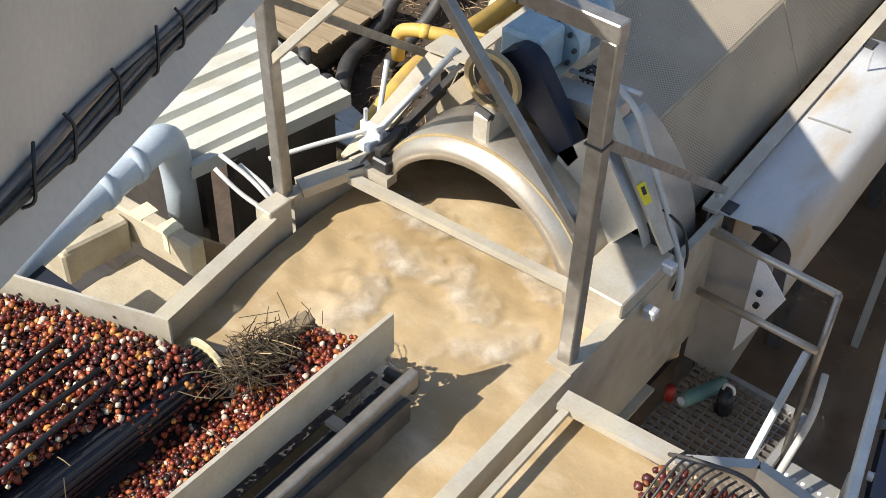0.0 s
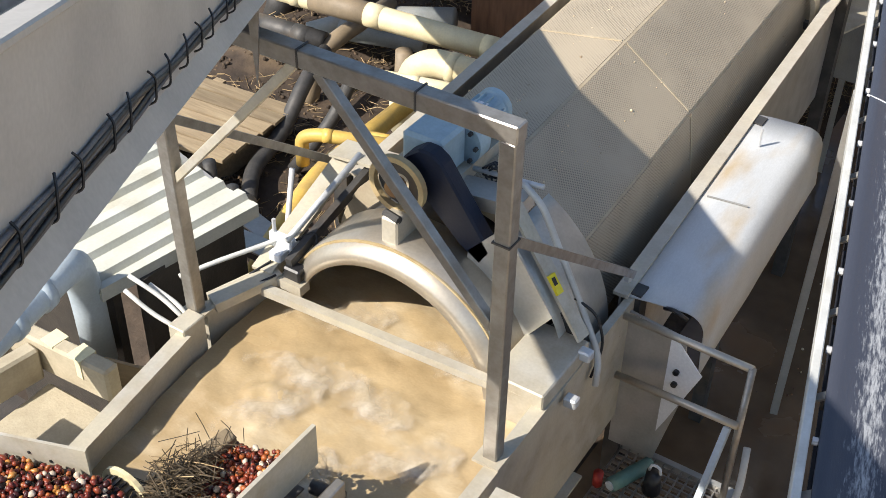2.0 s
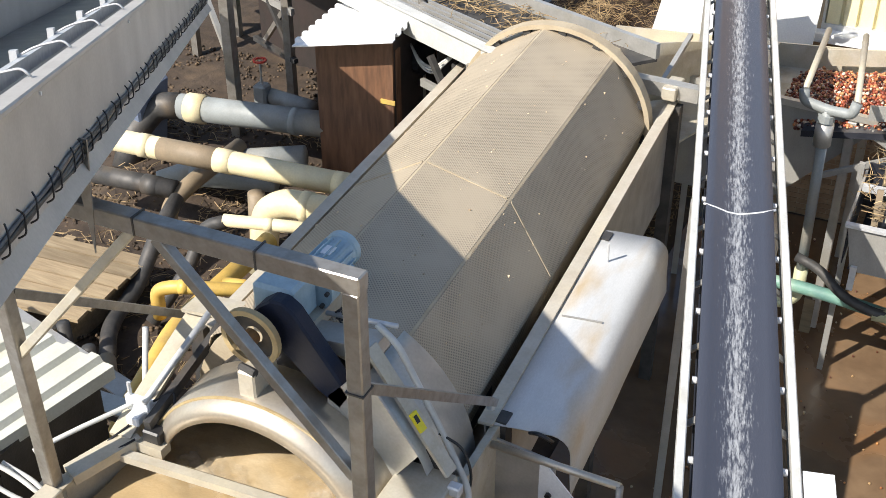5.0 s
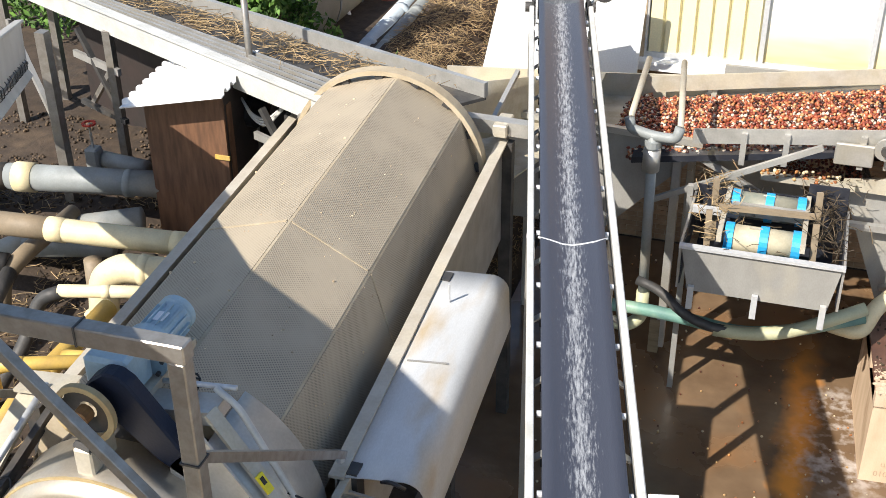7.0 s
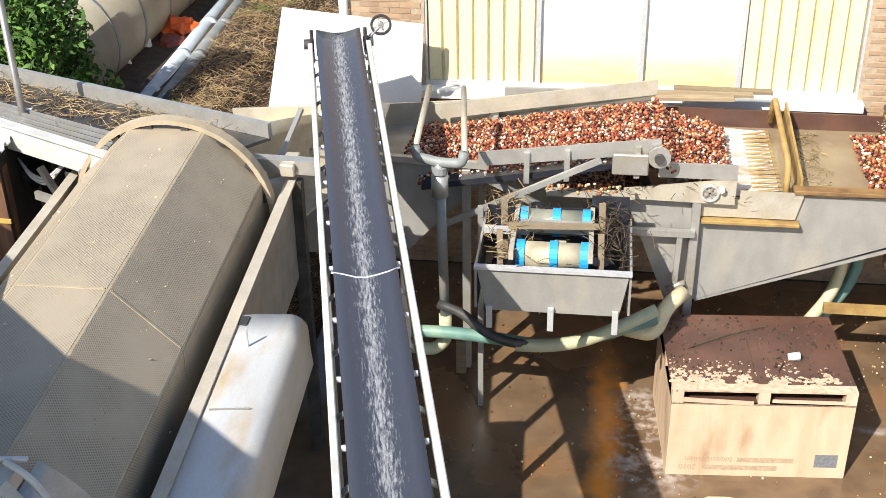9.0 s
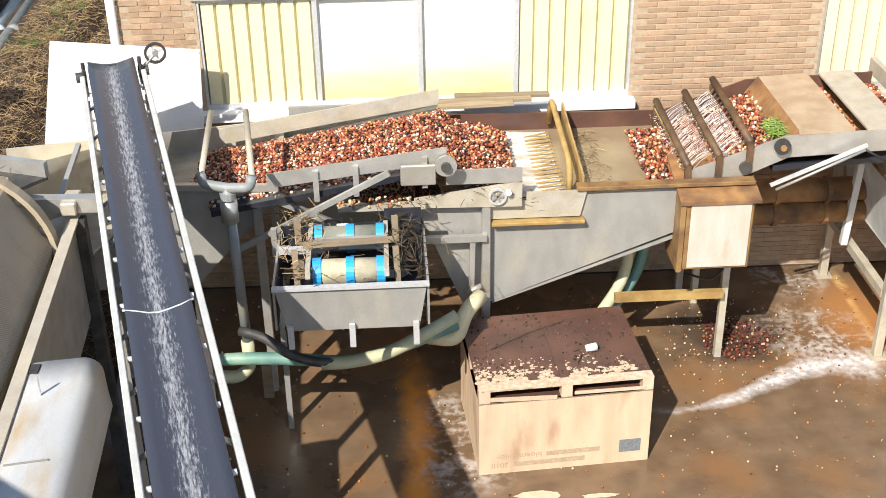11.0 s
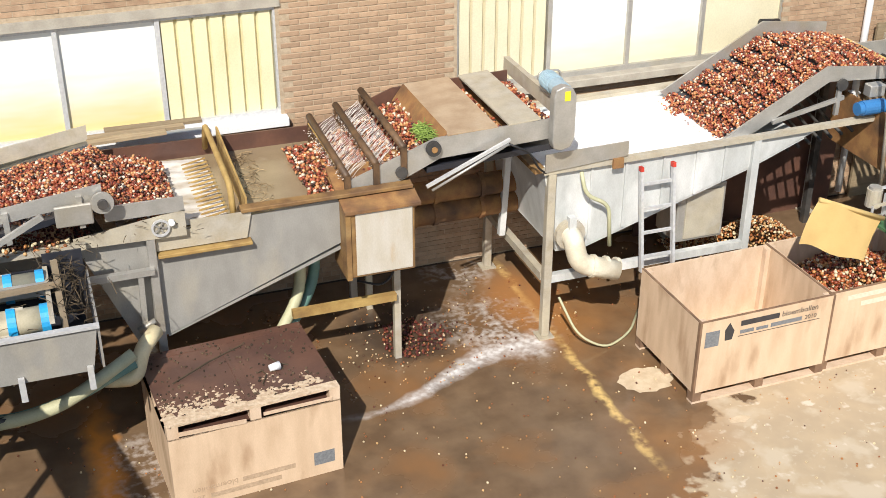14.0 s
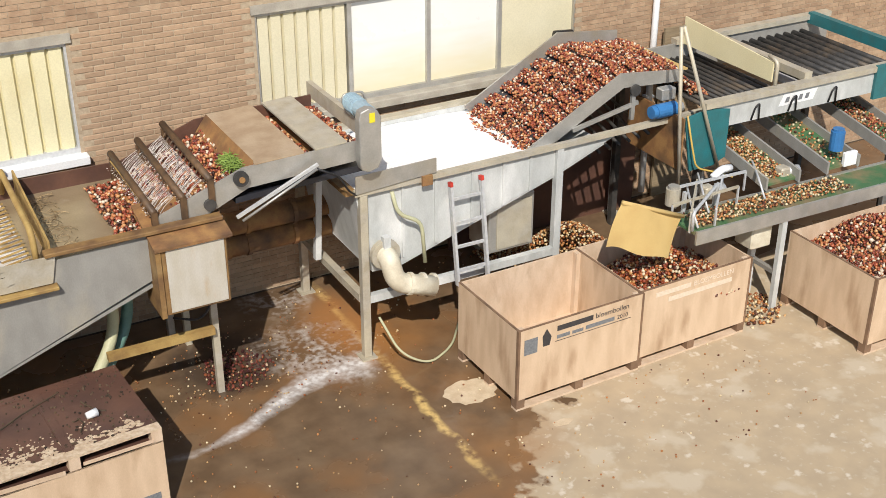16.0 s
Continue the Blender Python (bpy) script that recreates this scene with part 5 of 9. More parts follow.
# ---- the foam tank, the elevator and the sorter ----
def foam_tank():
    t = thing("dip_tank", "pale grey steel dip tank on legs, full of white foam", "tank")
    poly = [(5.60, 2.02), (8.1, 2.05), (8.95, 2.03), (8.75, 1.96), (8.1, 1.70), (6.1, 1.06), (5.78, 1.08)]
    part("front_plate", plate(B(), poly, "y", 10.70, 10.71), tank_paint, t)
    part("back_plate", plate(B(), poly, "y", 12.3, 12.31), tank_paint, t)
    part("end_plate", plate(B(), [(5.60, 2.02), (5.62, 2.02), (5.80, 1.08), (5.78, 1.08)], "y", 10.71, 12.3), tank_paint, t)
    part("bottom_plate", plate(B(), [(5.78, 1.08), (6.1, 1.06), (8.1, 1.70), (8.75, 1.96), (8.75, 1.93), (8.1, 1.67), (6.1, 1.03), (5.78, 1.05)], "y", 10.71, 12.3), tank_paint, t)
    part("rim", plate(B(), [(5.58, 2.0), (8.1, 2.03), (10.3, 2.06), (10.3, 2.13), (8.1, 2.09), (5.58, 2.06)], "y", 10.64, 10.70), muddy_steel, t)
    part("rim", plate(B(), [(5.58, 2.0), (8.1, 2.03), (10.3, 2.06), (10.3, 2.13), (8.1, 2.09), (5.58, 2.06)], "y", 12.31, 12.42), muddy_steel, t, "wooden-brown back rim")
    for x in (6.15, 6.55, 7.0, 7.4, 7.75):
        part("rib", bx(x - 0.015, x + 0.015, 10.68, 10.70, 1.15 + max(0, x - 6.3) * 0.3, 2.0), tank_paint, t)
    part("splash_plate", plate(B(), [(5.58, 2.04), (6.52, 2.1), (6.52, 2.26), (5.58, 2.24)], "y", 10.62, 10.635), steel, t, "grey steel splash plate")
    part("rust_box", bx(6.34, 6.46, 10.59, 10.62, 1.98, 2.09), rust, t, "small rusty fitting")
    for x, y, z in ((5.68, 10.69, 2.0), (5.66, 12.37, 1.5), (8.12, 10.69, 2.05), (8.12, 12.37, 2.0), (10.2, 10.69, 2.04), (10.2, 12.37, 2.04)):
        l = part("leg", bx(x - 0.045, x + 0.045, y - 0.045, y + 0.045, 0.03, z), tank_paint if x > 6 else muddy_steel, t, bevel=0.006)
        part("foot_plate", bx(x - 0.09, x + 0.09, y - 0.09, y + 0.09, 0.012, 0.03), muddy_steel, l)
    part("low_beam", bx(5.72, 8.08, 10.65, 10.73, 0.70, 0.79), tank_paint, t)
    part("low_beam", bx(5.63, 5.71, 10.74, 12.32, 0.70, 0.79), muddy_steel, t)
    part("end_post", beam(B(), (5.62, 11.7, 1.9), (5.56, 11.7, 0.8), 0.07, 0.07), tank_paint, t)
    part("foam", sheet(B(), 26, 18, lambda u, v: (5.66 + u * 2.5, 10.715 + v * 1.58, 1.985 + 0.012 * noise.noise(Vector((u * 9, v * 7, 0))))), foam_mat, t, "thick white foam", smooth=True)
    part("front_lip", bx(5.5, 5.62, 10.7, 12.3, 2.0, 2.05), rusty_rim, t)
    p = part("outlet_pipe", tube(B(), rounded([(5.88, 10.72, 1.3), (5.88, 10.5, 1.3), (5.92, 10.42, 1.02), (6.35, 10.35, 0.9)], 0.12), 0.11, 16), cream_dirty, t, "thick grimy cream outlet pipe", smooth=True)
    for x in (6.05, 6.2, 6.33):
        part("ring", tube(B(), [(x, 10.40, 0.985 - (x - 6.05) * 0.3), (x + 0.04, 10.395, 0.975 - (x - 6.05) * 0.3)], 0.125, 16), cream_dirty, p)
    part("flange", tube(B(), [(5.88, 10.62, 1.3), (5.88, 10.56, 1.3)], 0.17, 16), muddy_steel, p)
    part("valve", bx(5.84, 5.92, 10.52, 10.6, 1.3, 1.52), tank_paint, p)
    part("hose", tube(B(), rounded([(5.98, 10.6, 2.0), (6.02, 10.55, 1.75), (6.3, 10.55, 1.6), (6.34, 10.55, 1.1)], 0.12), 0.022, 8), hose_cream, t, "yellow-green hose", smooth=True)
    part("control_box", bx(7.32, 7.92, 10.85, 11.3, 0.80, 1.48), steel, t, "grey sheet-metal box", bevel=0.01)
    part("box_door", bx(7.42, 7.88, 10.835, 10.849, 0.84, 1.42), muddy_steel, t)
    l = thing("ladder", "short aluminium ladder with red tips", "ladder")
    for x in (6.68, 7.06):
        r = part("stile", beam(B(), (x, 10.42, 0.78), (x, 10.60, 1.90), 0.03, 0.06), galv, l)
        part("tip", beam(B(), (x, 10.60, 1.90), (x, 10.608, 1.95), 0.034, 0.064), red_plastic, r, "red plastic tip")
    for k in range(4):
        z = 0.92 + k * 0.27
        part("rung", bx(6.69, 7.05, 10.43 + (z - 0.78) * 0.16, 10.46 + (z - 0.78) * 0.16, z, z + 0.03), galv, l)
    h = thing("hose", "thin yellow hose lying under the tank", "hose")
    part("hose_body", tube(B(), rounded([(5.75, 10.5, 0.6), (5.9, 10.3, 0.2), (6.2, 10.2, 0.03), (6.6, 10.4, 0.03), (6.9, 10.8, 0.03)], 0.2), 0.014, 6), hose_cream, h, smooth=True)


foam_tank()


def elevator():
    e = thing("elevator", "inclined slatted elevator lifting bulbs out of the foam", "elevator")
    for y, r in ((10.88, 0.0), (12.2, 0.11)):
        part("side_plate", plate(B(), [(7.75, 1.96 + r), (9.05, 2.68 + r), (9.95, 2.58 + r), (9.95, 2.44), (9.1, 2.50), (8.2, 2.02), (7.9, 1.92)], "y", y - 0.012, y + 0.012), steel, e)
    part("belt", plate(B(), [(7.7, 1.90), (9.05, 2.60), (9.9, 2.52), (9.9, 2.48), (9.05, 2.55), (7.75, 1.86)], "y", 10.9, 12.18), rubber, e)
    part("chute", bx(9.95, 10.3, 11.2, 12.2, 2.42, 2.44), canvas, e, "tan chute board")
    part("drum_end", tube(B(), [(9.05, 12.25, 2.74), (9.3, 12.25, 2.72)], 0.06, 10), black, e, smooth=True)
    part("brace", beam(B(), (8.4, 10.85, 2.12), (9.3, 10.85, 2.3), 0.03, 0.05), steel, e)
    part("bracket", bx(9.2, 9.25, 10.83, 10.87, 2.1, 2.5), steel, e)
    part("pulley", disc(B(), (9.24, 10.83, 2.46), "y", 0.07, 0.03, 16), dark_steel, e)
    part("gearbox", bx(9.55, 9.75, 10.72, 10.85, 2.3, 2.44), steel, e, bevel=0.01)
    m = part("motor", tube(B(), [(9.38, 10.62, 2.24), (9.66, 10.62, 2.24)], 0.085, 16), bright_blue, e, "bright blue electric motor")
    part("fan_cover", tube(B(), [(9.32, 10.62, 2.24), (9.38, 10.62, 2.24)], 0.075, 16), bright_blue, m)
    part("gear_flange", tube(B(), [(9.66, 10.62, 2.24), (9.76, 10.62, 2.24)], 0.06, 12), steel, m)
    return e


elevator()


ELEV_PATH = [(-1.2, 6.7, 1.45, 0), (0.0, 7.72, 1.95, 0), (1.5, 9.05, 2.645, 0), (2.35, 9.9, 2.56, 0), (2.75, 10.2, 2.28, 0), (3.4, 10.8, 1.95, 0)]
ELEV = strips("elevator_bulbs", 15, 0.098, 10.92, 12.16, 0.031, 0.0182, bulb_red, "red-brown bulbs carried up in rows on the elevator", 0.045, 0.06)


def sorter():
    s = thing("grading_machine", "long grey and teal roller grading machine", "grader")
    part("side_panel", plate(B(), [(9.95, 2.26), (13.6, 2.34), (13.6, 1.98), (10.28, 1.98), (9.95, 2.1)], "y", 10.38, 10.41), tank_paint, s)
    part("top_rail", bx(9.9, 13.6, 10.34, 10.46, 2.26, 2.33), muddy_steel, s)
    part("side_panel", bx(9.95, 13.6, 12.2, 12.24, 1.95, 2.35), grey_paint, s)
    part("top_rail", bx(10.9, 13.6, 12.16, 12.28, 2.35, 2.42), muddy_steel, s)
    part("cross_rail", bx(11.5, 11.62, 10.46, 12.16, 2.30, 2.40), muddy_steel, s)
    part("baffle", plate(B(), [(10.5, 2.36), (12.16, 2.36), (12.16, 2.72), (10.5, 2.6)], "x", 11.0, 11.02), cream_panel, s, "cream upright baffle")
    part("baffle_post", tube(B(), rounded([(11.02, 10.45, 2.28), (11.02, 10.45, 2.62), (11.02, 10.6, 2.66)], 0.06), 0.025, 8), muddy_steel, s, smooth=True)
    part("teal_panel", plate(B(), [(9.62, 2.2), (9.95, 2.26), (10.28, 2.2), (10.28, 1.6), (10.1, 1.52), (9.75, 1.52)], "y", 10.36, 10.38), teal, s, "chipped teal panel")
    part("teal_cheek", plate(B(), [(10.36, 2.2), (11.4, 2.2), (11.4, 1.55), (10.36, 1.55)], "x", 9.60, 9.62), rust, s, "rusty edge panel")
    part("teal_panel", bx(12.6, 13.6, 10.335, 10.375, 1.9, 2.34), teal, s, "teal end panel")
    part("teal_rail", bx(13.2, 13.3, 10.46, 12.2, 2.3, 2.45), teal, s)
    for i in range(12):
        x = 10.15 + i * 0.1
        part("roller", tube(B(), [(x, 10.42, 2.16), (x, 12.19, 2.16)], 0.028, 8), dark_steel, s, smooth=True)
    for i in range(10):
        x = 11.75 + i * 0.15
        part("roller", tube(B(), [(x, 10.42, 2.2), (x, 12.19, 2.2)], 0.036, 10), dark_steel, s, smooth=True)
    part("deck_plate", bx(11.65, 13.2, 10.42, 12.19, 2.08, 2.1), galv, s, "pale plate under the rollers")
    for i in range(7):
        part("riddle_bar", tube(B(), [(8.7 + i * 0.14, 10.9, 1.72 + i * 0.02), (9.0 + i * 0.14, 12.1, 1.72 + i * 0.02)], 0.02, 6), dark_steel, s, smooth=True)
    for x, y in ((10.0, 10.5), (13.3, 10.5), (10.0, 12.1), (13.3, 12.1)):
        part("leg", bx(x - 0.04, x + 0.04, y - 0.04, y + 0.04, 0.012, 2.0), dark_steel, s)
    part("sign_plate", plate(B(), [(11.05, 2.08), (11.6, 2.08), (11.66, 2.22), (11.12, 2.22)], "y", 10.374, 10.378), white_paint, s, "white maker's plate without legible words")
    for k in range(4):
        part("sign_mark", plate(B(), [(11.14 + 0.105 * k, 2.115), (11.20 + 0.105 * k, 2.115), (11.215 + 0.105 * k, 2.18), (11.165 + 0.105 * k, 2.18)], "y", 10.370, 10.3735), grey_ink, s, "plain grey mark")
    for x in (10.62, 11.2, 11.85):
        part("cable_loop", tube(B(), rounded([(x, 10.36, 2.0), (x + 0.03, 10.34, 2.16), (x + 0.09, 10.34, 2.2), (x + 0.12, 10.36, 1.98)], 0.05), 0.012, 6), cable_black, s, smooth=True)
    for k, (bx_, tx) in enumerate(((9.58, 9.40), (10.15, 9.44))):
        part("stay", tube(B(), [(bx_, 10.32, 1.35 if not k else 1.5), (tx, 10.32, 3.33)], 0.022, 8), muddy_steel, s, smooth=True)
    part("cable", tube(B(), rounded([(9.62, 10.33, 2.25), (9.68, 10.3, 1.95), (9.75, 10.25, 1.6), (10.05, 10.2, 1.5), (10.2, 10.1, 1.45)], 0.1), 0.012, 6), pvc_yellow, s, "yellow cable", smooth=True)
    # cross belts that drop graded bulbs
    for i, x in enumerate((10.35, 11.3, 12.35)):
        b = thing("cross_belt", "green cross belt with wooden sides carrying graded bulbs", "conveyor", (0, 0, 0), "cross belts under the grader")
        part("belt", plate(B(), [(9.75, 1.45), (11.2, 1.72), (11.2, 1.69), (9.75, 1.42)], "x", x + 0.02, x + 0.5), green_belt, b)
        for q in (x, x + 0.5):
            part("side_board", plate(B(), [(9.7, 1.4), (11.2, 1.68), (11.2, 1.82), (9.7, 1.55)], "x", q, q + 0.03), grey_paint, b)
        bulbs("belt_bulbs", heap(x + 0.05, x + 0.47, 9.82, 11.0, lambda u, v: 1.47 + (v - 9.75) * 0.19, (0.033, 0.06, 0.04)[i], 1, 20 + i), 0.0175, bulb_pale if i < 2 else bulb_red, "graded bulbs on the green cross belt")
    g = thing("sorting_belt", "long green sorting belt on a grey steel frame", "conveyor")
    part("belt", plate(B(), [(9.0, 1.36), (13.4, 1.30), (13.4, 1.27), (9.0, 1.33)], "y", 9.32, 9.75), green_belt, g)
    for y in (9.28, 9.76):
        part("side_rail", beam(B(), (9.0, y, 1.30), (13.4, y, 1.24), 0.03, 0.16), steel, g)
    for x in (10.3, 12.4):
        for y in (9.3, 9.74):
            part("leg", bx(x - 0.035, x + 0.035, y - 0.03, y + 0.03, 0.012, 1.25), tank_paint, g)
        part("cross_bar", bx(x - 0.03, x + 0.03, 9.34, 9.7, 0.5, 0.55), steel, g)
    for x in (9.2, 9.65):
        part("rail_post", bx(x - 0.02, x + 0.02, 9.74, 9.78, 1.3, 1.62), galv, g)
    part("hand_rail", tube(B(), rounded([(8.95, 9.3, 1.4), (8.95, 9.3, 1.62), (9.7, 9.78, 1.62), (9.7, 9.78, 1.35)], 0.06), 0.02, 8), galv, g, smooth=True)
    m = part("motor", tube(B(), [(9.15, 9.9, 1.42), (9.15, 9.9, 1.62)], 0.085, 14), muddy_steel, g, "small pale motor")
    part("cap", tube(B(), [(9.15, 9.9, 1.62), (9.15, 9.9, 1.65)], 0.065, 14), grey_paint, m)
    m = part("motor", tube(B(), [(11.55, 9.85, 1.62), (11.55, 9.85, 1.86)], 0.085, 14), bright_blue, g, "bright blue upright motor")
    part("cap", tube(B(), [(11.55, 9.85, 1.86), (11.55, 9.85, 1.89)], 0.07, 14), bright_blue, m)
    part("switch_box", bx(11.6, 11.8, 9.72, 9.78, 1.42, 1.6), white_paint, g, bevel=0.01)
    bulbs("belt_bulbs", heap(9.15, 11.4, 9.38, 9.7, lambda u, v: 1.385 - (u - 9) * 0.013 + 0.01, 0.037, 1, 31), 0.0172, bulb_pale, "graded bulbs on the long green belt")
    for k, (x, y) in enumerate(((9.05, 9.62), (9.4, 9.86), (10.2, 9.84))):
        part("guide_rod", tube(B(), rounded([(x, y - 0.3, 1.40), (x + 0.05, y - 0.1, 1.58), (x + 0.35, y + 0.35, 1.56), (x + 0.5, y + 0.5, 1.42)], 0.08), 0.014, 6), galv, g, "thin bent guide rod", smooth=True)
    for x in (9.62, 10.75):
        gm = part("gear_motor", bx(x - 0.07, x + 0.07, 9.8, 9.94, 1.40, 1.56), muddy_steel, g, "small pale gearbox", bevel=0.02)
        part("motor_can", tube(B(), [(x + 0.07, 9.87, 1.48), (x + 0.24, 9.87, 1.48)], 0.055, 12), galv, gm, smooth=True)
    part("drive_box", bx(9.95, 10.25, 9.4, 9.7, 0.85, 1.15), cream_dirty, g, "cream gearbox under the belt", bevel=0.02)
    part("drive_bracket", bx(10.05, 10.12, 9.5, 9.6, 1.15, 1.30), steel, g)
    cv = thing("curtain", "tan canvas drop curtain at the belt's end", "curtain")
    part("cloth", sheet(B(), 10, 8, lambda u, v: (7.95 + u * 0.85 + v * 0.25 - 0.05, 9.42 + 0.1 * v + 0.03 * math.sin(u * 6 + v * 3), 1.62 - u * 0.36 + (v - 0.5) * 0.42 + 0.02 * math.sin(u * 9))), canvas, cv, smooth=True)
    part("hem", tube(B(), [(8.15, 9.52, 1.83), (9.0, 9.52, 1.47)], 0.025, 8), canvas, cv, smooth=True)
    # added board: the shade under the elevator is put into its dark brown
    bd = part("board", bx(7.7, 10.6, 12.46, 12.5, 0.012, 1.75), wet_board)
    tagged(bd, "added dark brown board in front of the brick wall", "board")
    for k, (a, b) in enumerate((((8.95, 9.34, 1.60), (9.55, 9.98, 1.60)), ((9.3, 9.34, 1.56), (9.95, 10.0, 1.58)), ((8.92, 9.62, 1.58), (9.85, 9.62, 1.60)), ((9.2, 9.9, 1.62), (10.2, 9.9, 1.60)))):
        fb = part("frame_bar", beam(B(), a, b, 0.022, 0.03), galv if k % 2 else muddy_steel, g, "thin frame bar over the belt")
        for q in (a, b):
            part("frame_foot", bx(q[0] - 0.01, q[0] + 0.01, q[1] - 0.01, q[1] + 0.01, 1.36, q[2]), galv, fb)
    part("valve_head", tube(B(), rounded([(9.75, 9.95, 1.60), (9.9, 9.98, 1.66), (10.05, 10.0, 1.64)], 0.05), 0.045, 10), white_paint, g, "white plastic elbow", smooth=True)
    sp = bulbs("spilled_bulbs", heap(7.9, 9.6, 10.6, 12.2, lambda x, y: (0.04 + 0.78 * math.exp(-((x - 8.55) ** 2 + (y - 11.0) ** 2) / 0.5)) if noise.noise(Vector((x * 2, y * 2, 5))) > -0.4 else None, 0.034, 1, 40), 0.0178, bulb_pale, "pale bulbs and waste heaped under the elevator")
    bulbs("spilled_bulbs", heap(9.75, 10.5, 9.0, 9.7, lambda x, y: 0.03 + 0.1 * max(0, 1 - math.hypot(x - 10.1, y - 9.45) / 0.45) if math.hypot(x - 10.1, y - 9.45) < 0.4 + 0.1 * noise.noise(Vector((x * 9, y * 9, 1))) else None, 0.05, 1, 41), 0.022, bulb_pale, "pale bulbs spilled on the ground beside the crate")


sorter()


# ---- the washing drum ----
DRUM_C, DRUM_YAW, DRUM_R = (-2.62, 7.0, 2.68), 2.58, 0.78


def drum():
    d = thing("washing_drum", "octagonal drum of muddy perforated steel sheet, turning", "drum", DRUM_C, turn=DRUM_YAW)
    half = DRUM_R * math.sin(radians(22.5))
    apo = DRUM_R * math.cos(radians(22.5))
    meshes = {}
    for key, (y0, y1) in {"a": (-2.42, -0.655), "b": (-0.645, 1.85)}.items():
        bm = bx(-half + 0.012, half - 0.012, y0, y1, apo - 0.006, apo)
        me = bpy.data.meshes.new("drum_sheet")
        bm.to_mesh(me)
        bm.free()
        me.materials.append(drum_mat)
        meshes[key] = me
    ridge = bpy.data.meshes.new("ridge")
    bm = bx(-0.014, 0.014, -2.42, 1.85, DRUM_R - 0.02, DRUM_R - 0.006)
    bmesh.ops.bevel(bm, geom=bm.edges[:], offset=0.006, segments=1, affect="EDGES")
    bm.to_mesh(ridge)
    bm.free()
    ridge.materials.append(mud_steel)
    seam = bpy.data.meshes.new("seam_strip")
    bm = bx(-half + 0.02, half - 0.02, -0.659, -0.641, apo - 0.004, apo + 0.005)
    bm.to_mesh(seam)
    bm.free()
    seam.materials.append(mud_steel)
    for k in range(8):
        for nm, me, off in (("drum_sheet", meshes["a"], 22.5), ("drum_sheet", meshes["b"], 22.5), ("ridge", ridge, 0), ("seam_strip", seam, 22.5)):
            ob = new(nm, me)
            ob.parent = d
            ob.matrix_basis = pose(0, 0, 0, 0, 45 * k + off, 0)
    n = 48
    bm = B()
    rings = []
    for y, r in ((1.66, 0.772), (1.66, 0.81), (1.77, 0.81), (1.77, 0.772)):
        rings.append([bm.verts.new((r * math.sin(6.28318 * i / n), y, r * math.cos(6.28318 * i / n))) for i in range(n)])
    for a, b in zip(rings, rings[1:] + rings[:1]):
        for i in range(n):
            bm.faces.new((a[i], a[(i + 1) % n], b[(i + 1) % n], b[i]))
    part("tyre_ring", bm, mud_steel, d, "muddy running ring", smooth=False)
    for i in range(16):
        a = radians(22.5 * i + 11)
        part("ring_spacer", beam(B(), (0.72 * math.sin(a), 1.70, 0.72 * math.cos(a)), (0.79 * math.sin(a), 1.70, 0.79 * math.cos(a)), 0.06, 0.05, (0, 1, 0)), dark_steel, d)
    part("end_wall", plate(B(), [(0.78 * math.sin(radians(45 * i)), 0.78 * math.cos(radians(45 * i))) for i in range(8)], "y", 1.84, 1.86), mud_steel, d)
    part("end_wall", disc(B(), (0, -2.42, 0), "y", 0.74, 0.02, 32, 0.6), mud_steel, d)
    rng = random.Random(2)
    sp = []
    for i in range(420):
        k, y, x = rng.randrange(8), rng.uniform(-2.3, 1.6), rng.uniform(-half, half) if i < 110 else rng.gauss(0.02, 0.014)
        a = radians(45 * k + 22.5)
        sp.append((x * math.cos(a) + apo * math.sin(a), y, -x * math.sin(a) + apo * math.cos(a)))
    vs, fs = [], []
    for q, p in enumerate(sp):
        s = rng.uniform(0.004, 0.011) if q < 110 else rng.uniform(0.002, 0.006)
        vs += (BULB_V * s + np.array(p)).tolist()
        fs += [tuple(i + q * len(BULB_V) for i in f) for f in BULB_F]
    me = bpy.data.meshes.new("grit")
    me.from_pydata(vs, [], fs)
    me.materials.append(chaff)
    ob = new("grit", me)
    ob.parent = d
    ob["kind"] = "stuff"
    return d


mud_steel = material("mud_caked_steel", (0.44, 0.37, 0.26), 0.7, 0.1, (0.38, 0.31, 0.21), 5, (0.50, 0.43, 0.31), 2, 0.35, 0.15)
DRUM = drum()


mud_light = material("mud_dusted_steel", (0.52, 0.48, 0.40), 0.6, 0.2, (0.44, 0.39, 0.31), 5, (0.56, 0.50, 0.38), 2, 0.35, 0.1)


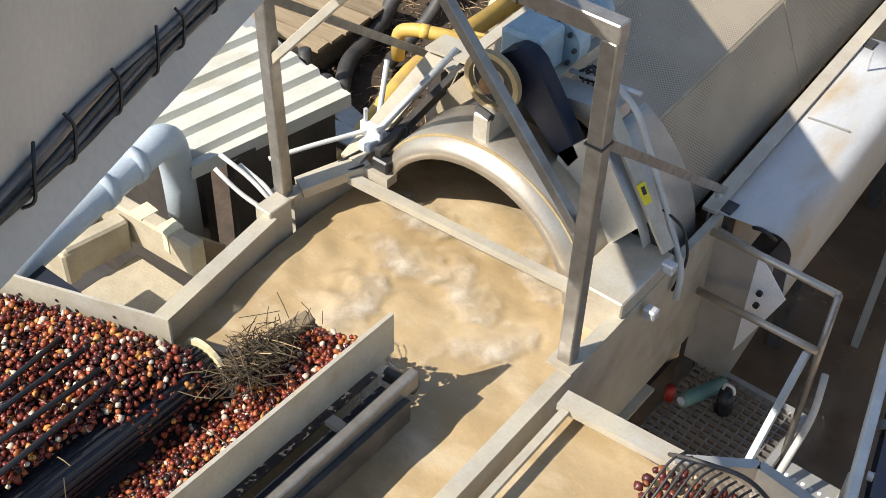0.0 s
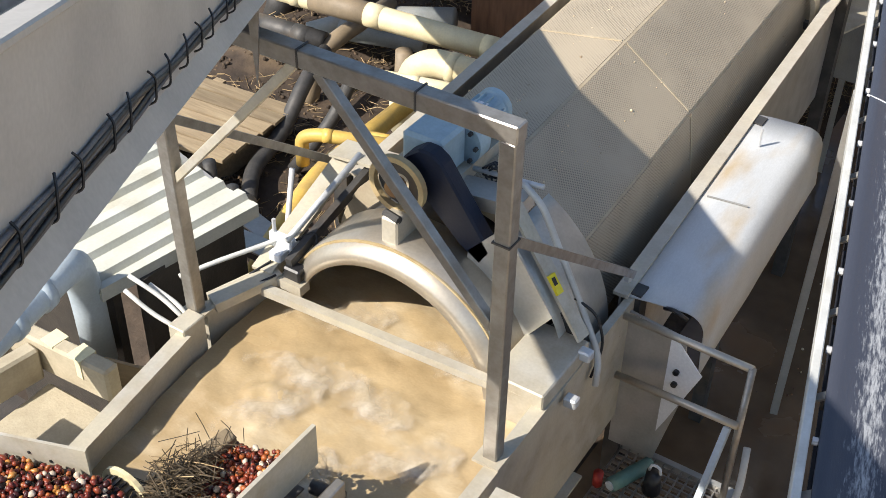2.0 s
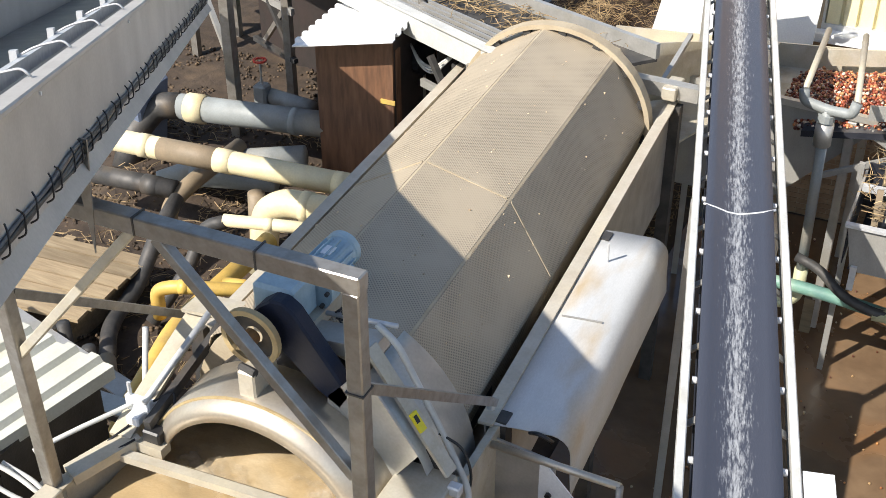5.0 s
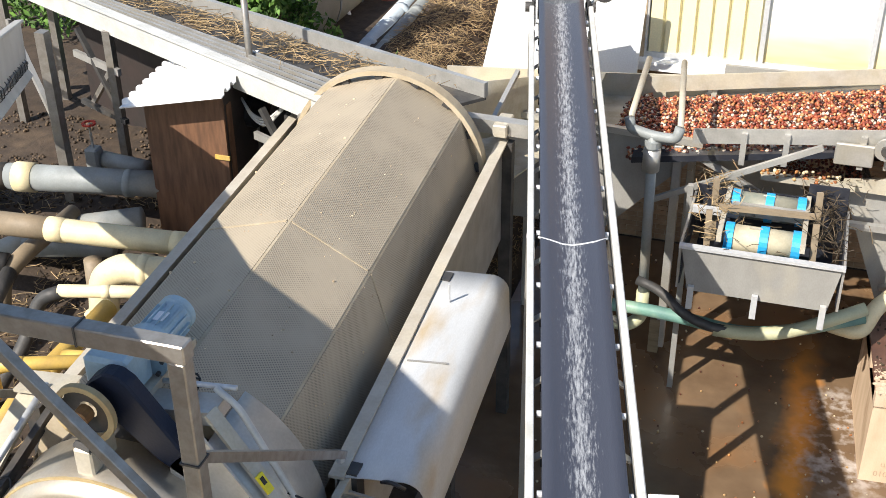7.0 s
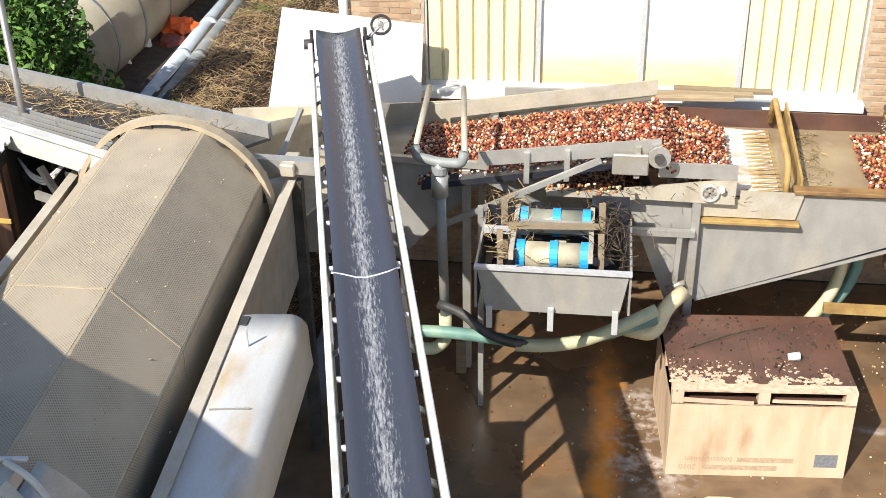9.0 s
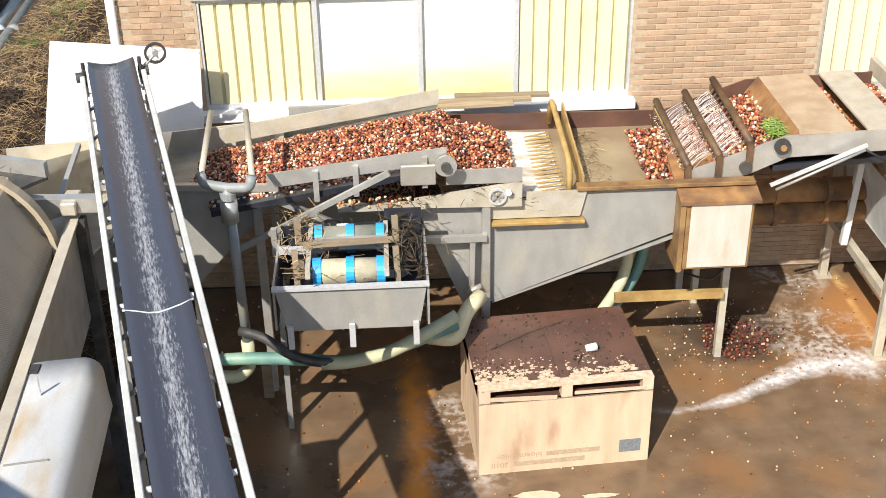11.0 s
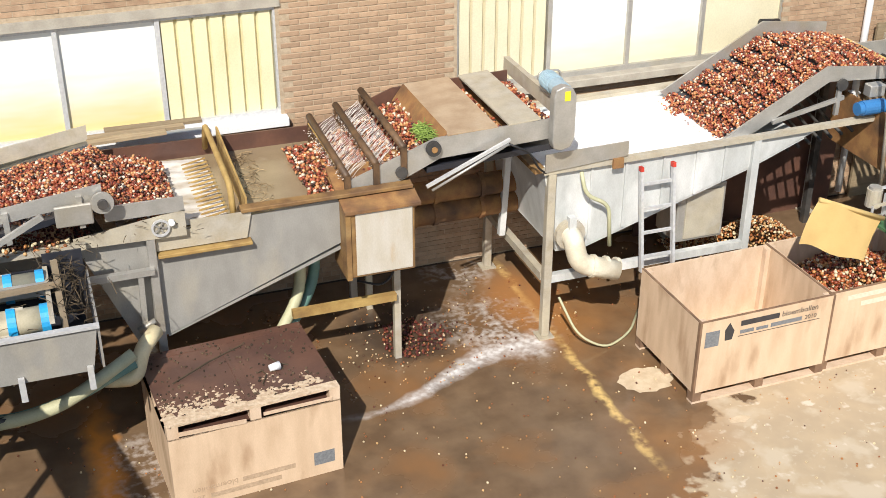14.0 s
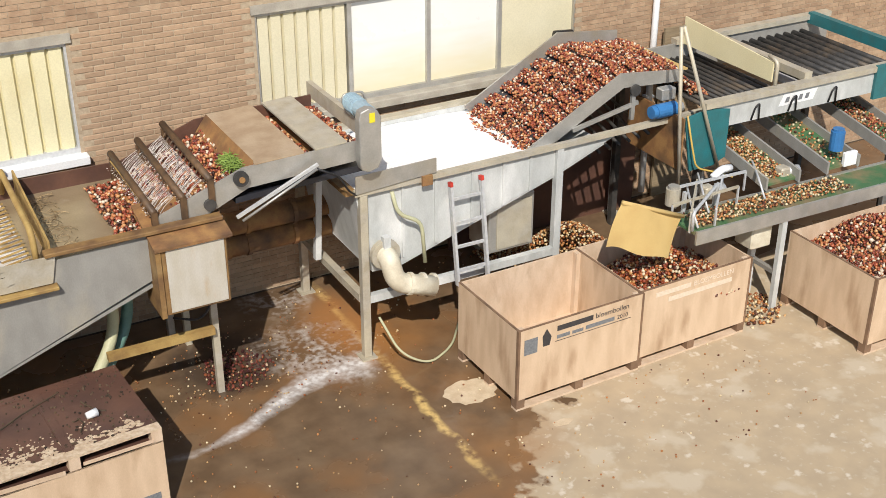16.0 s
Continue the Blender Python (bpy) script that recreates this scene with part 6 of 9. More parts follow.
def drum_frame():
    f = thing("drum_trough", "grey steel trough and frame that holds the drum", "trough")
    for nm, a, b in (("side_wall", (-1.63, 4.9), (-1.845, 9.2)), ("side_wall", (-3.48, 5.0), (-3.68, 9.2))):
        w = part(nm, beam(B(), (a[0], a[1], 2.34), (b[0], b[1], 2.34), 0.012, 0.90), steel, f)
        part("top_flange", beam(B(), (a[0], a[1], 2.80), (b[0], b[1], 2.80), 0.085, 0.02), mud_light, w, "muddy flat flange")
    part("floor_plate", beam(B(), (-2.56, 4.9, 1.9), (-2.76, 9.2, 1.9), 1.8, 0.02), mud_steel, f)
    part("end_beam", beam(B(), (-3.85, 9.22, 2.92), (-1.62, 9.12, 2.92), 0.10, 0.12), steel, f)
    for x in (-3.6, -1.85):
        part("bearing_block", bx(x - 0.06, x + 0.06, 9.02, 9.28, 2.86, 2.97), muddy_steel, f, bevel=0.01)
    for x, y in ((-1.58, 5.0), (-1.80, 9.1), (-3.55, 5.0), (-3.72, 9.1), (-1.68, 7.0)):
        part("leg", bx(x - 0.05, x + 0.05, y - 0.05, y + 0.05, 0.012, 2.8), dark_steel, f)
    part("near_wall", plate(B(), [(-3.47, 1.9), (-1.62, 1.9), (-1.62, 2.2), (-3.47, 2.2)], "y", 4.9, 4.92), steel, f)
    part("bolt", disc(B(), (-1.63, 4.98, 2.87), "z", 0.025, 0.04, 6), galv, f)
    cb = thing("cable_bundle", "white cables slung from the frame to the shed", "cable")
    for k in range(3):
        part("cable", tube(B(), rounded([(-3.72, 9.1, 2.92), (-3.95, 9.05, 2.72 - 0.03 * k), (-4.1, 9.1, 2.74 - 0.02 * k), (-4.24, 9.2, 2.84)], 0.12), 0.012, 6), hose_grey, cb, smooth=True)


drum_frame()


def hood():
    h = thing("belt_hood", "white sheet-metal hood with a mud-stained rounded edge", "hood")
    prof = [(-0.02, 2.79), (0.10, 2.785), (0.25, 2.77)]
    for k in range(1, 7):
        a = radians(15 * k)
        prof.append((0.27 + 0.14 * math.sin(a), 2.63 + 0.14 * math.cos(a)))
    prof += [(0.415, 2.46), (0.425, 2.34)]
    y0, y1 = 4.93, 7.08

    def cut(n0, n1, mat, name, lab):
        bm = B()
        v = []
        for s in (0, 1):
            for t in (0.0, -0.008):
                row = []
                for k in range(9):
                    y = n0 + (n1 - n0) * k / 8
                    wob = 0.010 * noise.noise(Vector((y * 2, s, 0)))
                    row.append([(-1.585 - 0.045 * (y - 4.93) + p + (wob if p > 0.3 else 0), y + p * 0.25, z + t + (wob if p > 0.2 else 0)) for p, z in prof])
                v.append(row)
        sheet(bm, 8, len(prof) - 1, lambda u, w: v[0][round(u * 8)][round(w * (len(prof) - 1))])
        ob = part(name, bm, mat, h, lab, smooth=True)
        so = ob.modifiers.new("thickness", "SOLIDIFY")
        so.thickness = 0.006
        return ob
    cut(y0, y1, hood_mat, "cover", "")
    part("seam", beam(B(), (-1.61, 6.02, 2.795), (-1.37, 6.08, 2.778), 0.012, 0.006), grey_paint, h)
    part("rod", tube(B(), [(-1.56, 6.72, 2.75), (-1.555, 6.71, 2.93)], 0.008, 6), galv, h)
    part("slot_pin", beam(B(), (-1.49, 5.08, 2.76), (-1.495, 5.22, 2.76), 0.012, 0.014), dark_steel, h)
    part("edge_roll", tube(B(), rounded([(-1.40, 4.98, 2.76), (-1.33, 4.95, 2.80), (-1.26, 4.97, 2.75)], 0.04), 0.012, 6), black, h, smooth=True)
    part("end_panel", plate(B(), [(-1.58, 2.72), (-1.22, 2.68), (-1.20, 2.2), (-1.30, 1.7), (-1.58, 1.7)], "y", 4.90, 4.915), steel, h, "grey end panel")
    part("flap", plate(B(), [(-1.30, 2.70), (-1.10, 2.48), (-1.26, 2.05), (-1.30, 1.95)], "y", 4.885, 4.895), white_paint, h, "folded white flap")
    for z in (2.36, 2.45):
        part("knob", disc(B(), (-1.24, 4.875, z), "y", 0.018, 0.02, 8), black, h)


hood_mat = material("stained_white_hood", (0.53, 0.54, 0.54), 0.55, 0.05, (0.47, 0.48, 0.48), 3, (0.41, 0.32, 0.20), 1.6, 0.36, 0.06, 60, (2.2, 0.7, 1))
hood()


def drum_head():
    h = thing("drum_inlet", "stainless inlet ring and shrouds before the drum", "drum inlet")
    c, n = (-2.52, 2.56), 56
    bm = B()
    prof = [(3.98, 0.60), (3.99, 0.665), (4.07, 0.715), (4.36, 0.72), (4.36, 0.71), (4.07, 0.70), (4.01, 0.655), (4.0, 0.60)]
    rings = [[bm.verts.new((c[0] + r * math.cos(6.28318 * i / n), y, c[1] + r * math.sin(6.28318 * i / n))) for i in range(n)] for y, r in prof]
    for a, b in zip(rings, rings[1:] + rings[:1]):
        for i in range(n):
            bm.faces.new((a[i], a[(i + 1) % n], b[(i + 1) % n], b[i]))
    part("inlet_ring", bm, bright_steel, h, "polished steel ring", smooth=True)
    # dark half-tube and end sheet, added to stand for the shade inside the drum
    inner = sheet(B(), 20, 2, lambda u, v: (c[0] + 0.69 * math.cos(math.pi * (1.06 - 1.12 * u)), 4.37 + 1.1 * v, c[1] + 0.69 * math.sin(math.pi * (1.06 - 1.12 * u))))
    part("throat", inner, dark_steel, h, "dark half-tube put in for the shade inside the drum", smooth=True)
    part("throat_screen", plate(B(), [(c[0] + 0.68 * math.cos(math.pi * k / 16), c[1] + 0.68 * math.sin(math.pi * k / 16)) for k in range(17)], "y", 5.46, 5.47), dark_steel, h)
    rng = random.Random(12)
    bm = B()
    for k in range(90):
        a, y, r = rng.uniform(0.15, 2.99), rng.uniform(4.45, 5.4), rng.uniform(0.55, 0.68)
        x, z = c[0] + r * math.cos(a), c[1] + r * math.sin(a)
        tube(bm, [(x, y, z), (x + rng.uniform(-0.01, 0.01), y + 0.01, z - 0.012)], [0.006, 0.003], 5)
    part("wet_drop", bm, spray_mat, h, "pale drops of water", smooth=True)["kind"] = "stuff"
    part("ring_seam", disc(B(), (c[0], 4.05, c[1]), "y", 0.712, 0.012, 56, 0.70), pulley_tan, h)
    bm = B()
    cx, cz, R = -2.50, 2.60, 0.85
    g = lambda u, v: (cx + R * math.sin(radians(30 + 62 * u)), 4.33 + 0.5 * v, cz + R * math.cos(radians(30 + 62 * u)))
    sheet(bm, 12, 2, g)
    ob = part("shroud", bm, steel, h, "curved grey shroud", smooth=True)
    ob.modifiers.new("thickness", "SOLIDIFY").thickness = 0.006
    part("face_panel", plate(B(), [(-2.24, 2.98), (-1.90, 2.80), (-1.72, 3.05), (-2.02, 3.48), (-2.22, 3.26)], "y", 4.27, 4.285), steel, h, "flat grey guard panel")
    st = part("strap", beam(B(), (-2.05, 4.42, 3.52), (-1.58, 4.36, 2.92), 0.085, 0.02), muddy_steel, h, "broad grey strap")
    part("warning_label", beam(B(), (-1.80, 4.37, 3.225), (-1.735, 4.36, 3.14), 0.045, 0.024), label_yellow, st, "yellow warning label")
    part("warning_mark", beam(B(), (-1.79, 4.365, 3.213), (-1.765, 4.36, 3.18), 0.024, 0.027), black, st)
    part("conduit", tube(B(), rounded([(-2.08, 4.55, 3.56), (-1.95, 4.52, 3.5), (-1.66, 4.48, 3.0), (-1.52, 4.45, 2.75), (-1.50, 4.4, 2.6)], 0.1), 0.018, 8), hose_grey, h, "grey conduit", smooth=True)
    part("cable", tube(B(), rounded([(-1.70, 4.47, 3.05), (-1.58, 4.5, 2.98), (-1.52, 4.5, 2.8), (-1.54, 4.42, 2.62)], 0.08), 0.008, 6), cable_black, h, smooth=True)
    part("top_bar", beam(B(), (-2.60, 4.5, 3.40), (-2.03, 4.5, 3.47), 0.16, 0.08), steel, h)
    part("top_rod", tube(B(), [(-2.4, 4.6, 3.5), (-1.98, 4.58, 3.56)], 0.014, 8), galv, h, smooth=True)
    part("block", bx(-1.86, -1.56, 3.92, 4.40, 2.60, 2.88), muddy_steel, h, "splashed white steel block", bevel=0.008)
    part("block_flap", plate(B(), [(-1.80, 2.84), (-1.56, 2.80), (-1.60, 2.92), (-1.74, 2.98)], "y", 4.40, 4.41), dark_steel, h)
    for p in ((-1.54, 4.32, 2.86), (-1.50, 4.12, 2.72)):
        part("clamp", bx(p[0] - 0.035, p[0] + 0.035, p[1] - 0.03, p[1] + 0.03, p[2] - 0.03, p[2] + 0.03), galv, h, bevel=0.008)
    # left arms
    part("arm", beam(B(), (-3.40, 3.62, 2.80), (-3.24, 3.98, 2.84), 0.12, 0.06), muddy_steel, h)
    part("arm", beam(B(), (-3.30, 3.92, 2.86), (-3.36, 4.82, 3.12), 0.13, 0.025), muddy_steel, h, "flat grey arm")
    part("arm", beam(B(), (-3.14, 3.96, 2.96), (-3.18, 4.86, 3.12), 0.04, 0.06), dark_steel, h)
    part("arm_cap", beam(B(), (-3.42, 4.78, 3.14), (-3.02, 4.78, 3.18), 0.18, 0.02), muddy_steel, h)
    part("rod", tube(B(), [(-3.22, 4.05, 3.02), (-3.24, 4.75, 3.18)], 0.02, 8), galv, h, smooth=True)
    part("clamp", bx(-3.36, -3.2, 4.06, 4.10, 2.92, 3.02), white_paint, h, bevel=0.008)
    part("clamp", bx(-3.30, -3.22, 3.98, 4.16, 2.9, 2.96), white_paint, h, bevel=0.008)
    part("bolt", tube(B(), [(-3.33, 4.08, 3.02), (-3.33, 4.08, 3.10)], 0.012, 6), galv, h)
    s = part("sensor", bx(-3.17, -3.06, 3.94, 4.02, 2.86, 2.94), black, h, "small black sensor", bevel=0.01)
    part("sensor_foot", bx(-3.2, -3.04, 3.92, 4.0, 2.80, 2.86), muddy_steel, s)
    for k, pts in enumerate(([(-3.28, 3.98, 2.9), (-3.36, 3.85, 2.84), (-3.30, 3.8, 2.83), (-3.2, 3.92, 2.88)], [(-3.2, 4.1, 3.0), (-3.12, 4.2, 3.04), (-3.08, 4.1, 2.95), (-3.12, 4.0, 2.9)])):
        part("cable", tube(B(), rounded(pts, 0.06), 0.007, 6), cable_black, h, smooth=True)
    part("pivot_bracket", bx(-2.62, -2.52, 4.08, 4.3, 3.24, 3.42), muddy_steel, h, bevel=0.01)
    part("pivot_pin", tube(B(), [(-2.62, 4.12, 3.42), (-2.52, 4.10, 3.42)], 0.022, 8), dark_steel, h)
    # drive
    d = thing("drum_drive", "blue-grey gear motor with a cream pulley and dark guard", "gear motor")
    pu = part("pulley", disc(B(), (-2.59, 4.19, 3.56), "y", 0.165, 0.035, 32, 0.135), pulley_tan, d, "cream-brown pulley rim")
    part("pulley_web", disc(B(), (-2.59, 4.22, 3.56), "y", 0.135, 0.008, 24, 0.05), dark_steel, pu)
    part("pulley_hub", disc(B(), (-2.59, 4.17, 3.56), "y", 0.045, 0.07, 12), rust, pu)
    part("belt_guard", plate(B(), [(-2.65, 3.62), (-2.60, 3.69), (-2.52, 3.75), (-2.45, 3.75), (-2.39, 3.71), (-2.09, 3.29), (-2.15, 3.19), (-2.28, 3.27)], "y", 4.27, 4.37), blue_pulley, d, "dark blue belt guard", bevel=0.012)
    part("gearbox", bx(-2.70, -2.46, 4.38, 4.62, 3.50, 3.74), motor_blue, d, bevel=0.02)
    fl = part("flange", disc(B(), (-2.52, 4.68, 3.60), "y", 0.14, 0.10, 24), motor_blue, d)
    for k in range(8):
        a = k * math.pi / 4
        part("flange_bolt", disc(B(), (-2.52 + 0.115 * math.cos(a), 4.62, 3.60 + 0.115 * math.sin(a)), "y", 0.013, 0.02, 6), dark_steel, fl)
    m = part("motor_body", disc(B(), (-2.54, 4.86, 3.60), "y", 0.095, 0.28, 24), motor_blue, d, "ribbed blue-grey motor")
    for k in range(14):
        a = k * 2 * math.pi / 14
        part("fin", beam(B(), (-2.54 + 0.1 * math.cos(a), 4.76, 3.60 + 0.1 * math.sin(a)), (-2.54 + 0.1 * math.cos(a), 4.97, 3.60 + 0.1 * math.sin(a)), 0.008, 0.022, (math.cos(a), 0, math.sin(a))), motor_blue, m)
    part("fan_cover", disc(B(), (-2.545, 5.03, 3.60), "y", 0.105, 0.06, 24), motor_blue, m, bevel=0.01)
    part("rating_plate", bx(-2.58, -2.50, 4.82, 4.9, 3.694, 3.698), white_paint, m)
    part("mount", bx(-2.72, -2.42, 4.40, 4.98, 3.42, 3.50), muddy_steel, d)
    for k in range(5):
        a = k * 1.3
        part("cable_coil", tube(B(), [(-2.30 + 0.05 * math.cos(a + q) + 0.01 * k, 4.62 + 0.03 * math.sin(2 * q + k), 3.50 + 0.05 * math.sin(a + q)) for q in [i * 0.52 for i in range(13)]], 0.006, 5), cable_black, d, smooth=True)


bright_steel = material("polished_steel", (0.55, 0.50, 0.42), 0.40, 0.7, (0.47, 0.41, 0.33), 6, (0.44, 0.36, 0.26), 2.5, 0.3, 0.04, 60, (1, 1, 1))
drum_head()


def basin():
    b = thing("inlet_basin", "muddy steel inlet basin with raised walls", "basin")
    part("right_wall", beam(B(), (-1.525, 0.6, 2.35), (-1.585, 4.95, 2.35), 0.045, 0.86), muddy_steel, b)
    part("right_rim", beam(B(), (-1.52, 0.6, 2.785), (-1.58, 3.92, 2.785), 0.075, 0.02), muddy_steel, b, "splashed flat rim")
    part("left_wall", beam(B(), (-3.05, 1.2, 2.35), (-3.36, 3.36, 2.35), 0.05, 0.86), muddy_steel, b)
    part("left_rim", beam(B(), (-3.05, 1.2, 2.785), (-3.36, 3.36, 2.785), 0.085, 0.02), muddy_steel, b, "splashed flat rim")
    part("corner_box", bx(-3.45, -3.34, 3.34, 3.50, 2.5, 2.83), muddy_steel, b, bevel=0.006)
    part("left_wall", beam(B(), (-3.42, 3.58, 2.4), (-3.30, 4.34, 2.4), 0.04, 0.8), muddy_steel, b)
    part("far_wall", plate(B(), [(-3.3, 2.0), (-1.6, 2.0), (-1.6, 2.5), (-3.3, 2.5)], "y", 4.38, 4.39), muddy_steel, b)
    part("stretcher", beam(B(), (-3.27, 3.86, 2.80), (-1.62, 3.95, 2.80), 0.055, 0.045), muddy_steel, b, "wooden-coloured cross bar")
    part("floor_plate", bx(-3.4, -1.5, 0.6, 4.38, 1.9, 1.92), muddy_steel, b)
    w = part("water", sheet(B(), 90, 150, lambda u, v: (-3.34 + 1.78 * u + (0.30 * (1 - v / 0.72) * (1 - u) if v < 0.72 else 0), 0.7 + 4.1 * v, water_z(-3.34 + 1.78 * u, 0.7 + 4.1 * v))), water_mat, None, smooth=True)
    tagged(w, "churning muddy brown water in the basin", "water", "", "structure")
    # side tank with its own water
    t = thing("overflow_tank", "open steel overflow tank of muddy water beside the basin", "tank")
    part("rim", beam(B(), (-1.49, 3.33, 2.78), (-0.90, 3.37, 2.78), 0.10, 0.04), muddy_steel, t)
    part("rim", beam(B(), (-0.92, 3.35, 2.78), (-0.62, 3.56, 2.78), 0.05, 0.06), steel, t)
    part("rim", beam(B(), (-0.62, 3.56, 2.78), (-0.10, 3.50, 2.78), 0.05, 0.06), steel, t)
    part("rim", beam(B(), (-1.42, 2.2, 2.78), (-1.44, 3.28, 2.78), 0.04, 0.03), muddy_steel, t)
    part("wall", beam(B(), (-1.49, 3.37, 2.4), (-0.90, 3.41, 2.4), 0.02, 0.74), steel, t)
    part("wall", plate(B(), [(-0.9, 3.40), (-0.62, 3.58), (-0.1, 3.52), (-0.1, 3.50), (-0.62, 3.56), (-0.9, 3.38)], "z", 2.0, 2.78), steel, t)
    part("water", sheet(B(), 30, 30, lambda u, v: (-1.46 + 1.3 * u, 2.0 + 1.36 * v, 2.69 + 0.006 * noise.noise(Vector((u * 6, v * 6, 4))))), water_mat, t, "still muddy water", smooth=True)
    bk = thing("wire_basket", "dark wire basket with brown bulbs at the tank's edge", "basket")
    for k in range(14):
        x = -0.92 + k * 0.035
        part("wire", tube(B(), rounded([(x, 3.02, 2.78), (x + 0.01, 3.28, 2.88), (x + 0.02, 3.42, 2.80)], 0.1), 0.006, 5), dark_steel, bk, smooth=True)
    part("hoop", tube(B(), rounded([(-0.95, 3.36, 2.80), (-0.85, 3.32, 2.9), (-0.6, 3.38, 2.92), (-0.45, 3.4, 2.8)], 0.1), 0.01, 6), dark_steel, bk, smooth=True)
    bulbs("basket_bulbs", heap(-0.95, -0.45, 2.9, 3.35, lambda x, y: 2.78 + 0.02 * noise.noise(Vector((x * 6, y * 6, 0))), 0.04, 1, 50), 0.022, bulb_dark, "dark wet bulbs in the wire basket")


def water_z(x, y):
    z = 2.615
    z += 0.022 * noise.noise(Vector((x * 3.1, y * 3.1, 0.3))) + 0.012 * noise.noise(Vector((x * 7, y * 7, 1.1))) + 0.004 * noise.noise(Vector((x * 17, y * 17, 2)))
    jet = math.exp(-((x + 2.75 + 0.12 * math.sin(y * 6)) ** 2) / 0.02) * math.exp(-((y - 3.45) ** 2) / 0.18)
    return z + jet * (0.02 + 0.025 * noise.noise(Vector((x * 11, y * 11, 5))))


basin()


def foam_patches():
    """Pale froth that drifts round on the basin: thin rigid rafts, torn at the rims."""
    out = []
    for k in range(7):
        f = thing("froth_raft", "pale beige froth drifting on the muddy water", "froth", (-2.6, 3.2, 2.64), "froth on the basin")
        half, wide = 0.36, 0.19

        def at(u, v, k=k, half=half, wide=wide):
            p, q = 2 * u - 1, 2 * v - 1
            x = p * half
            y = q * wide
            h = 0.006 * noise.noise(Vector((x * 9, y * 9, k))) + 0.004 * noise.noise(Vector((x * 26, y * 26, k + 4)))
            return (x, y, h)
        ob = part("froth", sheet(B(), 46, 18, at), froth_mat, f, smooth=True)
        ob["kind"] = "stuff"
        out.append(f)
    return out


def froth_material():
    """Thin pale froth, torn and see-through towards its rim."""
    m = material("froth", (0.60, 0.52, 0.40), 0.45, 0, (0.52, 0.43, 0.29), 9, (0.70, 0.64, 0.55), 5, 0.4, 0.2)
    nt, L, bs, N = tweak(m)
    tc, mp, ln, n, sub, r = N("ShaderNodeTexCoord"), N("ShaderNodeMapping"), N("ShaderNodeVectorMath"), N("ShaderNodeTexNoise"), N("ShaderNodeMath"), N("ShaderNodeMapRange")
    mp.inputs["Scale"].default_value = (3.0, 6.5, 0)
    L.new(tc.outputs["Object"], mp.inputs[0])
    ln.operation = "LENGTH"
    L.new(mp.outputs[0], ln.inputs[0])
    n.inputs["Scale"].default_value, n.inputs["Detail"].default_value = 7, 8
    L.new(tc.outputs["Object"], n.inputs["Vector"])
    sub.operation = "MULTIPLY_ADD"
    sub.inputs[1].default_value = 2.6
    L.new(n.outputs[0], sub.inputs[0])
    neg = N("ShaderNodeMath")
    neg.operation, neg.inputs[1].default_value = "MULTIPLY", -1.0
    L.new(ln.outputs["Value"], neg.inputs[0])
    L.new(neg.outputs[0], sub.inputs[2])
    for key, v in (("From Min", 0.45), ("From Max", 1.5), ("To Min", 0.0), ("To Max", 0.8)):
        r.inputs[key].default_value = v
    L.new(sub.outputs[0], r.inputs["Value"])
    L.new(r.outputs[0], bs.inputs["Alpha"])
    return m


froth_mat = froth_material()
FROTH = foam_patches()


def gantry():
    g = thing("gantry", "square-tube steel gantry over the basin", "gantry")
    W = 0.075
    part("post", beam(B(), (-1.605, 3.535, 2.78), (-1.605, 3.535, 4.55), W, W, (0, 1, 0)), tube_steel, g, bevel=0.006)
    part("post", beam(B(), (-3.43, 3.535, 2.78), (-3.49, 3.535, 4.53), W, W, (0, 1, 0)), tube_steel, g, bevel=0.006)
    part("top_beam", beam(B(), (-1.562, 3.535, 4.59), (-3.6, 3.535, 4.58), W + 0.002, W + 0.01), tube_steel, g, bevel=0.006)
    part("brace", beam(B(), (-2.52, 3.535, 4.54), (-1.64, 3.535, 3.58), 0.05, 0.05), tube_steel, g, bevel=0.004)
    part("brace", beam(B(), (-2.64, 3.535, 4.54), (-3.44, 3.535, 3.64), 0.045, 0.045), muddy_steel, g, bevel=0.004)
    part("back_stay", beam(B(), (-1.605, 3.58, 4.04), (-1.61, 4.97, 2.91), 0.045, 0.045), tube_steel, g)
    part("back_stay", beam(B(), (-3.47, 3.58, 3.95), (-3.52, 4.95, 2.90), 0.045, 0.045), tube_steel, g)
    for x in (-2.02, -2.6):
        part("weld_band", bx(x - 0.004, x + 0.004, 3.492, 3.578, 4.545, 4.634), dark_steel, g)
    part("weld_band", bx(-1.648, -1.562, 3.49, 3.58, 4.06, 4.068), dark_steel, g)
    part("hanger", plate(B(), [(-2.86, 4.95), (-2.76, 4.95), (-2.80, 4.55), (-2.82, 4.40)], "y", 3.49, 3.497), tube_steel, g, "pointed steel hanger")
    for x in (-1.605, -3.43):
        part("foot_plate", bx(x - 0.07, x + 0.07, 3.46, 3.61, 2.79, 2.805), muddy_steel, g)


gantry()


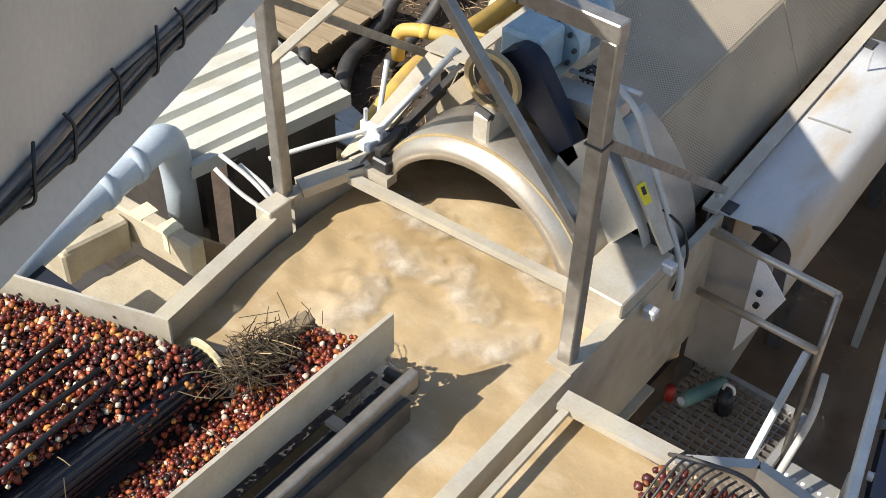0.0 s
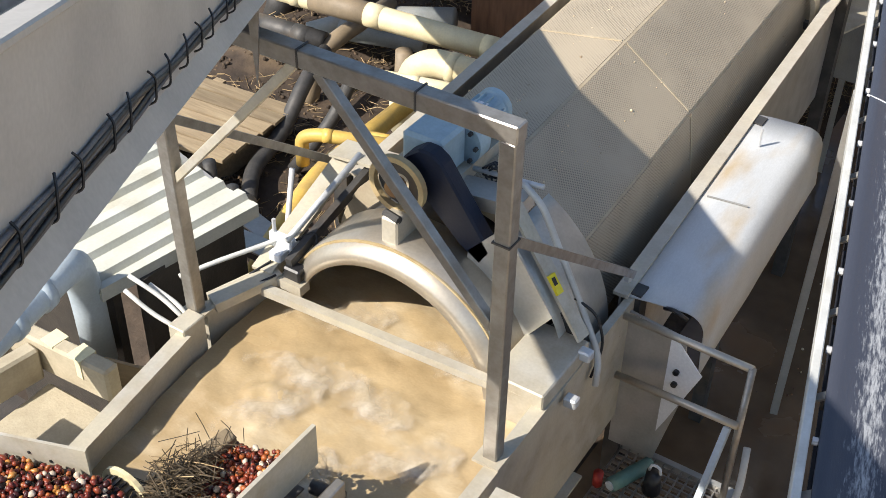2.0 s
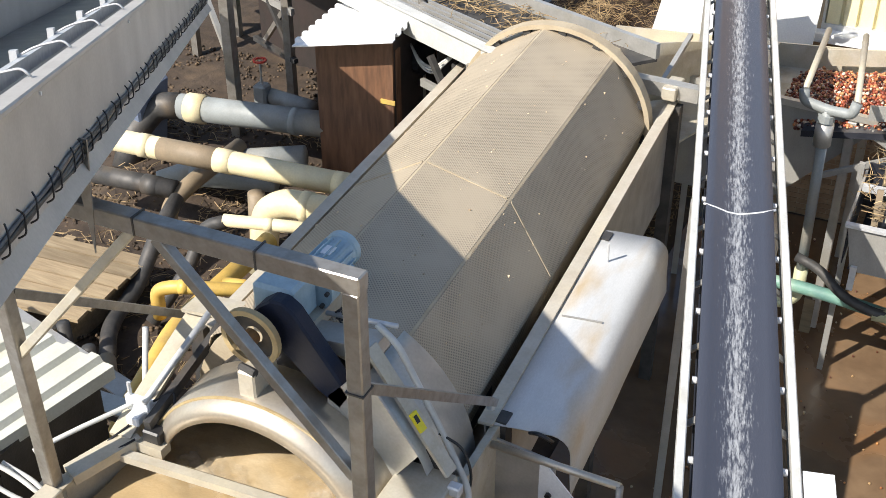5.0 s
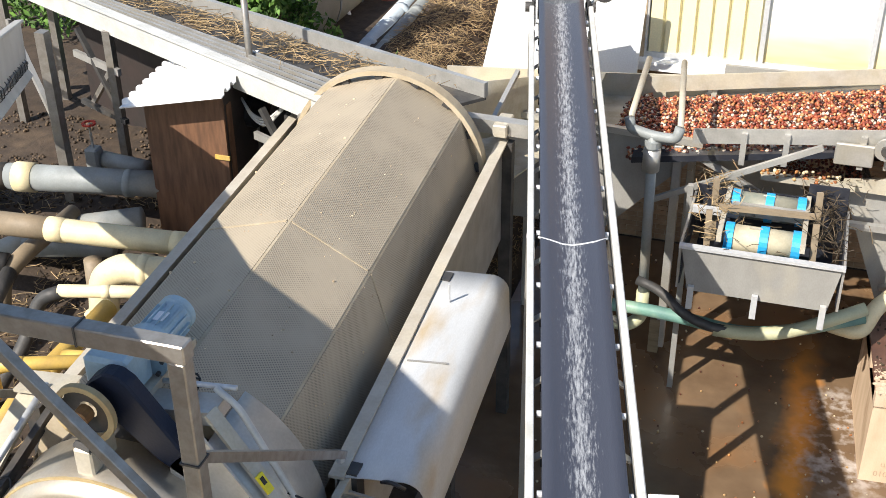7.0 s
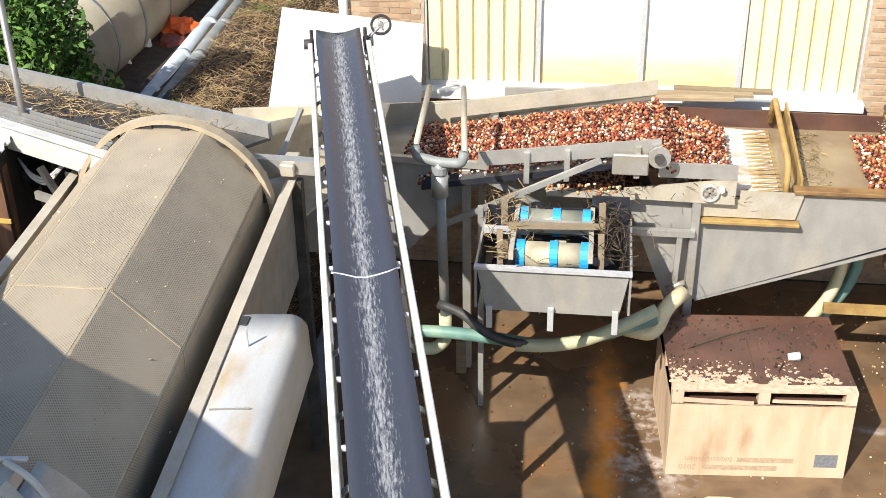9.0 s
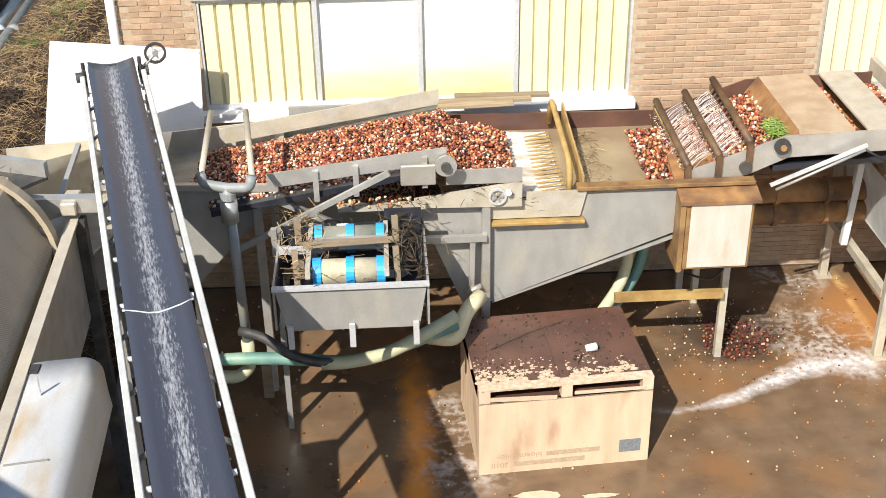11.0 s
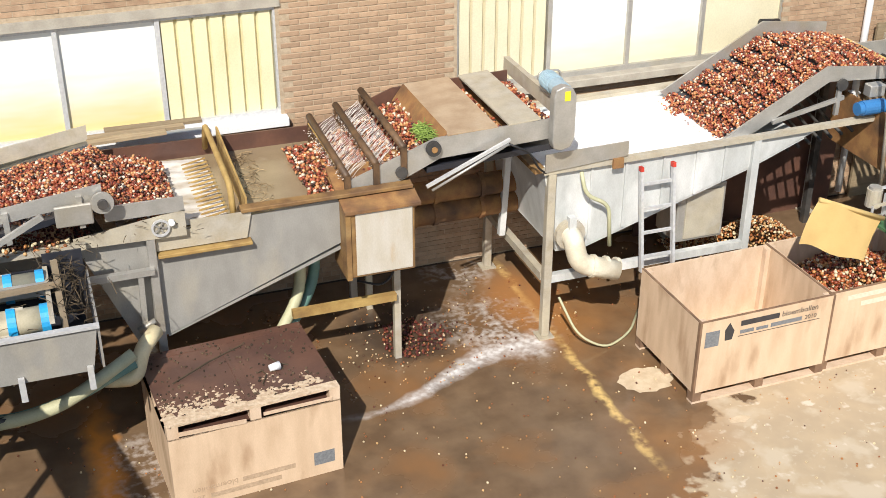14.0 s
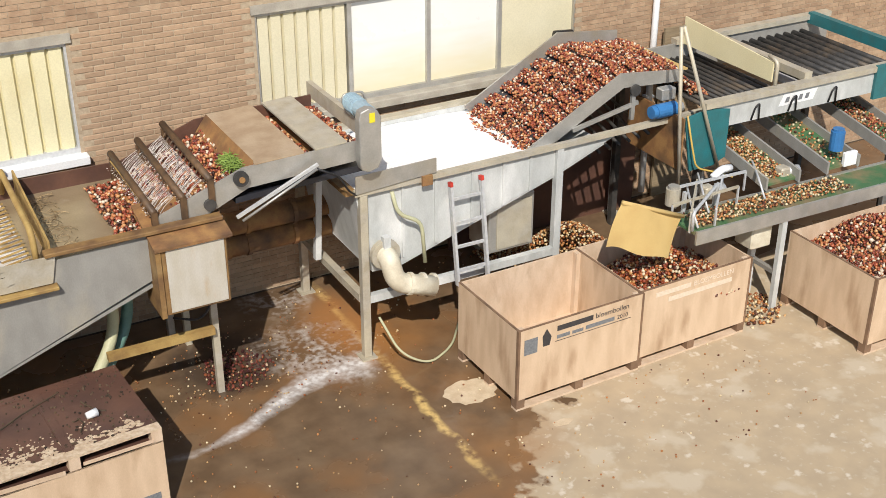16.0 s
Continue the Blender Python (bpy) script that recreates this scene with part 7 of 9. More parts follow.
# ---- platform and handrail beside the drum ----
def platform():
    p = thing("grating_platform", "dark steel grating platform with stairs", "platform")
    z = 1.62
    for i in range(22):
        y = 3.85 + i * 0.052
        part("grate_bar", bx(-1.52, -0.85, y, y + 0.010, z - 0.03, z), tube_steel, p)
    for i in range(13):
        x = -1.52 + i * 0.055
        part("grate_bar", bx(x, x + 0.008, 3.85, 4.98, z - 0.028, z - 0.002), tube_steel, p)
    part("frame_bar", bx(-1.56, -0.81, 4.98, 5.02, z - 0.06, z + 0.01), steel, p)
    part("frame_bar", bx(-0.85, -0.81, 3.85, 4.98, z - 0.06, z + 0.01), steel, p)
    for x, y in ((-1.5, 4.95), (-0.85, 4.95), (-0.85, 3.9)):
        part("leg", bx(x - 0.03, x + 0.03, y - 0.03, y + 0.03, 0.012, z - 0.06), dark_steel, p)
    for k in range(5):
        s = part("tread", bx(-0.78 + 0.0, -0.45, 4.55 - 0.16 * k, 4.75 - 0.16 * k, 1.5 - 0.2 * k, 1.52 - 0.2 * k), steel, p, "perforated stair tread")
        for j in range(6):
            part("tread_hole", disc(B(), (-0.74 + 0.05 * j, 4.65 - 0.16 * k, 1.521 - 0.2 * k), "z", 0.012, 0.004, 8), white_paint, s)
    for x in (-0.79, -0.44):
        part("stringer", beam(B(), (x, 4.8, 1.58), (x, 3.9, 0.5), 0.02, 0.14), steel, p)
    h = thing("handrail", "bright tubular steel handrail", "handrail")
    part("top_bar", tube(B(), [(-1.60, 4.83, 2.74), (-0.80, 4.70, 2.85)], 0.022, 10), bright_steel, h, smooth=True)
    part("mid_bar", tube(B(), [(-1.60, 4.83, 2.30), (-0.80, 4.66, 2.48)], 0.022, 10), bright_steel, h, smooth=True)
    part("post", tube(B(), [(-0.80, 4.69, 2.86), (-0.80, 4.69, 1.6)], 0.02, 10), tube_steel, h, smooth=True)
    part("stair_rail", beam(B(), (-0.86, 4.70, 2.40), (-0.88, 4.22, 1.72), 0.035, 0.05), pvc_blue, h, "pale blue stair rail")
    part("stair_rail", tube(B(), rounded([(-0.74, 4.72, 2.3), (-0.70, 4.6, 2.1), (-0.75, 4.2, 1.5)], 0.1), 0.02, 8), hose_grey, h, smooth=True)
    c = thing("plastic_tube", "pale green plastic tube lying on the grating", "tube")
    part("tube_body", tube(B(), [(-1.42, 4.62, 1.66), (-1.30, 4.9, 1.66)], 0.045, 12), hose_green, c, smooth=True)
    part("tube_cap", tube(B(), [(-1.423, 4.61, 1.66), (-1.42, 4.62, 1.66)], 0.03, 12), white_paint, c)
    c = thing("red_can", "small red can on the grating", "can")
    part("can_body", tube(B(), [(-1.50, 4.62, 1.62), (-1.50, 4.62, 1.72)], 0.03, 12), red_plastic, c, smooth=True)
    c = thing("black_jug", "black plastic jug with a white handle", "jug")
    part("jug_body", tube(B(), [(-1.22, 4.75, 1.62), (-1.22, 4.75, 1.78)], [0.055, 0.045], 12), black, c, smooth=True)
    part("jug_handle", tube(B(), rounded([(-1.25, 4.75, 1.78), (-1.24, 4.75, 1.83), (-1.19, 4.75, 1.83), (-1.18, 4.75, 1.78)], 0.02), 0.009, 6), white_paint, c, smooth=True)


platform()


# ---- black belt conveyor ----
BELT_A, BELT_B = Vector((0.30, 2.55, 2.995)), Vector((-1.93, 11.55, 3.2))


def belt_conveyor():
    d = BELT_B - BELT_A
    yaw = math.degrees(math.atan2(-d.x, d.y))
    pit = math.degrees(math.asin(d.z / d.length))
    n = d.length
    c = thing("belt_conveyor", "long black rubber belt conveyor in a pale steel frame", "conveyor")
    c.matrix_basis = Matrix.Translation(BELT_A) @ pose(0, 0, 0, 0, 0, yaw) @ pose(0, 0, 0, pit, 0, 0)
    prof = [(-0.215, 0.02), (-0.15, 0.0), (-0.07, -0.02), (0.0, -0.026), (0.07, -0.02), (0.15, 0.0), (0.215, 0.02)]
    ob = part("belt", sheet(B(), 40, 6, lambda u, v: (prof[round(v * 6)][0], n * u, prof[round(v * 6)][1] + 0.002 * noise.noise(Vector((u * 40, v * 3, 0))))), belt_mat, c, "wet black rubber with pale scuffs", smooth=True)
    ob.modifiers.new("thickness", "SOLIDIFY").thickness = 0.01
    part("return_belt", bx(-0.21, 0.21, 0, n - 0.1, -0.24, -0.23), rubber, c)
    for s in (-1, 1):
        r = part("side_rail", bx(min(s * 0.255, s * 0.30), max(s * 0.255, s * 0.30), 0, n - 0.35, -0.10, 0.03), white_rail, c, "pale painted side rail", bevel=0.006)
        for k in range(int(n / 0.62)):
            y = 0.25 + k * 0.62
            part("idler_bracket", beam(B(), (s * 0.255, y, -0.06), (s * 0.20, y, -0.02), 0.05, 0.012), steel, r)
            part("bolt", tube(B(), [(s * 0.24, y + 0.3, -0.01), (s * 0.215, y + 0.3, -0.01)], 0.02, 8), galv, r)
    for k in range(int(n / 0.62)):
        y = 0.25 + k * 0.62
        part("idler", tube(B(), [(-0.22, y, -0.075), (0.22, y, -0.075)], 0.035, 10), dark_steel, c, smooth=True)
    part("belt_joint", tube(B(), [(x, 4.78 + 0.10 * (abs(x) - 0.2) + 0.012 * math.sin(x * 40), z + 0.008) for x, z in ((-0.23, 0.02), (-0.15, 0.0), (-0.07, -0.02), (0, -0.026), (0.07, -0.02), (0.15, 0.0), (0.23, 0.02))], 0.008, 6), galv, c, "pale metal belt fastener", smooth=True)
    part("head_pulley", tube(B(), [(-0.22, n - 0.03, -0.12), (0.22, n - 0.03, -0.12)], 0.11, 16), rubber, c, smooth=True)
    for s in (-1, 1):
        part("take_up", bx(min(s * 0.24, s * 0.30), max(s * 0.24, s * 0.30), n - 0.4, n + 0.02, -0.16, -0.08), steel, c)
        part("bearing", tube(B(), [(s * 0.24, n - 0.05, -0.1), (s * 0.34, n - 0.05, -0.1)], 0.05, 12), dark_steel, c)
        for j in range(2):
            part("stud", tube(B(), [(s * 0.26, n - 0.3 + 0.2 * j, -0.08), (s * 0.26, n - 0.3 + 0.2 * j, 0.06)], 0.018, 8), dark_steel, c)
    hw = part("drive_wheel", disc(B(), (0.42, n - 0.05, 0.06), "y", 0.105, 0.03, 24, 0.082), dark_steel, c, "dark open hand wheel")
    part("wheel_hub", disc(B(), (0.42, n - 0.05, 0.06), "y", 0.03, 0.05, 10), steel, hw)
    part("wheel_shaft", tube(B(), [(0.30, n - 0.05, -0.06), (0.42, n - 0.05, 0.06)], 0.018, 8), steel, hw)
    for a in range(4):
        q = a * 1.571 + 0.4
        part("wheel_spoke", beam(B(), (0.42, n - 0.05, 0.06), (0.42 + 0.09 * math.cos(q), n - 0.05, 0.06 + 0.09 * math.sin(q)), 0.016, 0.016, (0, 1, 0)), galv, hw)
    for y in (1.2, 5.0, 8.6):
        for s in (-1, 1):
            part("leg", bx(s * 0.275 - 0.03, s * 0.275 + 0.03, y - 0.03, y + 0.03, -3.05 - 0.02 * y, -0.1), steel, c)
    part("white_shield", bx(0.31, 0.46, 2.05, 2.42, -0.02, 0.01), white_paint, c, "white sheet beside the belt")


white_rail = material("white_rail", (0.58, 0.58, 0.55), 0.5, 0.1, (0.48, 0.48, 0.45), 6, (0.45, 0.42, 0.34), 2.4, 0.3, 0.06)
belt_conveyor()


# ---- bulb conveyor at the basin ----
def bulb_feed():
    at = Vector((0.11, -0.12, 0.172))
    f = thing("bulb_conveyor", "muddy steel bulb conveyor that empties into the basin", "conveyor", at)
    part("side_plate", beam(B(), (-2.30, 0.7, 2.89), (-2.285, 3.07, 2.89), 0.02, 0.24), muddy_steel, f, "tall splashed side plate")
    part("slot_belt", bx(-2.25, -2.17, 0.7, 2.95, 2.62, 2.66), rubber, f)
    part("side_beam", beam(B(), (-2.145, 0.7, 2.70), (-2.135, 3.05, 2.72), 0.05, 0.10), tube_steel, f, "grey outer beam", bevel=0.006)
    part("lower_beam", beam(B(), (-2.10, 0.7, 2.62), (-2.09, 2.95, 2.62), 0.03, 0.14), dark_steel, f)
    for y in (1.4, 2.0, 2.6):
        part("cross_tab", bx(-2.26, -2.12, y, y + 0.05, 2.70, 2.73), muddy_steel, f)
    part("end_roller", tube(B(), [(-2.28, 3.02, 2.66), (-2.12, 3.04, 2.66)], 0.035, 10), dark_steel, f, smooth=True)
    part("cross_strut", beam(B(), (-2.12, 2.15, 2.62), (-1.56, 2.2, 2.66), 0.07, 0.05), muddy_steel, f)
    part("channel_floor", bx(-2.85, -2.31, 0.7, 3.0, 2.635, 2.645), dark_steel, f)
    gp = part("guard_plate", beam(B(), (-3.98, 2.04, 2.90), (-2.97, 2.40, 2.90), 0.015, 0.27), muddy_steel, f, "splashed guard plate with drain holes")
    for k in range(9):
        q = 0.12 + 0.09 * k
        part("drain_hole", disc(B(), (-3.98 + 1.01 * q, 2.031 + 0.36 * q, 2.93 + 0.03 * ((k * 5) % 3 - 1)), "y", 0.008, 0.006, 8), black, gp)
    part("guard_wing", sheet(B(), 10, 2, lambda u, v: (-3.98 - 0.40 * u, 2.04 - 0.10 * u - 0.12 * math.sin(u * 3), 2.77 + 0.27 * v)), steel, f, "curved grey wing plate", smooth=True).modifiers.new("thickness", "SOLIDIFY").thickness = 0.01
    r = part("ribbed_roller", tube(B(), [(-2.86, 1.0, 2.76), (-2.86, 2.46, 2.76)], 0.11, 24), rubber, f, "black ribbed roller", smooth=True)
    for k in range(24):
        a = k * 2 * math.pi / 24
        part("rib", beam(B(), (-2.86 + 0.112 * math.cos(a), 1.0, 2.76 + 0.112 * math.sin(a)), (-2.86 + 0.112 * math.cos(a), 2.46, 2.76 + 0.112 * math.sin(a)), 0.012, 0.012, (math.cos(a), 0, math.sin(a))), black, r)
    part("roller_end", disc(B(), (-2.86, 2.475, 2.77), "y", 0.135, 0.02, 24), pvc_cream, f, "cream end disc")
    part("upper_belt", bx(-4.2, -2.86, 1.0, 2.36, 2.84, 2.86), rubber, f)
    for a, b in (((-3.23, 1.72, 2.99), (-3.29, 2.07, 2.97)), ((-3.14, 1.65, 2.99), (-3.16, 2.12, 2.97)), ((-3.01, 1.55, 2.99), (-3.02, 2.06, 2.97)), ((-2.88, 1.46, 2.99), (-2.93, 2.09, 2.97))):
        a, b = Vector(a), Vector(b)
        part("rod", tube(B(), [a + (a - b) * 0.8, b], 0.013, 8), black, f, "dark steel rod", smooth=True)

    def heap_top(x, y):
        if y > 2.36 + 0.36 * (x + 2.97) or (x > -2.86 and y < 1.95 + 0.25 * noise.noise(Vector((y * 3, x * 5, 7)))):
            return None
        return 2.945 + 0.045 * noise.noise(Vector((x * 4, y * 4, 1))) - max(0, x + 2.95) ** 2 * 4.5
    made = [bulbs("heaped_bulbs", heap(-4.0, -2.72, 1.0, 2.42, heap_top, 0.027, 2, 60), 0.0168, bulb_bright, "wet orange and red tulip bulbs on the upper belt"),
            bulbs("heaped_bulbs", heap(-2.72, -2.32, 0.9, 2.98, lambda x, y: 2.66 + 0.12 * min(1, max(0, (x + 2.66) / 0.3)) + 0.025 * noise.noise(Vector((x * 5, y * 5, 3))) + 0.10 * max(0, y - 2.3), 0.027, 2, 61), 0.0168, bulb_bright, "wet red bulbs in the channel beside the basin")]
    rng = random.Random(9)
    sp = [(rng.gauss(-2.68, 0.055), rng.gauss(2.62, 0.11), 2.80 + rng.uniform(0, 0.07)) for _ in range(420)]
    made.append(stalks("wet_stalks", sp, 0.16, 0.0022, dark_straw, "tangle of wet dark stalks among the bulbs", 8, 0.25))
    made.append(stalks("dry_stalks", sp[:70], 0.17, 0.0022, straw, "pale stalks caught in the wet tangle", 19, 0.3))
    made.append(stalks("dry_stalks", [(rng.uniform(-3.6, -2.4), rng.uniform(1.1, 2.4), 2.9 + rng.uniform(0, 0.06)) for _ in range(24)], 0.12, 0.0025, straw, "single pale stalks on the bulbs", 18, 0.6))
    wd = part("timber_stick", beam(B(), (-2.78, 2.66, 2.72), (-2.72, 3.00, 2.74), 0.08, 0.06), plank, None, bevel=0.006)
    made.append(tagged(wd, "short weathered timber at the basin's edge", "timber"))
    for ob in made:
        ob.location = at


bulb_bright = bulb_material("bright_wet_bulbs", [(0.22, (0.06, 0.012, 0.010)), (0.26, (0.15, 0.022, 0.013)), (0.20, (0.24, 0.045, 0.016)), (0.12, (0.36, 0.10, 0.025)), (0.06, (0.50, 0.22, 0.05)), (0.07, (0.02, 0.01, 0.01)), (0.07, (0.60, 0.50, 0.38))])
bulb_feed()


# ---- high trough conveyor ----
TR_A, TR_B = Vector((-2.832, 3.543, 4.727)), Vector((-6.084, 8.79, 2.957))


def high_trough():
    d = TR_B - TR_A
    n = Vector((0.850, 0.5266, 0))
    a, b = TR_A - d * 0.70, TR_B
    L = (b - a).length
    t = thing("high_trough", "large grey steel trough conveyor, sloping, with cables", "conveyor")
    x = d.normalized()
    up = n.cross(x)
    up = up if up.z > 0 else -up
    t.matrix_basis = Matrix((( x.x, -n.x, up.x, a.x), (x.y, -n.y, up.y, a.y), (x.z, -n.z, up.z, a.z), (0, 0, 0, 1)))
    part("near_wall", bx(0, L, 0.0, 0.012, 0.095, 0.50), grey_wall, t)
    part("bottom_lip", plate(B(), [(0.0, 0.095), (0.012, 0.095), (-0.025, 0.024), (-0.035, 0.032)], "x", 0, L), grey_wall, t, "folded lower lip")
    part("top_lip", bx(0, L, -0.03, 0.05, 0.50, 0.525), grey_wall, t, bevel=0.006)
    part("far_wall", bx(0, L, 0.80, 0.812, 0.06, 0.66), grey_wall, t)
    part("far_lip", bx(0, L, 0.77, 0.84, 0.66, 0.685), grey_wall, t)
    part("floor", bx(0, L, 0.012, 0.80, 0.095, 0.11), dark_steel, t)
    part("rail", bx(0, L, 0.10, 0.14, 0.42, 0.46), dark_steel, t)
    part("rail", bx(0, L, 0.20, 0.23, 0.44, 0.50), galv, t)
    part("inner_belt", bx(0, L, 0.23, 0.72, 0.36, 0.38), rubber, t)
    for k in range(12):
        s = 0.8 + k * 0.75
        br = part("bracket", tube(B(), rounded([(s, 0.02, 0.53), (s, 0.05, 0.56), (s, 0.16, 0.54), (s, 0.24, 0.50)], 0.04), 0.0055, 6), galv, t, smooth=True)
        part("foot", bx(s - 0.02, s + 0.02, 0.23, 0.26, 0.44, 0.53), galv, br)
    cable_dip = lambda q: min(0.0, 0.02 * q - 0.046)
    for k in range(5):
        part("cable", tube(B(), [(q, -0.010 - 0.006 * (k % 2), 0.13 + cable_dip(q) + 0.010 * k + 0.012 * math.sin(q * 2.3 + k) + 0.006 * math.sin(q * 7 + k)) for q in np.arange(0, L, 0.12)], 0.007, 6), cable_black if k % 2 else cable_grey, t, "black cable", smooth=True)
    for k in range(int(L / 0.21)):
        s = 0.1 + k * 0.21 + 0.03 * math.sin(k * 2.7)
        part("cable_tie", tube(B(), rounded([(s, 0.0, 0.11 + cable_dip(s)), (s + 0.005, -0.026, 0.12 + cable_dip(s)), (s + 0.01, -0.026, 0.185 + cable_dip(s)), (s + 0.02 + 0.03 * math.sin(k * 4.1), -0.010, 0.205 + cable_dip(s))], 0.02, 3), 0.0035, 5), cable_black, t)
    for k in range(8):
        part("rivet", disc(B(), (0.5 + k * 1.1, -0.004, 0.11 + 0.36 * (k % 2)), "y", 0.008, 0.006, 8), white_paint, t)
    for p in ((-6.25, 9.30),):
        l = thing("conveyor_post", "grey steel post under the conveyors", "post", (0, 0, 0), "posts under the conveyors")
        part("post", bx(p[0] - 0.05, p[0] + 0.05, p[1] - 0.05, p[1] + 0.05, 1.3, 3.2), tube_steel, l)
        part("brace", beam(B(), (p[0], p[1], 2.2), (p[0] - 0.5, p[1] + 0.3, 2.9), 0.05, 0.05), steel, l)


cable_grey = material("dark_grey_cable", (0.10, 0.10, 0.11), 0.5, 0, (0.07, 0.07, 0.08), 9)
grey_wall = material("grey_trough_wall", (0.45, 0.43, 0.40), 0.5, 0.1, (0.39, 0.37, 0.345), 3, (0.50, 0.47, 0.43), 1.2, 0.35, 0.04)
high_trough()


# ---- conveyor behind the drum ----
def cross_conveyor():
    c = thing("cross_conveyor", "long pale steel slat conveyor behind the drum", "conveyor")
    p0, p1 = Vector((-8.5, 11.1, 0)), Vector((-2.85, 8.42, 0))
    q0, q1 = Vector((-8.5, 11.75, 0)), Vector((-2.05, 9.33, 0))
    z = 3.1

    def at(p, h):
        return (p.x, p.y, h)
    part("near_side", beam(B(), at(p0, z), at(p1, z), 0.02, 0.22), white_rail, c, "pale side plate")
    part("near_flange", beam(B(), at(p0, z + 0.12), at(p1, z + 0.12), 0.09, 0.02), white_rail, c)
    part("far_side", beam(B(), at(q0, z + 0.03), at(q1, z + 0.03), 0.05, 0.13), steel, c)
    box_pts = [(p0.x, p0.y), (p1.x, p1.y), (q1.x, q1.y), (q0.x, q0.y)]
    part("deck", plate(B(), box_pts, "z", z - 0.06, z - 0.03), dark_steel, c)
    for k in range(5):
        f = 0.12 + k * 0.07
        part("slat_rail", beam(B(), at(p0.lerp(q0, f), z + 0.03), at(p1.lerp(q1, f), z + 0.03), 0.022, 0.03), steel, c, "long steel slat")
    for f in (0.13, 0.45, 0.9):
        for a, b in ((p0, p1), (q0, q1)):
            p = a.lerp(b, f)
            part("leg", bx(p.x - 0.04, p.x + 0.04, p.y - 0.04, p.y + 0.04, 1.0, z - 0.08), tube_steel, c)
        p = p0.lerp(p1, f)
        part("brace", beam(B(), (p.x, p.y, 2.2), (p.x - 0.5, p.y + 0.24, 2.9), 0.05, 0.05), dark_steel, c)
        part("tie", beam(B(), (p.x - 0.6, p.y + 0.28, 2.1), (p.x + 0.1, p.y - 0.05, 2.1), 0.05, 0.05), dark_steel, c)
        part("tie", beam(B(), (p.x - 0.6, p.y + 0.28, 2.62), (p.x + 0.1, p.y - 0.05, 2.62), 0.04, 0.07), steel, c)
        part("brace", beam(B(), (p.x, p.y + 0.03, 2.66), (p.x - 0.5, p.y + 0.27, 2.05), 0.04, 0.05), tube_steel, c)
    # added black sheet in place of the deep shade under the deck
    part("skirt", beam(B(), at(q0.lerp(q1, 0.2), 2.2), at(q0.lerp(q1, 0.86), 2.2), 0.02, 1.7), dark_ply, c, "black sheet put in for the shade under the far side")
    rng = random.Random(3)
    sp = []
    for _ in range(900):
        f, g = rng.uniform(0.1, 0.97), rng.gauss(0.72, 0.12)
        a = p0.lerp(p1, f).lerp(q0.lerp(q1, f), g)
        sp.append((a.x, a.y, z + rng.uniform(-0.02, 0.05)))
    stalks("dry_stalks", sp, 0.22, 0.003, straw, "dry straw lying along the conveyor", 21, 0.15)
    ch = thing("outlet_chute", "beige muddy outlet chute from the drum to the flume", "chute")
    wall = sheet(B(), 16, 3, lambda u, v: (-2.55 + 0.95 * u + 0.1 * math.sin(u * 3), 9.35 + 2.5 * u, 3.04 - 0.75 * u ** 1.3 - 0.55 * v))
    ob = part("chute_wall", wall, muddy_steel, ch, smooth=True)
    ob.modifiers.new("thickness", "SOLIDIFY").thickness = 0.012
    part("chute_floor", plate(B(), [(-2.6, 9.3), (-1.85, 9.3), (-1.45, 10.52), (-1.5, 11.88), (-1.7, 11.88)], "z", 2.3, 2.32), muddy_steel, ch)
    part("brace", beam(B(), (-2.05, 9.5, 2.75), (-2.0, 10.2, 2.95), 0.04, 0.04), steel, ch)
    pl = thing("pole", "thin grey steel pole beside the conveyor", "pole")
    part("pole_shaft", tube(B(), [(-4.25, 9.46, 1.4), (-4.27, 9.48, 4.3)], 0.032, 10), tube_steel, pl, smooth=True)
    wb = thing("leaning_board", "large white sheet leaning by the brick wall", "board")
    part("sheet", plate(B(), [(-2.95, 1.9), (-2.68, 3.16), (-1.20, 3.02), (-1.25, 2.1)], "y", 12.30, 12.33), white_paint, wb)
    part("prop", beam(B(), (-2.2, 12.36, 0.01), (-2.2, 12.36, 2.2), 0.05, 0.05), plank, wb)


cross_conveyor()


# ---- corrugated roof and pit at the basin ----
def corrugated(name, parent, o, ex, ey, n, amp, mat, label=""):
    """A trapezoid-ribbed sheet from corner o along ex and ey; the ribs run along ex."""
    o, ex, ey = Vector(o), Vector(ex), Vector(ey)
    up = ex.cross(ey).normalized()
    bm = B()
    prof = []
    for k in range(n):
        for f, h in ((0.0, 0), (0.42, 0), (0.54, amp), (0.88, amp)):
            prof.append(((k + f) / n, h))
    prof.append((1.0, 0))
    a = [bm.verts.new(o + ey * f + up * h) for f, h in prof]
    b = [bm.verts.new(o + ex + ey * f + up * h) for f, h in prof]
    for i in range(len(prof) - 1):
        bm.faces.new((a[i], b[i], b[i + 1], a[i + 1]))
    ob = part(name, bm, mat, parent, label)
    ob.modifiers.new("thickness", "SOLIDIFY").thickness = 0.012
    return ob


# near-black concrete: the shade down in the pit is put into its colour
pit_shade = material("pit_shade_concrete", (0.07, 0.06, 0.05), 0.5, 0, (0.045, 0.04, 0.035), 5, (0.14, 0.12, 0.09), 2, 0.25, 0.3)
yellow_concrete = material("yellowed_concrete", (0.46, 0.40, 0.29), 0.85, 0, (0.36, 0.31, 0.22), 6, (0.52, 0.47, 0.36), 2.5, 0.35, 0.3)


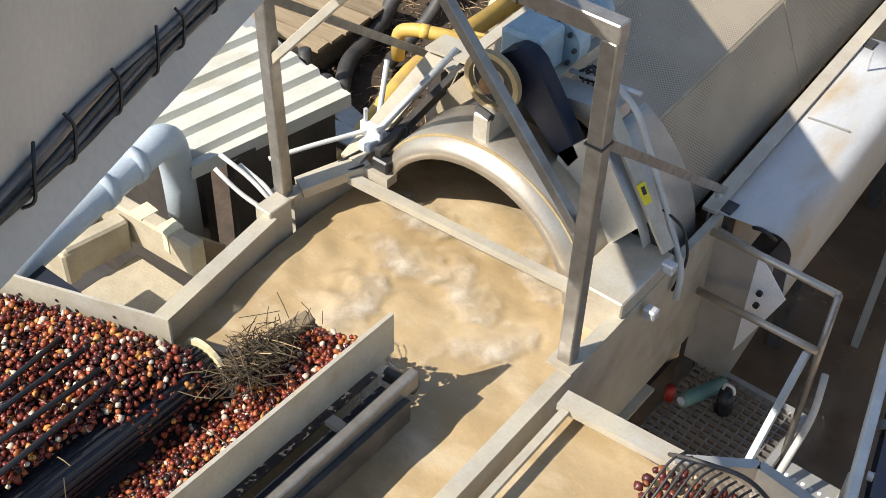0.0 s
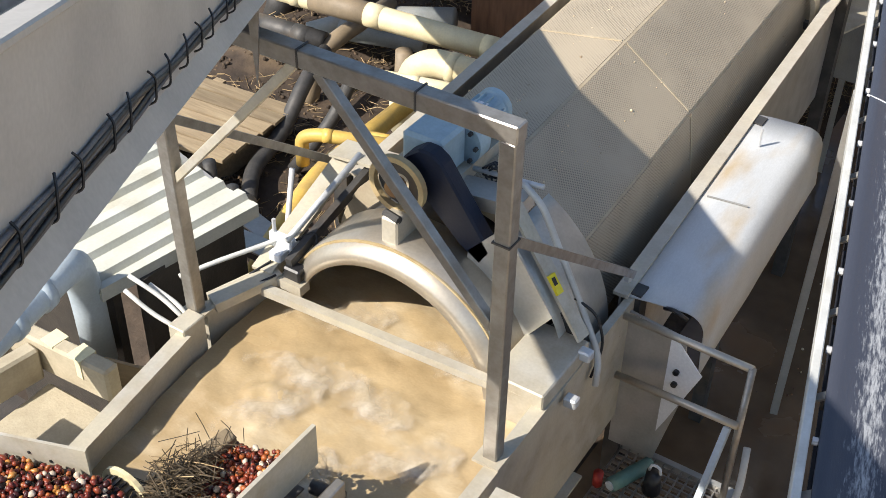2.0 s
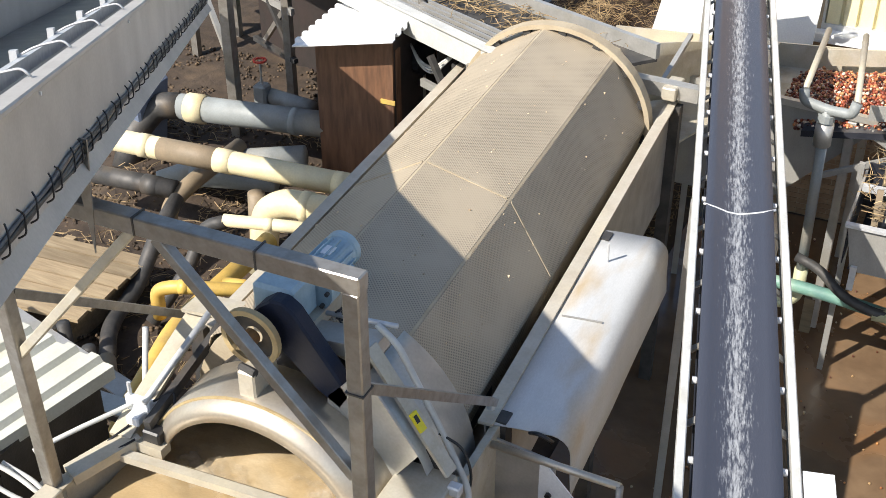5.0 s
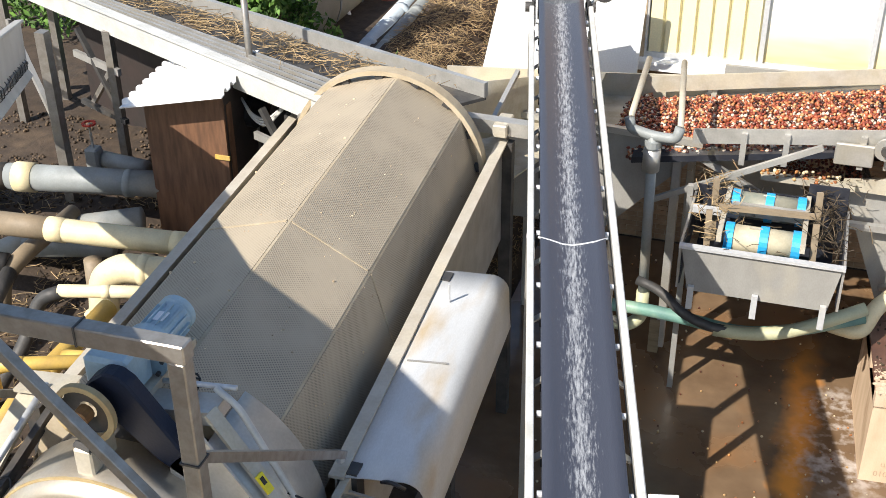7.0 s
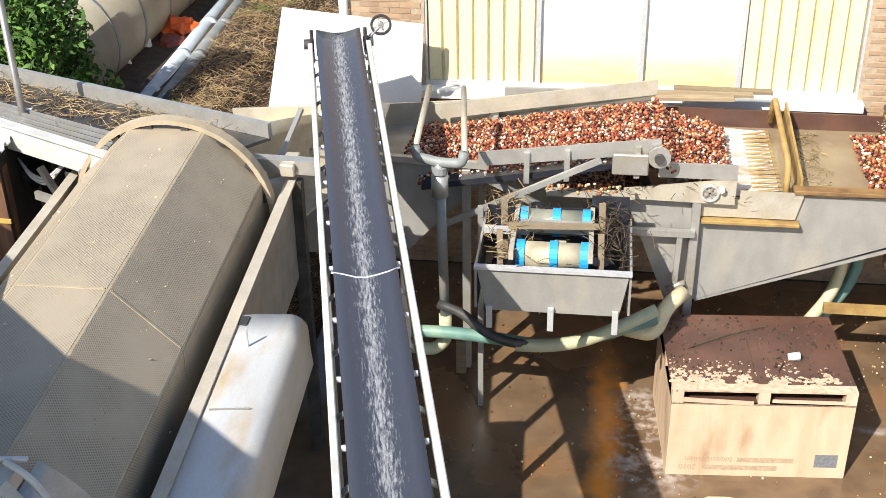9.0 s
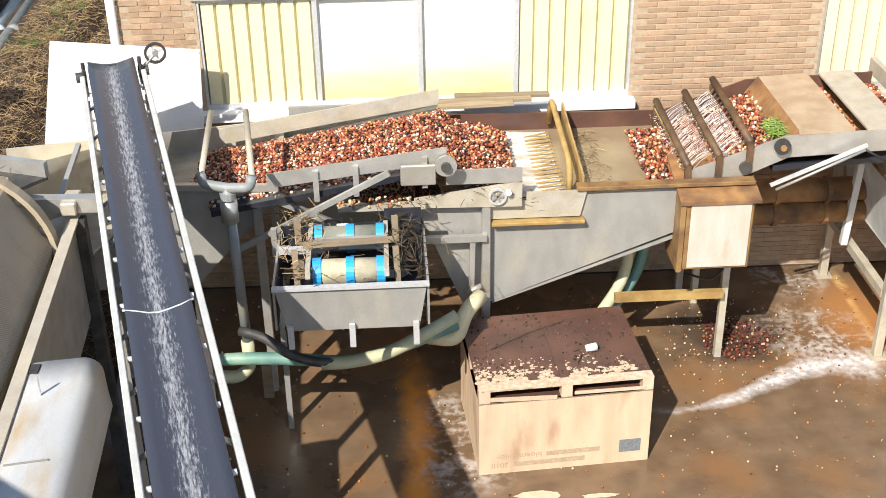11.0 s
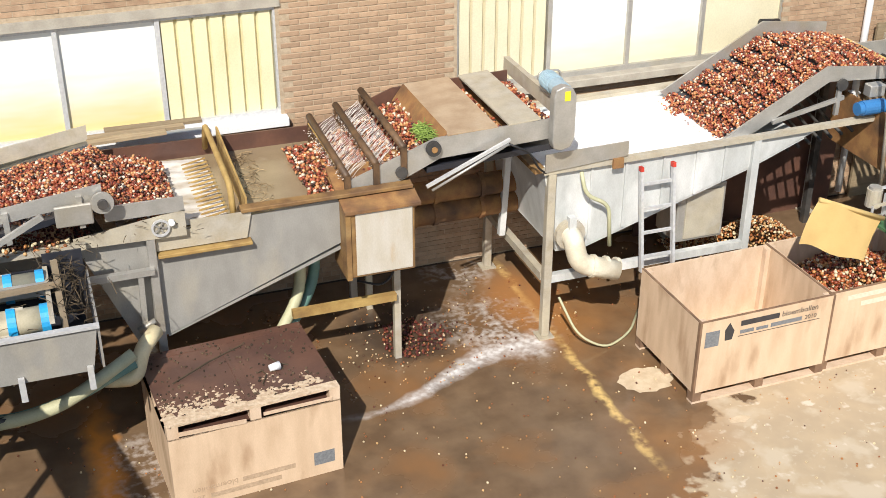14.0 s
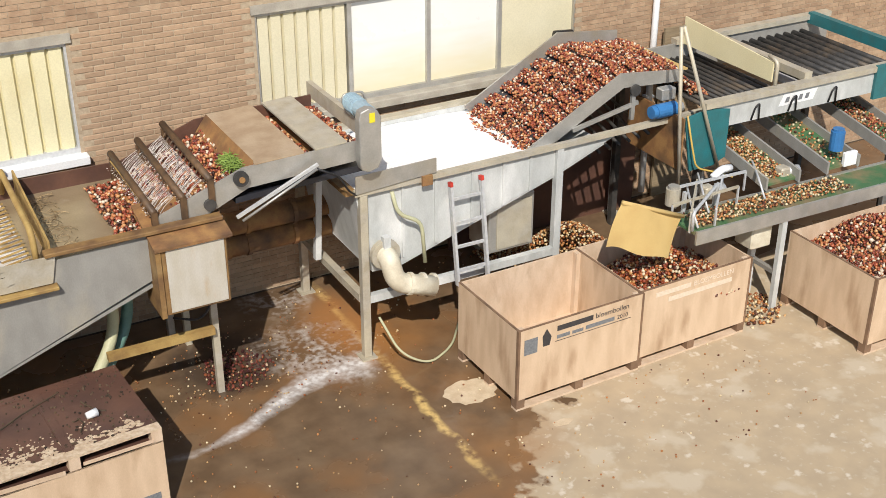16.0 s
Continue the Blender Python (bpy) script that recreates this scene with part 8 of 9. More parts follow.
def pit():
    r = thing("pump_cover", "low box under a pale corrugated roof sheet", "pump house")
    corrugated("roof_sheet", r, (-4.04, 3.42, 2.70), (0.18, 1.12, 0.0), (-1.30, 0.10, 0.03), 7, 0.04, roofing, "pale ribbed roof sheet")
    part("wall", bx(-5.2, -4.12, 3.56, 3.62, 0.9, 2.66), pit_shade, r)
    part("wall", bx(-4.02, -3.96, 3.66, 4.5, 0.9, 2.66), pit_shade, r)
    part("edge_trim", beam(B(), (-4.06, 3.43, 2.68), (-3.86, 4.52, 2.68), 0.05, 0.09), roofing, r)
    f = thing("concrete_frame", "yellowed concrete frame with a square opening", "concrete frame")
    for a, b, w in (((-4.42, 2.60, 2.52), (-4.42, 3.02, 2.52), 0.12), ((-4.42, 3.02, 2.55), (-3.60, 3.06, 2.55), 0.10), ((-4.16, 2.60, 2.52), (-4.10, 2.98, 2.52), 0.10), ((-4.42, 2.62, 2.50), (-4.1, 2.62, 2.50), 0.10)):
        part("beam", beam(B(), a, b, w, 0.22), yellow_concrete, f, bevel=0.015)
    part("slab", bx(-4.04, -3.56, 2.42, 2.98, 1.4, 2.40), yellow_concrete, f, bevel=0.02)
    part("slab", bx(-4.46, -4.05, 2.5, 3.0, 1.4, 2.06), pit_shade, f)
    for x in (-4.02, -3.82):
        part("pale_strip", beam(B(), (x, 3.0, 2.60), (x + 0.01, 3.11, 2.60), 0.10, 0.125), cream_panel, f, "yellowed plastic strip")
    p = thing("pale_pipe", "pale blue plastic pipe with an elbow", "pipe")
    part("pipe", tube(B(), rounded([(-3.76, 2.0, 3.05), (-3.86, 2.52, 3.055), (-4.0, 3.26, 3.06), (-4.16, 3.42, 2.7), (-4.2, 3.46, 2.1)], 0.16), 0.095, 18), pvc_blue, p, smooth=True)
    for s in (2.72, 2.95):
        part("collar", tube(B(), [(-3.866 - (s - 2.55) * 0.19, s, 3.057), (-3.877 - (s - 2.55) * 0.19, s + 0.06, 3.058)], 0.108, 18), pvc_blue, p, smooth=True)
    for k, pts in enumerate(([(-3.78, 3.42, 2.95), (-3.6, 3.46, 2.86), (-3.42, 3.44, 2.80)], [(-3.76, 3.36, 2.9), (-3.6, 3.38, 2.8), (-3.42, 3.40, 2.76)], [(-3.72, 3.50, 2.86), (-3.5, 3.48, 2.84), (-3.40, 3.46, 2.78)], [(-3.62, 3.62, 2.88), (-3.5, 3.8, 2.92), (-3.36, 4.02, 2.95), (-3.3, 4.08, 2.98)])):
        c = thing("cable", "pale grey cable hanging by the basin", "cable", (0, 0, 0), "pale cables by the basin")
        part("cable_body", tube(B(), rounded(pts, 0.1), 0.014, 6), hose_grey, c, smooth=True)
    s = part("stone", bx(-4.45, -4.2, 3.7, 3.9, 2.0, 2.15), concrete, None, bevel=0.05)
    s.location.z = -0.55
    tagged(s, "broken pale stone in the pit", "stone")
    bd = part("board", beam(B(), (-3.95, 3.25, 0.0), (-3.80, 3.30, 2.4), 0.02, 0.25), plank, None)
    tagged(bd, "broken board leaning in the pit", "board")
    bd = part("rod", tube(B(), [(-3.57, 4.3, 1.98), (-3.64, 4.62, 3.0)], 0.018, 8), galv, None, smooth=True)
    tagged(bd, "pale metal rod standing beside the roof", "rod")
    wl = part("pit_wall", bx(-3.62, -3.5, 3.6, 5.0, 0.0, 2.0), pit_shade, None)
    tagged(wl, "concrete wall of the pit, darkened for shade", "wall", "", "structure")


pit()


# ---- pipes, shed and soil behind ----
def pipework():
    def run(label, pts, r, mat, bends=0.2, collars=()):
        p = thing("pipe", label, "pipe", (0, 0, 0), "pipes beside the drum")
        part("pipe_body", tube(B(), rounded(pts, bends), r, 16), mat, p, smooth=True)
        for c0, c1 in collars:
            part("collar", tube(B(), [c0, c1], r * 1.06, 16), mat, p, smooth=True)
        return p
    z = 2.2
    big = run("large cream drain pipe crossing the soil", [(-6.6, 7.55, z), (-3.75, 7.77, z)], 0.10, pvc_cream, 0.2, [((-5.3, 7.65, z), (-5.15, 7.66, z)), ((-4.2, 7.73, z), (-4.1, 7.74, z)), ((-6.05, 7.59, z), (-5.95, 7.6, z))])
    part("dirty_stretch", tube(B(), [(-5.85, 7.608, z), (-5.2, 7.658, z)], 0.102, 16), pvc_dirty, big, "mud-browned length", smooth=True)
    run("thick cream pipe with a downward elbow", [(-3.75, 7.42, 2.15), (-4.45, 7.36, 2.15), (-4.62, 7.32, 2.05), (-4.66, 7.25, 1.5)], 0.12, pvc_cream, 0.22, [((-4.3, 7.375, 2.15), (-4.22, 7.382, 2.15)), ((-4.66, 7.25, 1.75), (-4.66, 7.25, 1.65))])
    run("thin cream plastic pipe beside the drum", [(-3.75, 6.98, 2.28), (-4.62, 6.75, 2.28)], 0.05, pvc_cream, 0.1, [((-4.3, 6.83, 2.28), (-4.24, 6.85, 2.28))])
    run("dark hose joined to the thin pipe", [(-4.6, 6.755, 2.27), (-4.78, 6.72, 2.2), (-4.85, 6.55, 1.9), (-5.0, 6.2, 1.55)], 0.055, dark_steel, 0.15)
    run("bent yellow plastic pipe beside the drum", [(-3.72, 6.08, 2.3), (-4.40, 5.80, 2.32), (-4.52, 5.76, 2.28), (-4.52, 5.76, 2.05)], 0.05, pvc_yellow, 0.1, [((-4.36, 5.815, 2.32), (-4.30, 5.84, 2.32))])
    run("sloping yellow drain pipe", [(-4.36, 6.95, 2.05), (-4.38, 5.75, 2.02), (-4.2, 4.9, 1.9), (-4.1, 4.6, 1.8)], 0.075, pvc_yellow, 0.2, [((-4.375, 6.2, 2.035), (-4.375, 6.1, 2.03))])
    run("short yellow branch pipe", [(-4.32, 6.3, 2.05), (-4.05, 6.15, 2.2)], 0.055, pvc_yellow)
    run("large grey drain pipe under the big one", [(-6.55, 8.75, 1.95), (-4.95, 8.98, 1.98)], 0.125, pvc_grey, 0.2, [((-6.45, 8.765, 1.95), (-6.25, 8.79, 1.95)), ((-5.35, 8.92, 1.97), (-5.28, 8.93, 1.97))])
    run("white collar length of the grey pipe", [(-6.42, 8.77, 1.952), (-6.24, 8.795, 1.954)], 0.143, pvc_cream)
    run("dark elbow at the end of the grey pipe", [(-6.5, 8.76, 1.95), (-6.75, 8.72, 1.93), (-6.9, 8.5, 1.7), (-6.9, 8.3, 1.4)], 0.13, dark_steel, 0.2)
    run("grey plastic branch pipe on the soil", [(-5.0, 8.55, 1.85), (-5.75, 8.3, 1.75), (-6.2, 7.95, 1.6)], 0.11, pvc_grey, 0.3)
    run("grey branch pipe with a bend", [(-5.1, 8.2, 1.75), (-5.9, 8.05, 1.7)], 0.1, pvc_grey)
    run("mud-brown plastic riser pipe", [(-5.6, 8.4, 1.9), (-5.55, 7.6, 1.95), (-5.62, 7.35, 1.85), (-5.65, 7.2, 1.3)], 0.075, pvc_dirty, 0.2)
    run("black and cream pipe below the large pipe", [(-6.5, 7.35, 1.95), (-5.6, 7.42, 1.95)], 0.085, dark_steel, 0.1, [((-5.9, 7.396, 1.95), (-5.75, 7.408, 1.95))])
    run("grey elbow hose by the planks", [(-5.5, 7.3, 1.95), (-5.4, 6.9, 1.9), (-5.35, 6.5, 1.6), (-5.25, 6.0, 1.58), (-4.95, 5.6, 1.6)], 0.065, dark_steel, 0.2)
    run("thick brown hose running back under the drum", [(-4.95, 5.6, 1.62), (-4.45, 5.05, 1.75), (-4.0, 4.75, 2.0), (-3.7, 4.55, 2.3)], 0.07, pvc_dirty, 0.3)
    run("short mud-brown upright pipe", [(-4.9, 7.6, 2.0), (-4.92, 7.58, 1.4)], 0.075, pvc_dirty)
    run("thin grey pipe behind the valve", [(-6.0, 9.5, 1.85), (-5.4, 9.35, 1.9)], 0.08, pvc_grey)
    v = thing("valve", "grey pipe valve with a red hand wheel", "valve")
    part("body", bx(-6.08, -5.94, 9.36, 9.5, 1.75, 2.0), pvc_grey, v, bevel=0.02)
    part("stem", tube(B(), [(-6.01, 9.43, 2.0), (-6.01, 9.43, 2.25)], 0.014, 6), steel, v)
    part("wheel", disc(B(), (-6.01, 9.43, 2.25), "z", 0.07, 0.015, 14, 0.045), red_plastic, v, "red hand wheel")
    bl = thing("blue_barrel", "blue-grey plastic bin under the trough", "bin")
    bm = B()
    a = [bm.verts.new((-7.05 + x, 8.7 + y, 2.15)) for x, y in ((-0.3, -0.25), (0.3, -0.25), (0.3, 0.25), (-0.3, 0.25))]
    b = [bm.verts.new((-7.05 + x, 8.7 + y, 1.3)) for x, y in ((-0.22, -0.18), (0.22, -0.18), (0.22, 0.18), (-0.22, 0.18))]
    for i in range(4):
        bm.faces.new((a[i], a[(i + 1) % 4], b[(i + 1) % 4], b[i]))
    bm.faces.new(b)
    bm.faces.new(a[::-1])
    part("bin_body", bm, bin_blue, bl, bevel=0.02)
    # platform planks and steel channel beside the roof
    pk = thing("plank_platform", "old wooden planks lying on the soil", "planks")
    for k in range(6):
        part("plank", beam(B(), (-6.35, 5.75 + k * 0.16, 1.74 + 0.004 * (k % 2)), (-5.35, 5.85 + k * 0.16, 1.73), 0.14, 0.03), plank, pk)
    for x in (-6.2, -5.5):
        part("bearer", bx(x - 0.05, x + 0.05, 5.65, 6.75, 1.3, 1.71), plank, pk)
    sl = part("slab", bx(-5.6, -4.9, 4.95, 5.6, 1.2, 1.62), concrete, None, bevel=0.02)
    tagged(sl, "pale concrete slab beside the planks", "slab")
    for k, (a, b) in enumerate((((-5.9, 5.5, 1.9), (-4.0, 5.0, 1.9)), ((-5.5, 4.85, 1.95), (-3.9, 4.75, 2.1)))):
        ch = thing("steel_channel", "dark steel channel lying across the pit", "beam", (0, 0, 0), "steel beams across the pit")
        part("web", beam(B(), a, b, 0.10, 0.08), dark_steel, ch)
        part("flange", beam(B(), (a[0], a[1], a[2] + 0.05), (b[0], b[1], b[2] + 0.05), 0.16, 0.015), steel, ch)
    for x, y in ((-5.2, 5.5), (-4.85, 5.35)):
        st = thing("stub_post", "short dark steel stub", "post")
        part("stub", tube(B(), [(x, y, 1.3), (x, y, 1.95)], 0.05, 10), dark_steel, st, smooth=True)
    s = thing("plywood_shed", "narrow brown plywood cabinet with a white corrugated roof", "shed")
    part("front", plate(B(), [(-5.01, 1.3), (-4.24, 1.3), (-4.24, 3.03), (-5.01, 2.86)], "y", 8.85, 8.87), ply_brown, s, "weathered plywood front")
    part("side", plate(B(), [(8.87, 1.3), (9.7, 1.3), (9.7, 2.98), (8.87, 3.02)], "x", -4.26, -4.24), dark_ply, s, "black painted side")
    part("side", plate(B(), [(8.87, 1.3), (9.7, 1.3), (9.7, 2.8), (8.87, 2.85)], "x", -5.01, -4.99), ply_brown, s)
    part("back", bx(-4.98, -4.27, 9.78, 9.8, 1.3, 2.7), ply_brown, s)
    part("door_strip", bx(-4.238, -4.228, 8.9, 8.98, 1.4, 2.9), ply_brown, s)
    part("latch", bx(-4.36, -4.22, 8.835, 8.85, 2.40, 2.44), pvc_yellow, s, "pale wooden latch")
    corrugated("roof", s, (-5.09, 8.60, 2.90), (0.98, 0.01, 0.215), (-0.15, 1.08, -0.05), 7, 0.035, white_paint, "white corrugated roof sheet")
    part("lamp_drum", disc(B(), (-4.20, 9.35, 2.66), "x", 0.16, 0.06, 20), black, s)
    rng = random.Random(5)
    sp = []
    for _ in range(2600):
        x, y = rng.uniform(-8.5, -3.75), rng.uniform(5.3, 9.8)
        if noise.noise(Vector((x * 1.4, y * 1.4, 9))) > -0.05:
            sp.append((x, y, ground_height(x, y) + rng.uniform(0.005, 0.05)))
    stalks("dry_stalks", sp, 0.17, 0.003, straw, "dry straw and stalks strewn on the soil", 22, 0.3)
    sp = []
    for _ in range(6500):
        x, y = rng.uniform(-8.0, -3.75), rng.uniform(4.9, 11.0)
        if noise.noise(Vector((x * 2.1, y * 2.1, 4))) > -0.2:
            sp.append((x, y, ground_height(x, y) + rng.uniform(-0.01, 0.01)))
    bulbs("soil_clods", sp, 0.019, clod_mat, "dark clods of soil and dead bulbs on the ground", "soil")


bin_blue = material("blue_grey_bin", (0.16, 0.20, 0.28), 0.5, 0, (0.13, 0.16, 0.23), 4)
pipework()


# ---- bank, hedge and tank beyond ----
def leaf_cloud(name, centres, leaf_n, size, mat, parent, seed):
    rng = np.random.default_rng(seed)
    vs, fs = [], []
    for (cx, cy, cz, rx, rz) in centres:
        for _ in range(leaf_n):
            u = rng.normal(size=3)
            u /= np.linalg.norm(u)
            p = np.array([cx, cy, cz]) + u * np.array([rx, rx, rz]) * rng.uniform(0.7, 1.1)
            a, b = rng.normal(size=3), rng.normal(size=3)
            a /= np.linalg.norm(a)
            b = np.cross(a, b)
            b /= np.linalg.norm(b)
            s = size * rng.uniform(0.6, 1.4)
            o = len(vs)
            vs += [(p - a * s).tolist(), (p + b * s * 0.4).tolist(), (p + a * s).tolist(), (p - b * s * 0.4).tolist()]
            fs.append((o, o + 1, o + 2, o + 3))
    me = bpy.data.meshes.new(name)
    me.from_pydata(vs, [], fs)
    me.materials.append(mat)
    ob = new(name, me)
    ob.parent = parent
    return ob


def beyond():
    rng = random.Random(31)
    for k, (x, y, h, r, lab) in enumerate(((-5.62, 12.75, 2.75, 0.62, "dense bright green conifer behind the conveyor"), (-6.75, 12.75, 2.6, 0.7, "dense green conifer beside another"), (-8.9, 13.6, 3.4, 0.9, "dense green conifer at the hedge's end"), (-3.5, 20.5, 3.4, 1.6, "leafy green bush behind the grass bank"), (-1.0, 26, 5.0, 2.4, "leafy tree behind the building"))):
        t = thing("conifer" if k < 3 else "bush", lab, "tree" if k < 3 else "bush", (x, y, 1.1))
        part("trunk", tube(B(), [(0, 0, -0.2), (0.05, 0.02, h * 0.4), (0, 0, h * 0.85)], [0.12, 0.08, 0.03], 8), bark, t, smooth=True)
        for q in range(6):
            a, z = q * 1.1, h * (0.2 + 0.1 * q)
            part("limb", tube(B(), [(0, 0, z), (r * 0.7 * math.cos(a), r * 0.7 * math.sin(a), z + 0.35)], [0.04, 0.012], 6), bark, t, smooth=True)
        cs = []
        for _ in range(46):
            z = rng.uniform(0.15, 1.0)
            w = r * (1.05 - 0.6 * z) if k < 3 else r * math.sqrt(max(0.1, 1 - (2 * z - 1) ** 2))
            a = rng.uniform(0, 6.28)
            d = w * rng.uniform(0.5, 1.0)
            cs.append((d * math.cos(a), d * math.sin(a), z * h, 0.26, 0.34))
        leaf_cloud("crown", cs, 170, 0.055 if k < 3 else 0.08, leaf, t, 40 + k)
    tk = thing("water_tank", "long cream fibre tank with straps under a blue cover", "tank")
    part("shell", tube(B(), [(-6.28, 13.3, 1.85), (-6.02, 19.5, 1.85)], 0.78, 28), fibre, tk, smooth=True)
    for k in range(7):
        y = 13.6 + k * 0.9
        part("strap", tube(B(), [(-6.28 + 0.042 * (y - 13.3), y, 1.85), (-6.278 + 0.042 * (y - 13.3), y + 0.05, 1.85)], 0.79, 28), pvc_grey, tk)
    tp = part("cover", sheet(B(), 10, 8, lambda u, v: (-6.25 + 0.17 * v + 0.80 * math.sin(radians(-60 + 118 * u)), 13.6 + 4.6 * v, 1.86 + 0.81 * math.cos(radians(-60 + 130 * u)) + 0.01 * math.sin(v * 20))), tarp, tk, "bright blue tarpaulin", smooth=True)
    pt = part("path_slab", bx(-5.75, -5.2, 12.5, 24, 1.0, 1.26), path_mat, None)
    tagged(pt, "dark grey concrete path behind the conveyor", "path", "", "structure")
    kb = part("kerb", bx(-5.18, -5.08, 12.5, 24, 1.0, 1.36), plank, None)
    tagged(kb, "old timber edging along the path", "kerb", "", "structure")
    for x, r, m, lab in ((-4.93, 0.11, pvc_blue, "long pale blue drain pipe on the bank"), (-4.70, 0.10, pvc_grey, "long dark grey drain pipe on the bank")):
        p = thing("pipe", lab, "pipe", (0, 0, 0), "pipes on the bank")
        part("pipe_body", tube(B(), [(x, 13.2, 1.38), (x - 0.15, 20, 1.36)], r, 14), m, p, smooth=True)
        for k in range(4):
            part("collar", tube(B(), [(x - 0.02 * k, 14 + k * 1.3, 1.38), (x - 0.02 * k - 0.002, 14.1 + k * 1.3, 1.38)], r * 1.12, 14), m, p, smooth=True)
    w = thing("white_hoses", "white pipes and fittings beside the tank", "pipe")
    part("fitting", tube(B(), [(-5.5, 15.55, 1.26), (-5.55, 15.6, 1.68)], 0.07, 12), white_paint, w, smooth=True)
    part("hose", tube(B(), rounded([(-5.7, 15.2, 2.1), (-5.66, 15.0, 1.7), (-5.5, 14.9, 1.35), (-5.3, 15.0, 1.3)], 0.2), 0.035, 8), white_paint, w, smooth=True)
    part("hose", tube(B(), rounded([(-5.7, 16.2, 2.0), (-5.6, 16.0, 1.5), (-5.4, 16.0, 1.3), (-5.2, 16.2, 1.3)], 0.2), 0.03, 8), white_paint, w, smooth=True)
    o = thing("orange_sack", "crumpled orange plastic sack on the path", "sack")
    bm = B()
    bmesh.ops.create_icosphere(bm, subdivisions=3, radius=0.25)
    for v in bm.verts:
        v.co *= 1 + 0.5 * noise.noise(v.co * 9)
        v.co.z *= 0.7
    ob = part("sack_body", bm, orange_plastic, o)
    ob.location = (-5.33, 16.3, 1.42)
    o = thing("net_sack", "dark red net sack of bulbs on the path", "sack")
    bm = B()
    bmesh.ops.create_icosphere(bm, subdivisions=3, radius=0.24)
    for v in bm.verts:
        v.co *= 1 + 0.25 * noise.noise(v.co * 11)
        v.co.z *= 0.6
    ob = part("sack_body", bm, bulb_dark, o)
    ob.location = (-5.27, 15.85, 1.36)
    sp, sg = [], []
    for _ in range(11000):
        x, y = rng.uniform(-4.6, -2.3), rng.uniform(10.6, 21)
        sp.append((x, y, ground_height(x, y) + rng.uniform(0.0, 0.09)))
    stalks("dry_grass", sp, 0.20, 0.0032, straw, "dry brown grass and straw covering the bank", 51, 0.7, "grass")
    for _ in range(1600):
        x, y = rng.uniform(-4.6, -2.3), rng.uniform(11.5, 21)
        if noise.noise(Vector((x * 1.1, y * 0.8, 2))) > 0.1:
            sg.append((x, y, ground_height(x, y) + rng.uniform(0.02, 0.12)))
    stalks("green_grass", sg, 0.2, 0.004, leaf, "green weeds among the dry grass", 52, 0.9, "grass")


path_mat = material("grey_path", (0.11, 0.105, 0.10), 0.85, 0, (0.085, 0.08, 0.078), 8, (0.15, 0.14, 0.12), 1.5, 0.35, 0.3)
beyond()


# ---- litter, spray and puddles on the yard ----
def litter():
    rng = random.Random(77)
    sp = []
    while len(sp) < 1500:
        x, y = rng.uniform(-1.5, 9.5), rng.uniform(7.5, 12.3)
        near = math.exp(-((x - 4.3) ** 2 + (y - 11.0) ** 2) / 0.42)
        if rng.random() < 0.06 + 0.5 * near:
            sp.append((x, y, 0.022 + rng.uniform(0, 0.03) * near))
    vs, fs = [], []
    for q, p in enumerate(sp):
        s = rng.uniform(0.005, 0.014)
        m = np.array(Euler((rng.uniform(0, 6), rng.uniform(0, 6), rng.uniform(0, 6))).to_matrix())
        vs += (BULB_V @ m.T * s + np.array(p)).tolist()
        fs += [tuple(i + q * len(BULB_V) for i in f) for f in BULB_F]
    scatter_mesh("litter", vs, fs, bulb_pale, "small bulbs and pale skins scattered on the wet yard", "litter")
    sp = heap(3.85, 4.75, 10.65, 11.6, lambda x, y: 0.02 + 0.04 * math.exp(-((x - 4.3) ** 2 + (y - 11.1) ** 2) / 0.12) if math.hypot(x - 4.3, (y - 11.1)) < 0.38 + 0.12 * noise.noise(Vector((x * 6, y * 6, 1))) else None, 0.045, 1, 70)
    bulbs("spilled_bulbs", sp, 0.017, bulb_dark, "dark wet bulbs spilled below the conveyor")

    def puddle(name, pts, mat, lab, z):
        ob = part(name, plate(B(), pts, "z", 0.0125, z), mat, None)
        tagged(ob, lab, "stain", "dried marks on the yard")

    def blob(cx, cy, rx, ry, seed, n=28):
        return [(cx + rx * math.cos(6.2832 * k / n) * (1 + 0.35 * noise.noise(Vector((math.cos(6.2832 * k / n) * 2.2, math.sin(6.2832 * k / n) * 2.2, seed)))), cy + ry * math.sin(6.2832 * k / n) * (1 + 0.35 * noise.noise(Vector((math.cos(6.2832 * k / n) * 2.2, math.sin(6.2832 * k / n) * 2.2, seed + 4))))) for k in range(n)]
    for k, (cx, cy, rx, ry) in enumerate(((6.35, 9.55, 0.30, 0.22), (1.9, 8.75, 0.20, 0.07), (2.45, 8.72, 0.16, 0.03), (6.9, 8.62, 0.12, 0.05))):
        puddle("dry_patch", blob(cx, cy, rx, ry, k), dry_crust, "pale dried crust on the yard", 0.0145)


dry_crust = material("dry_crust", (0.60, 0.49, 0.34), 0.9, 0, (0.50, 0.39, 0.26), 10, bump=0.3)
litter()


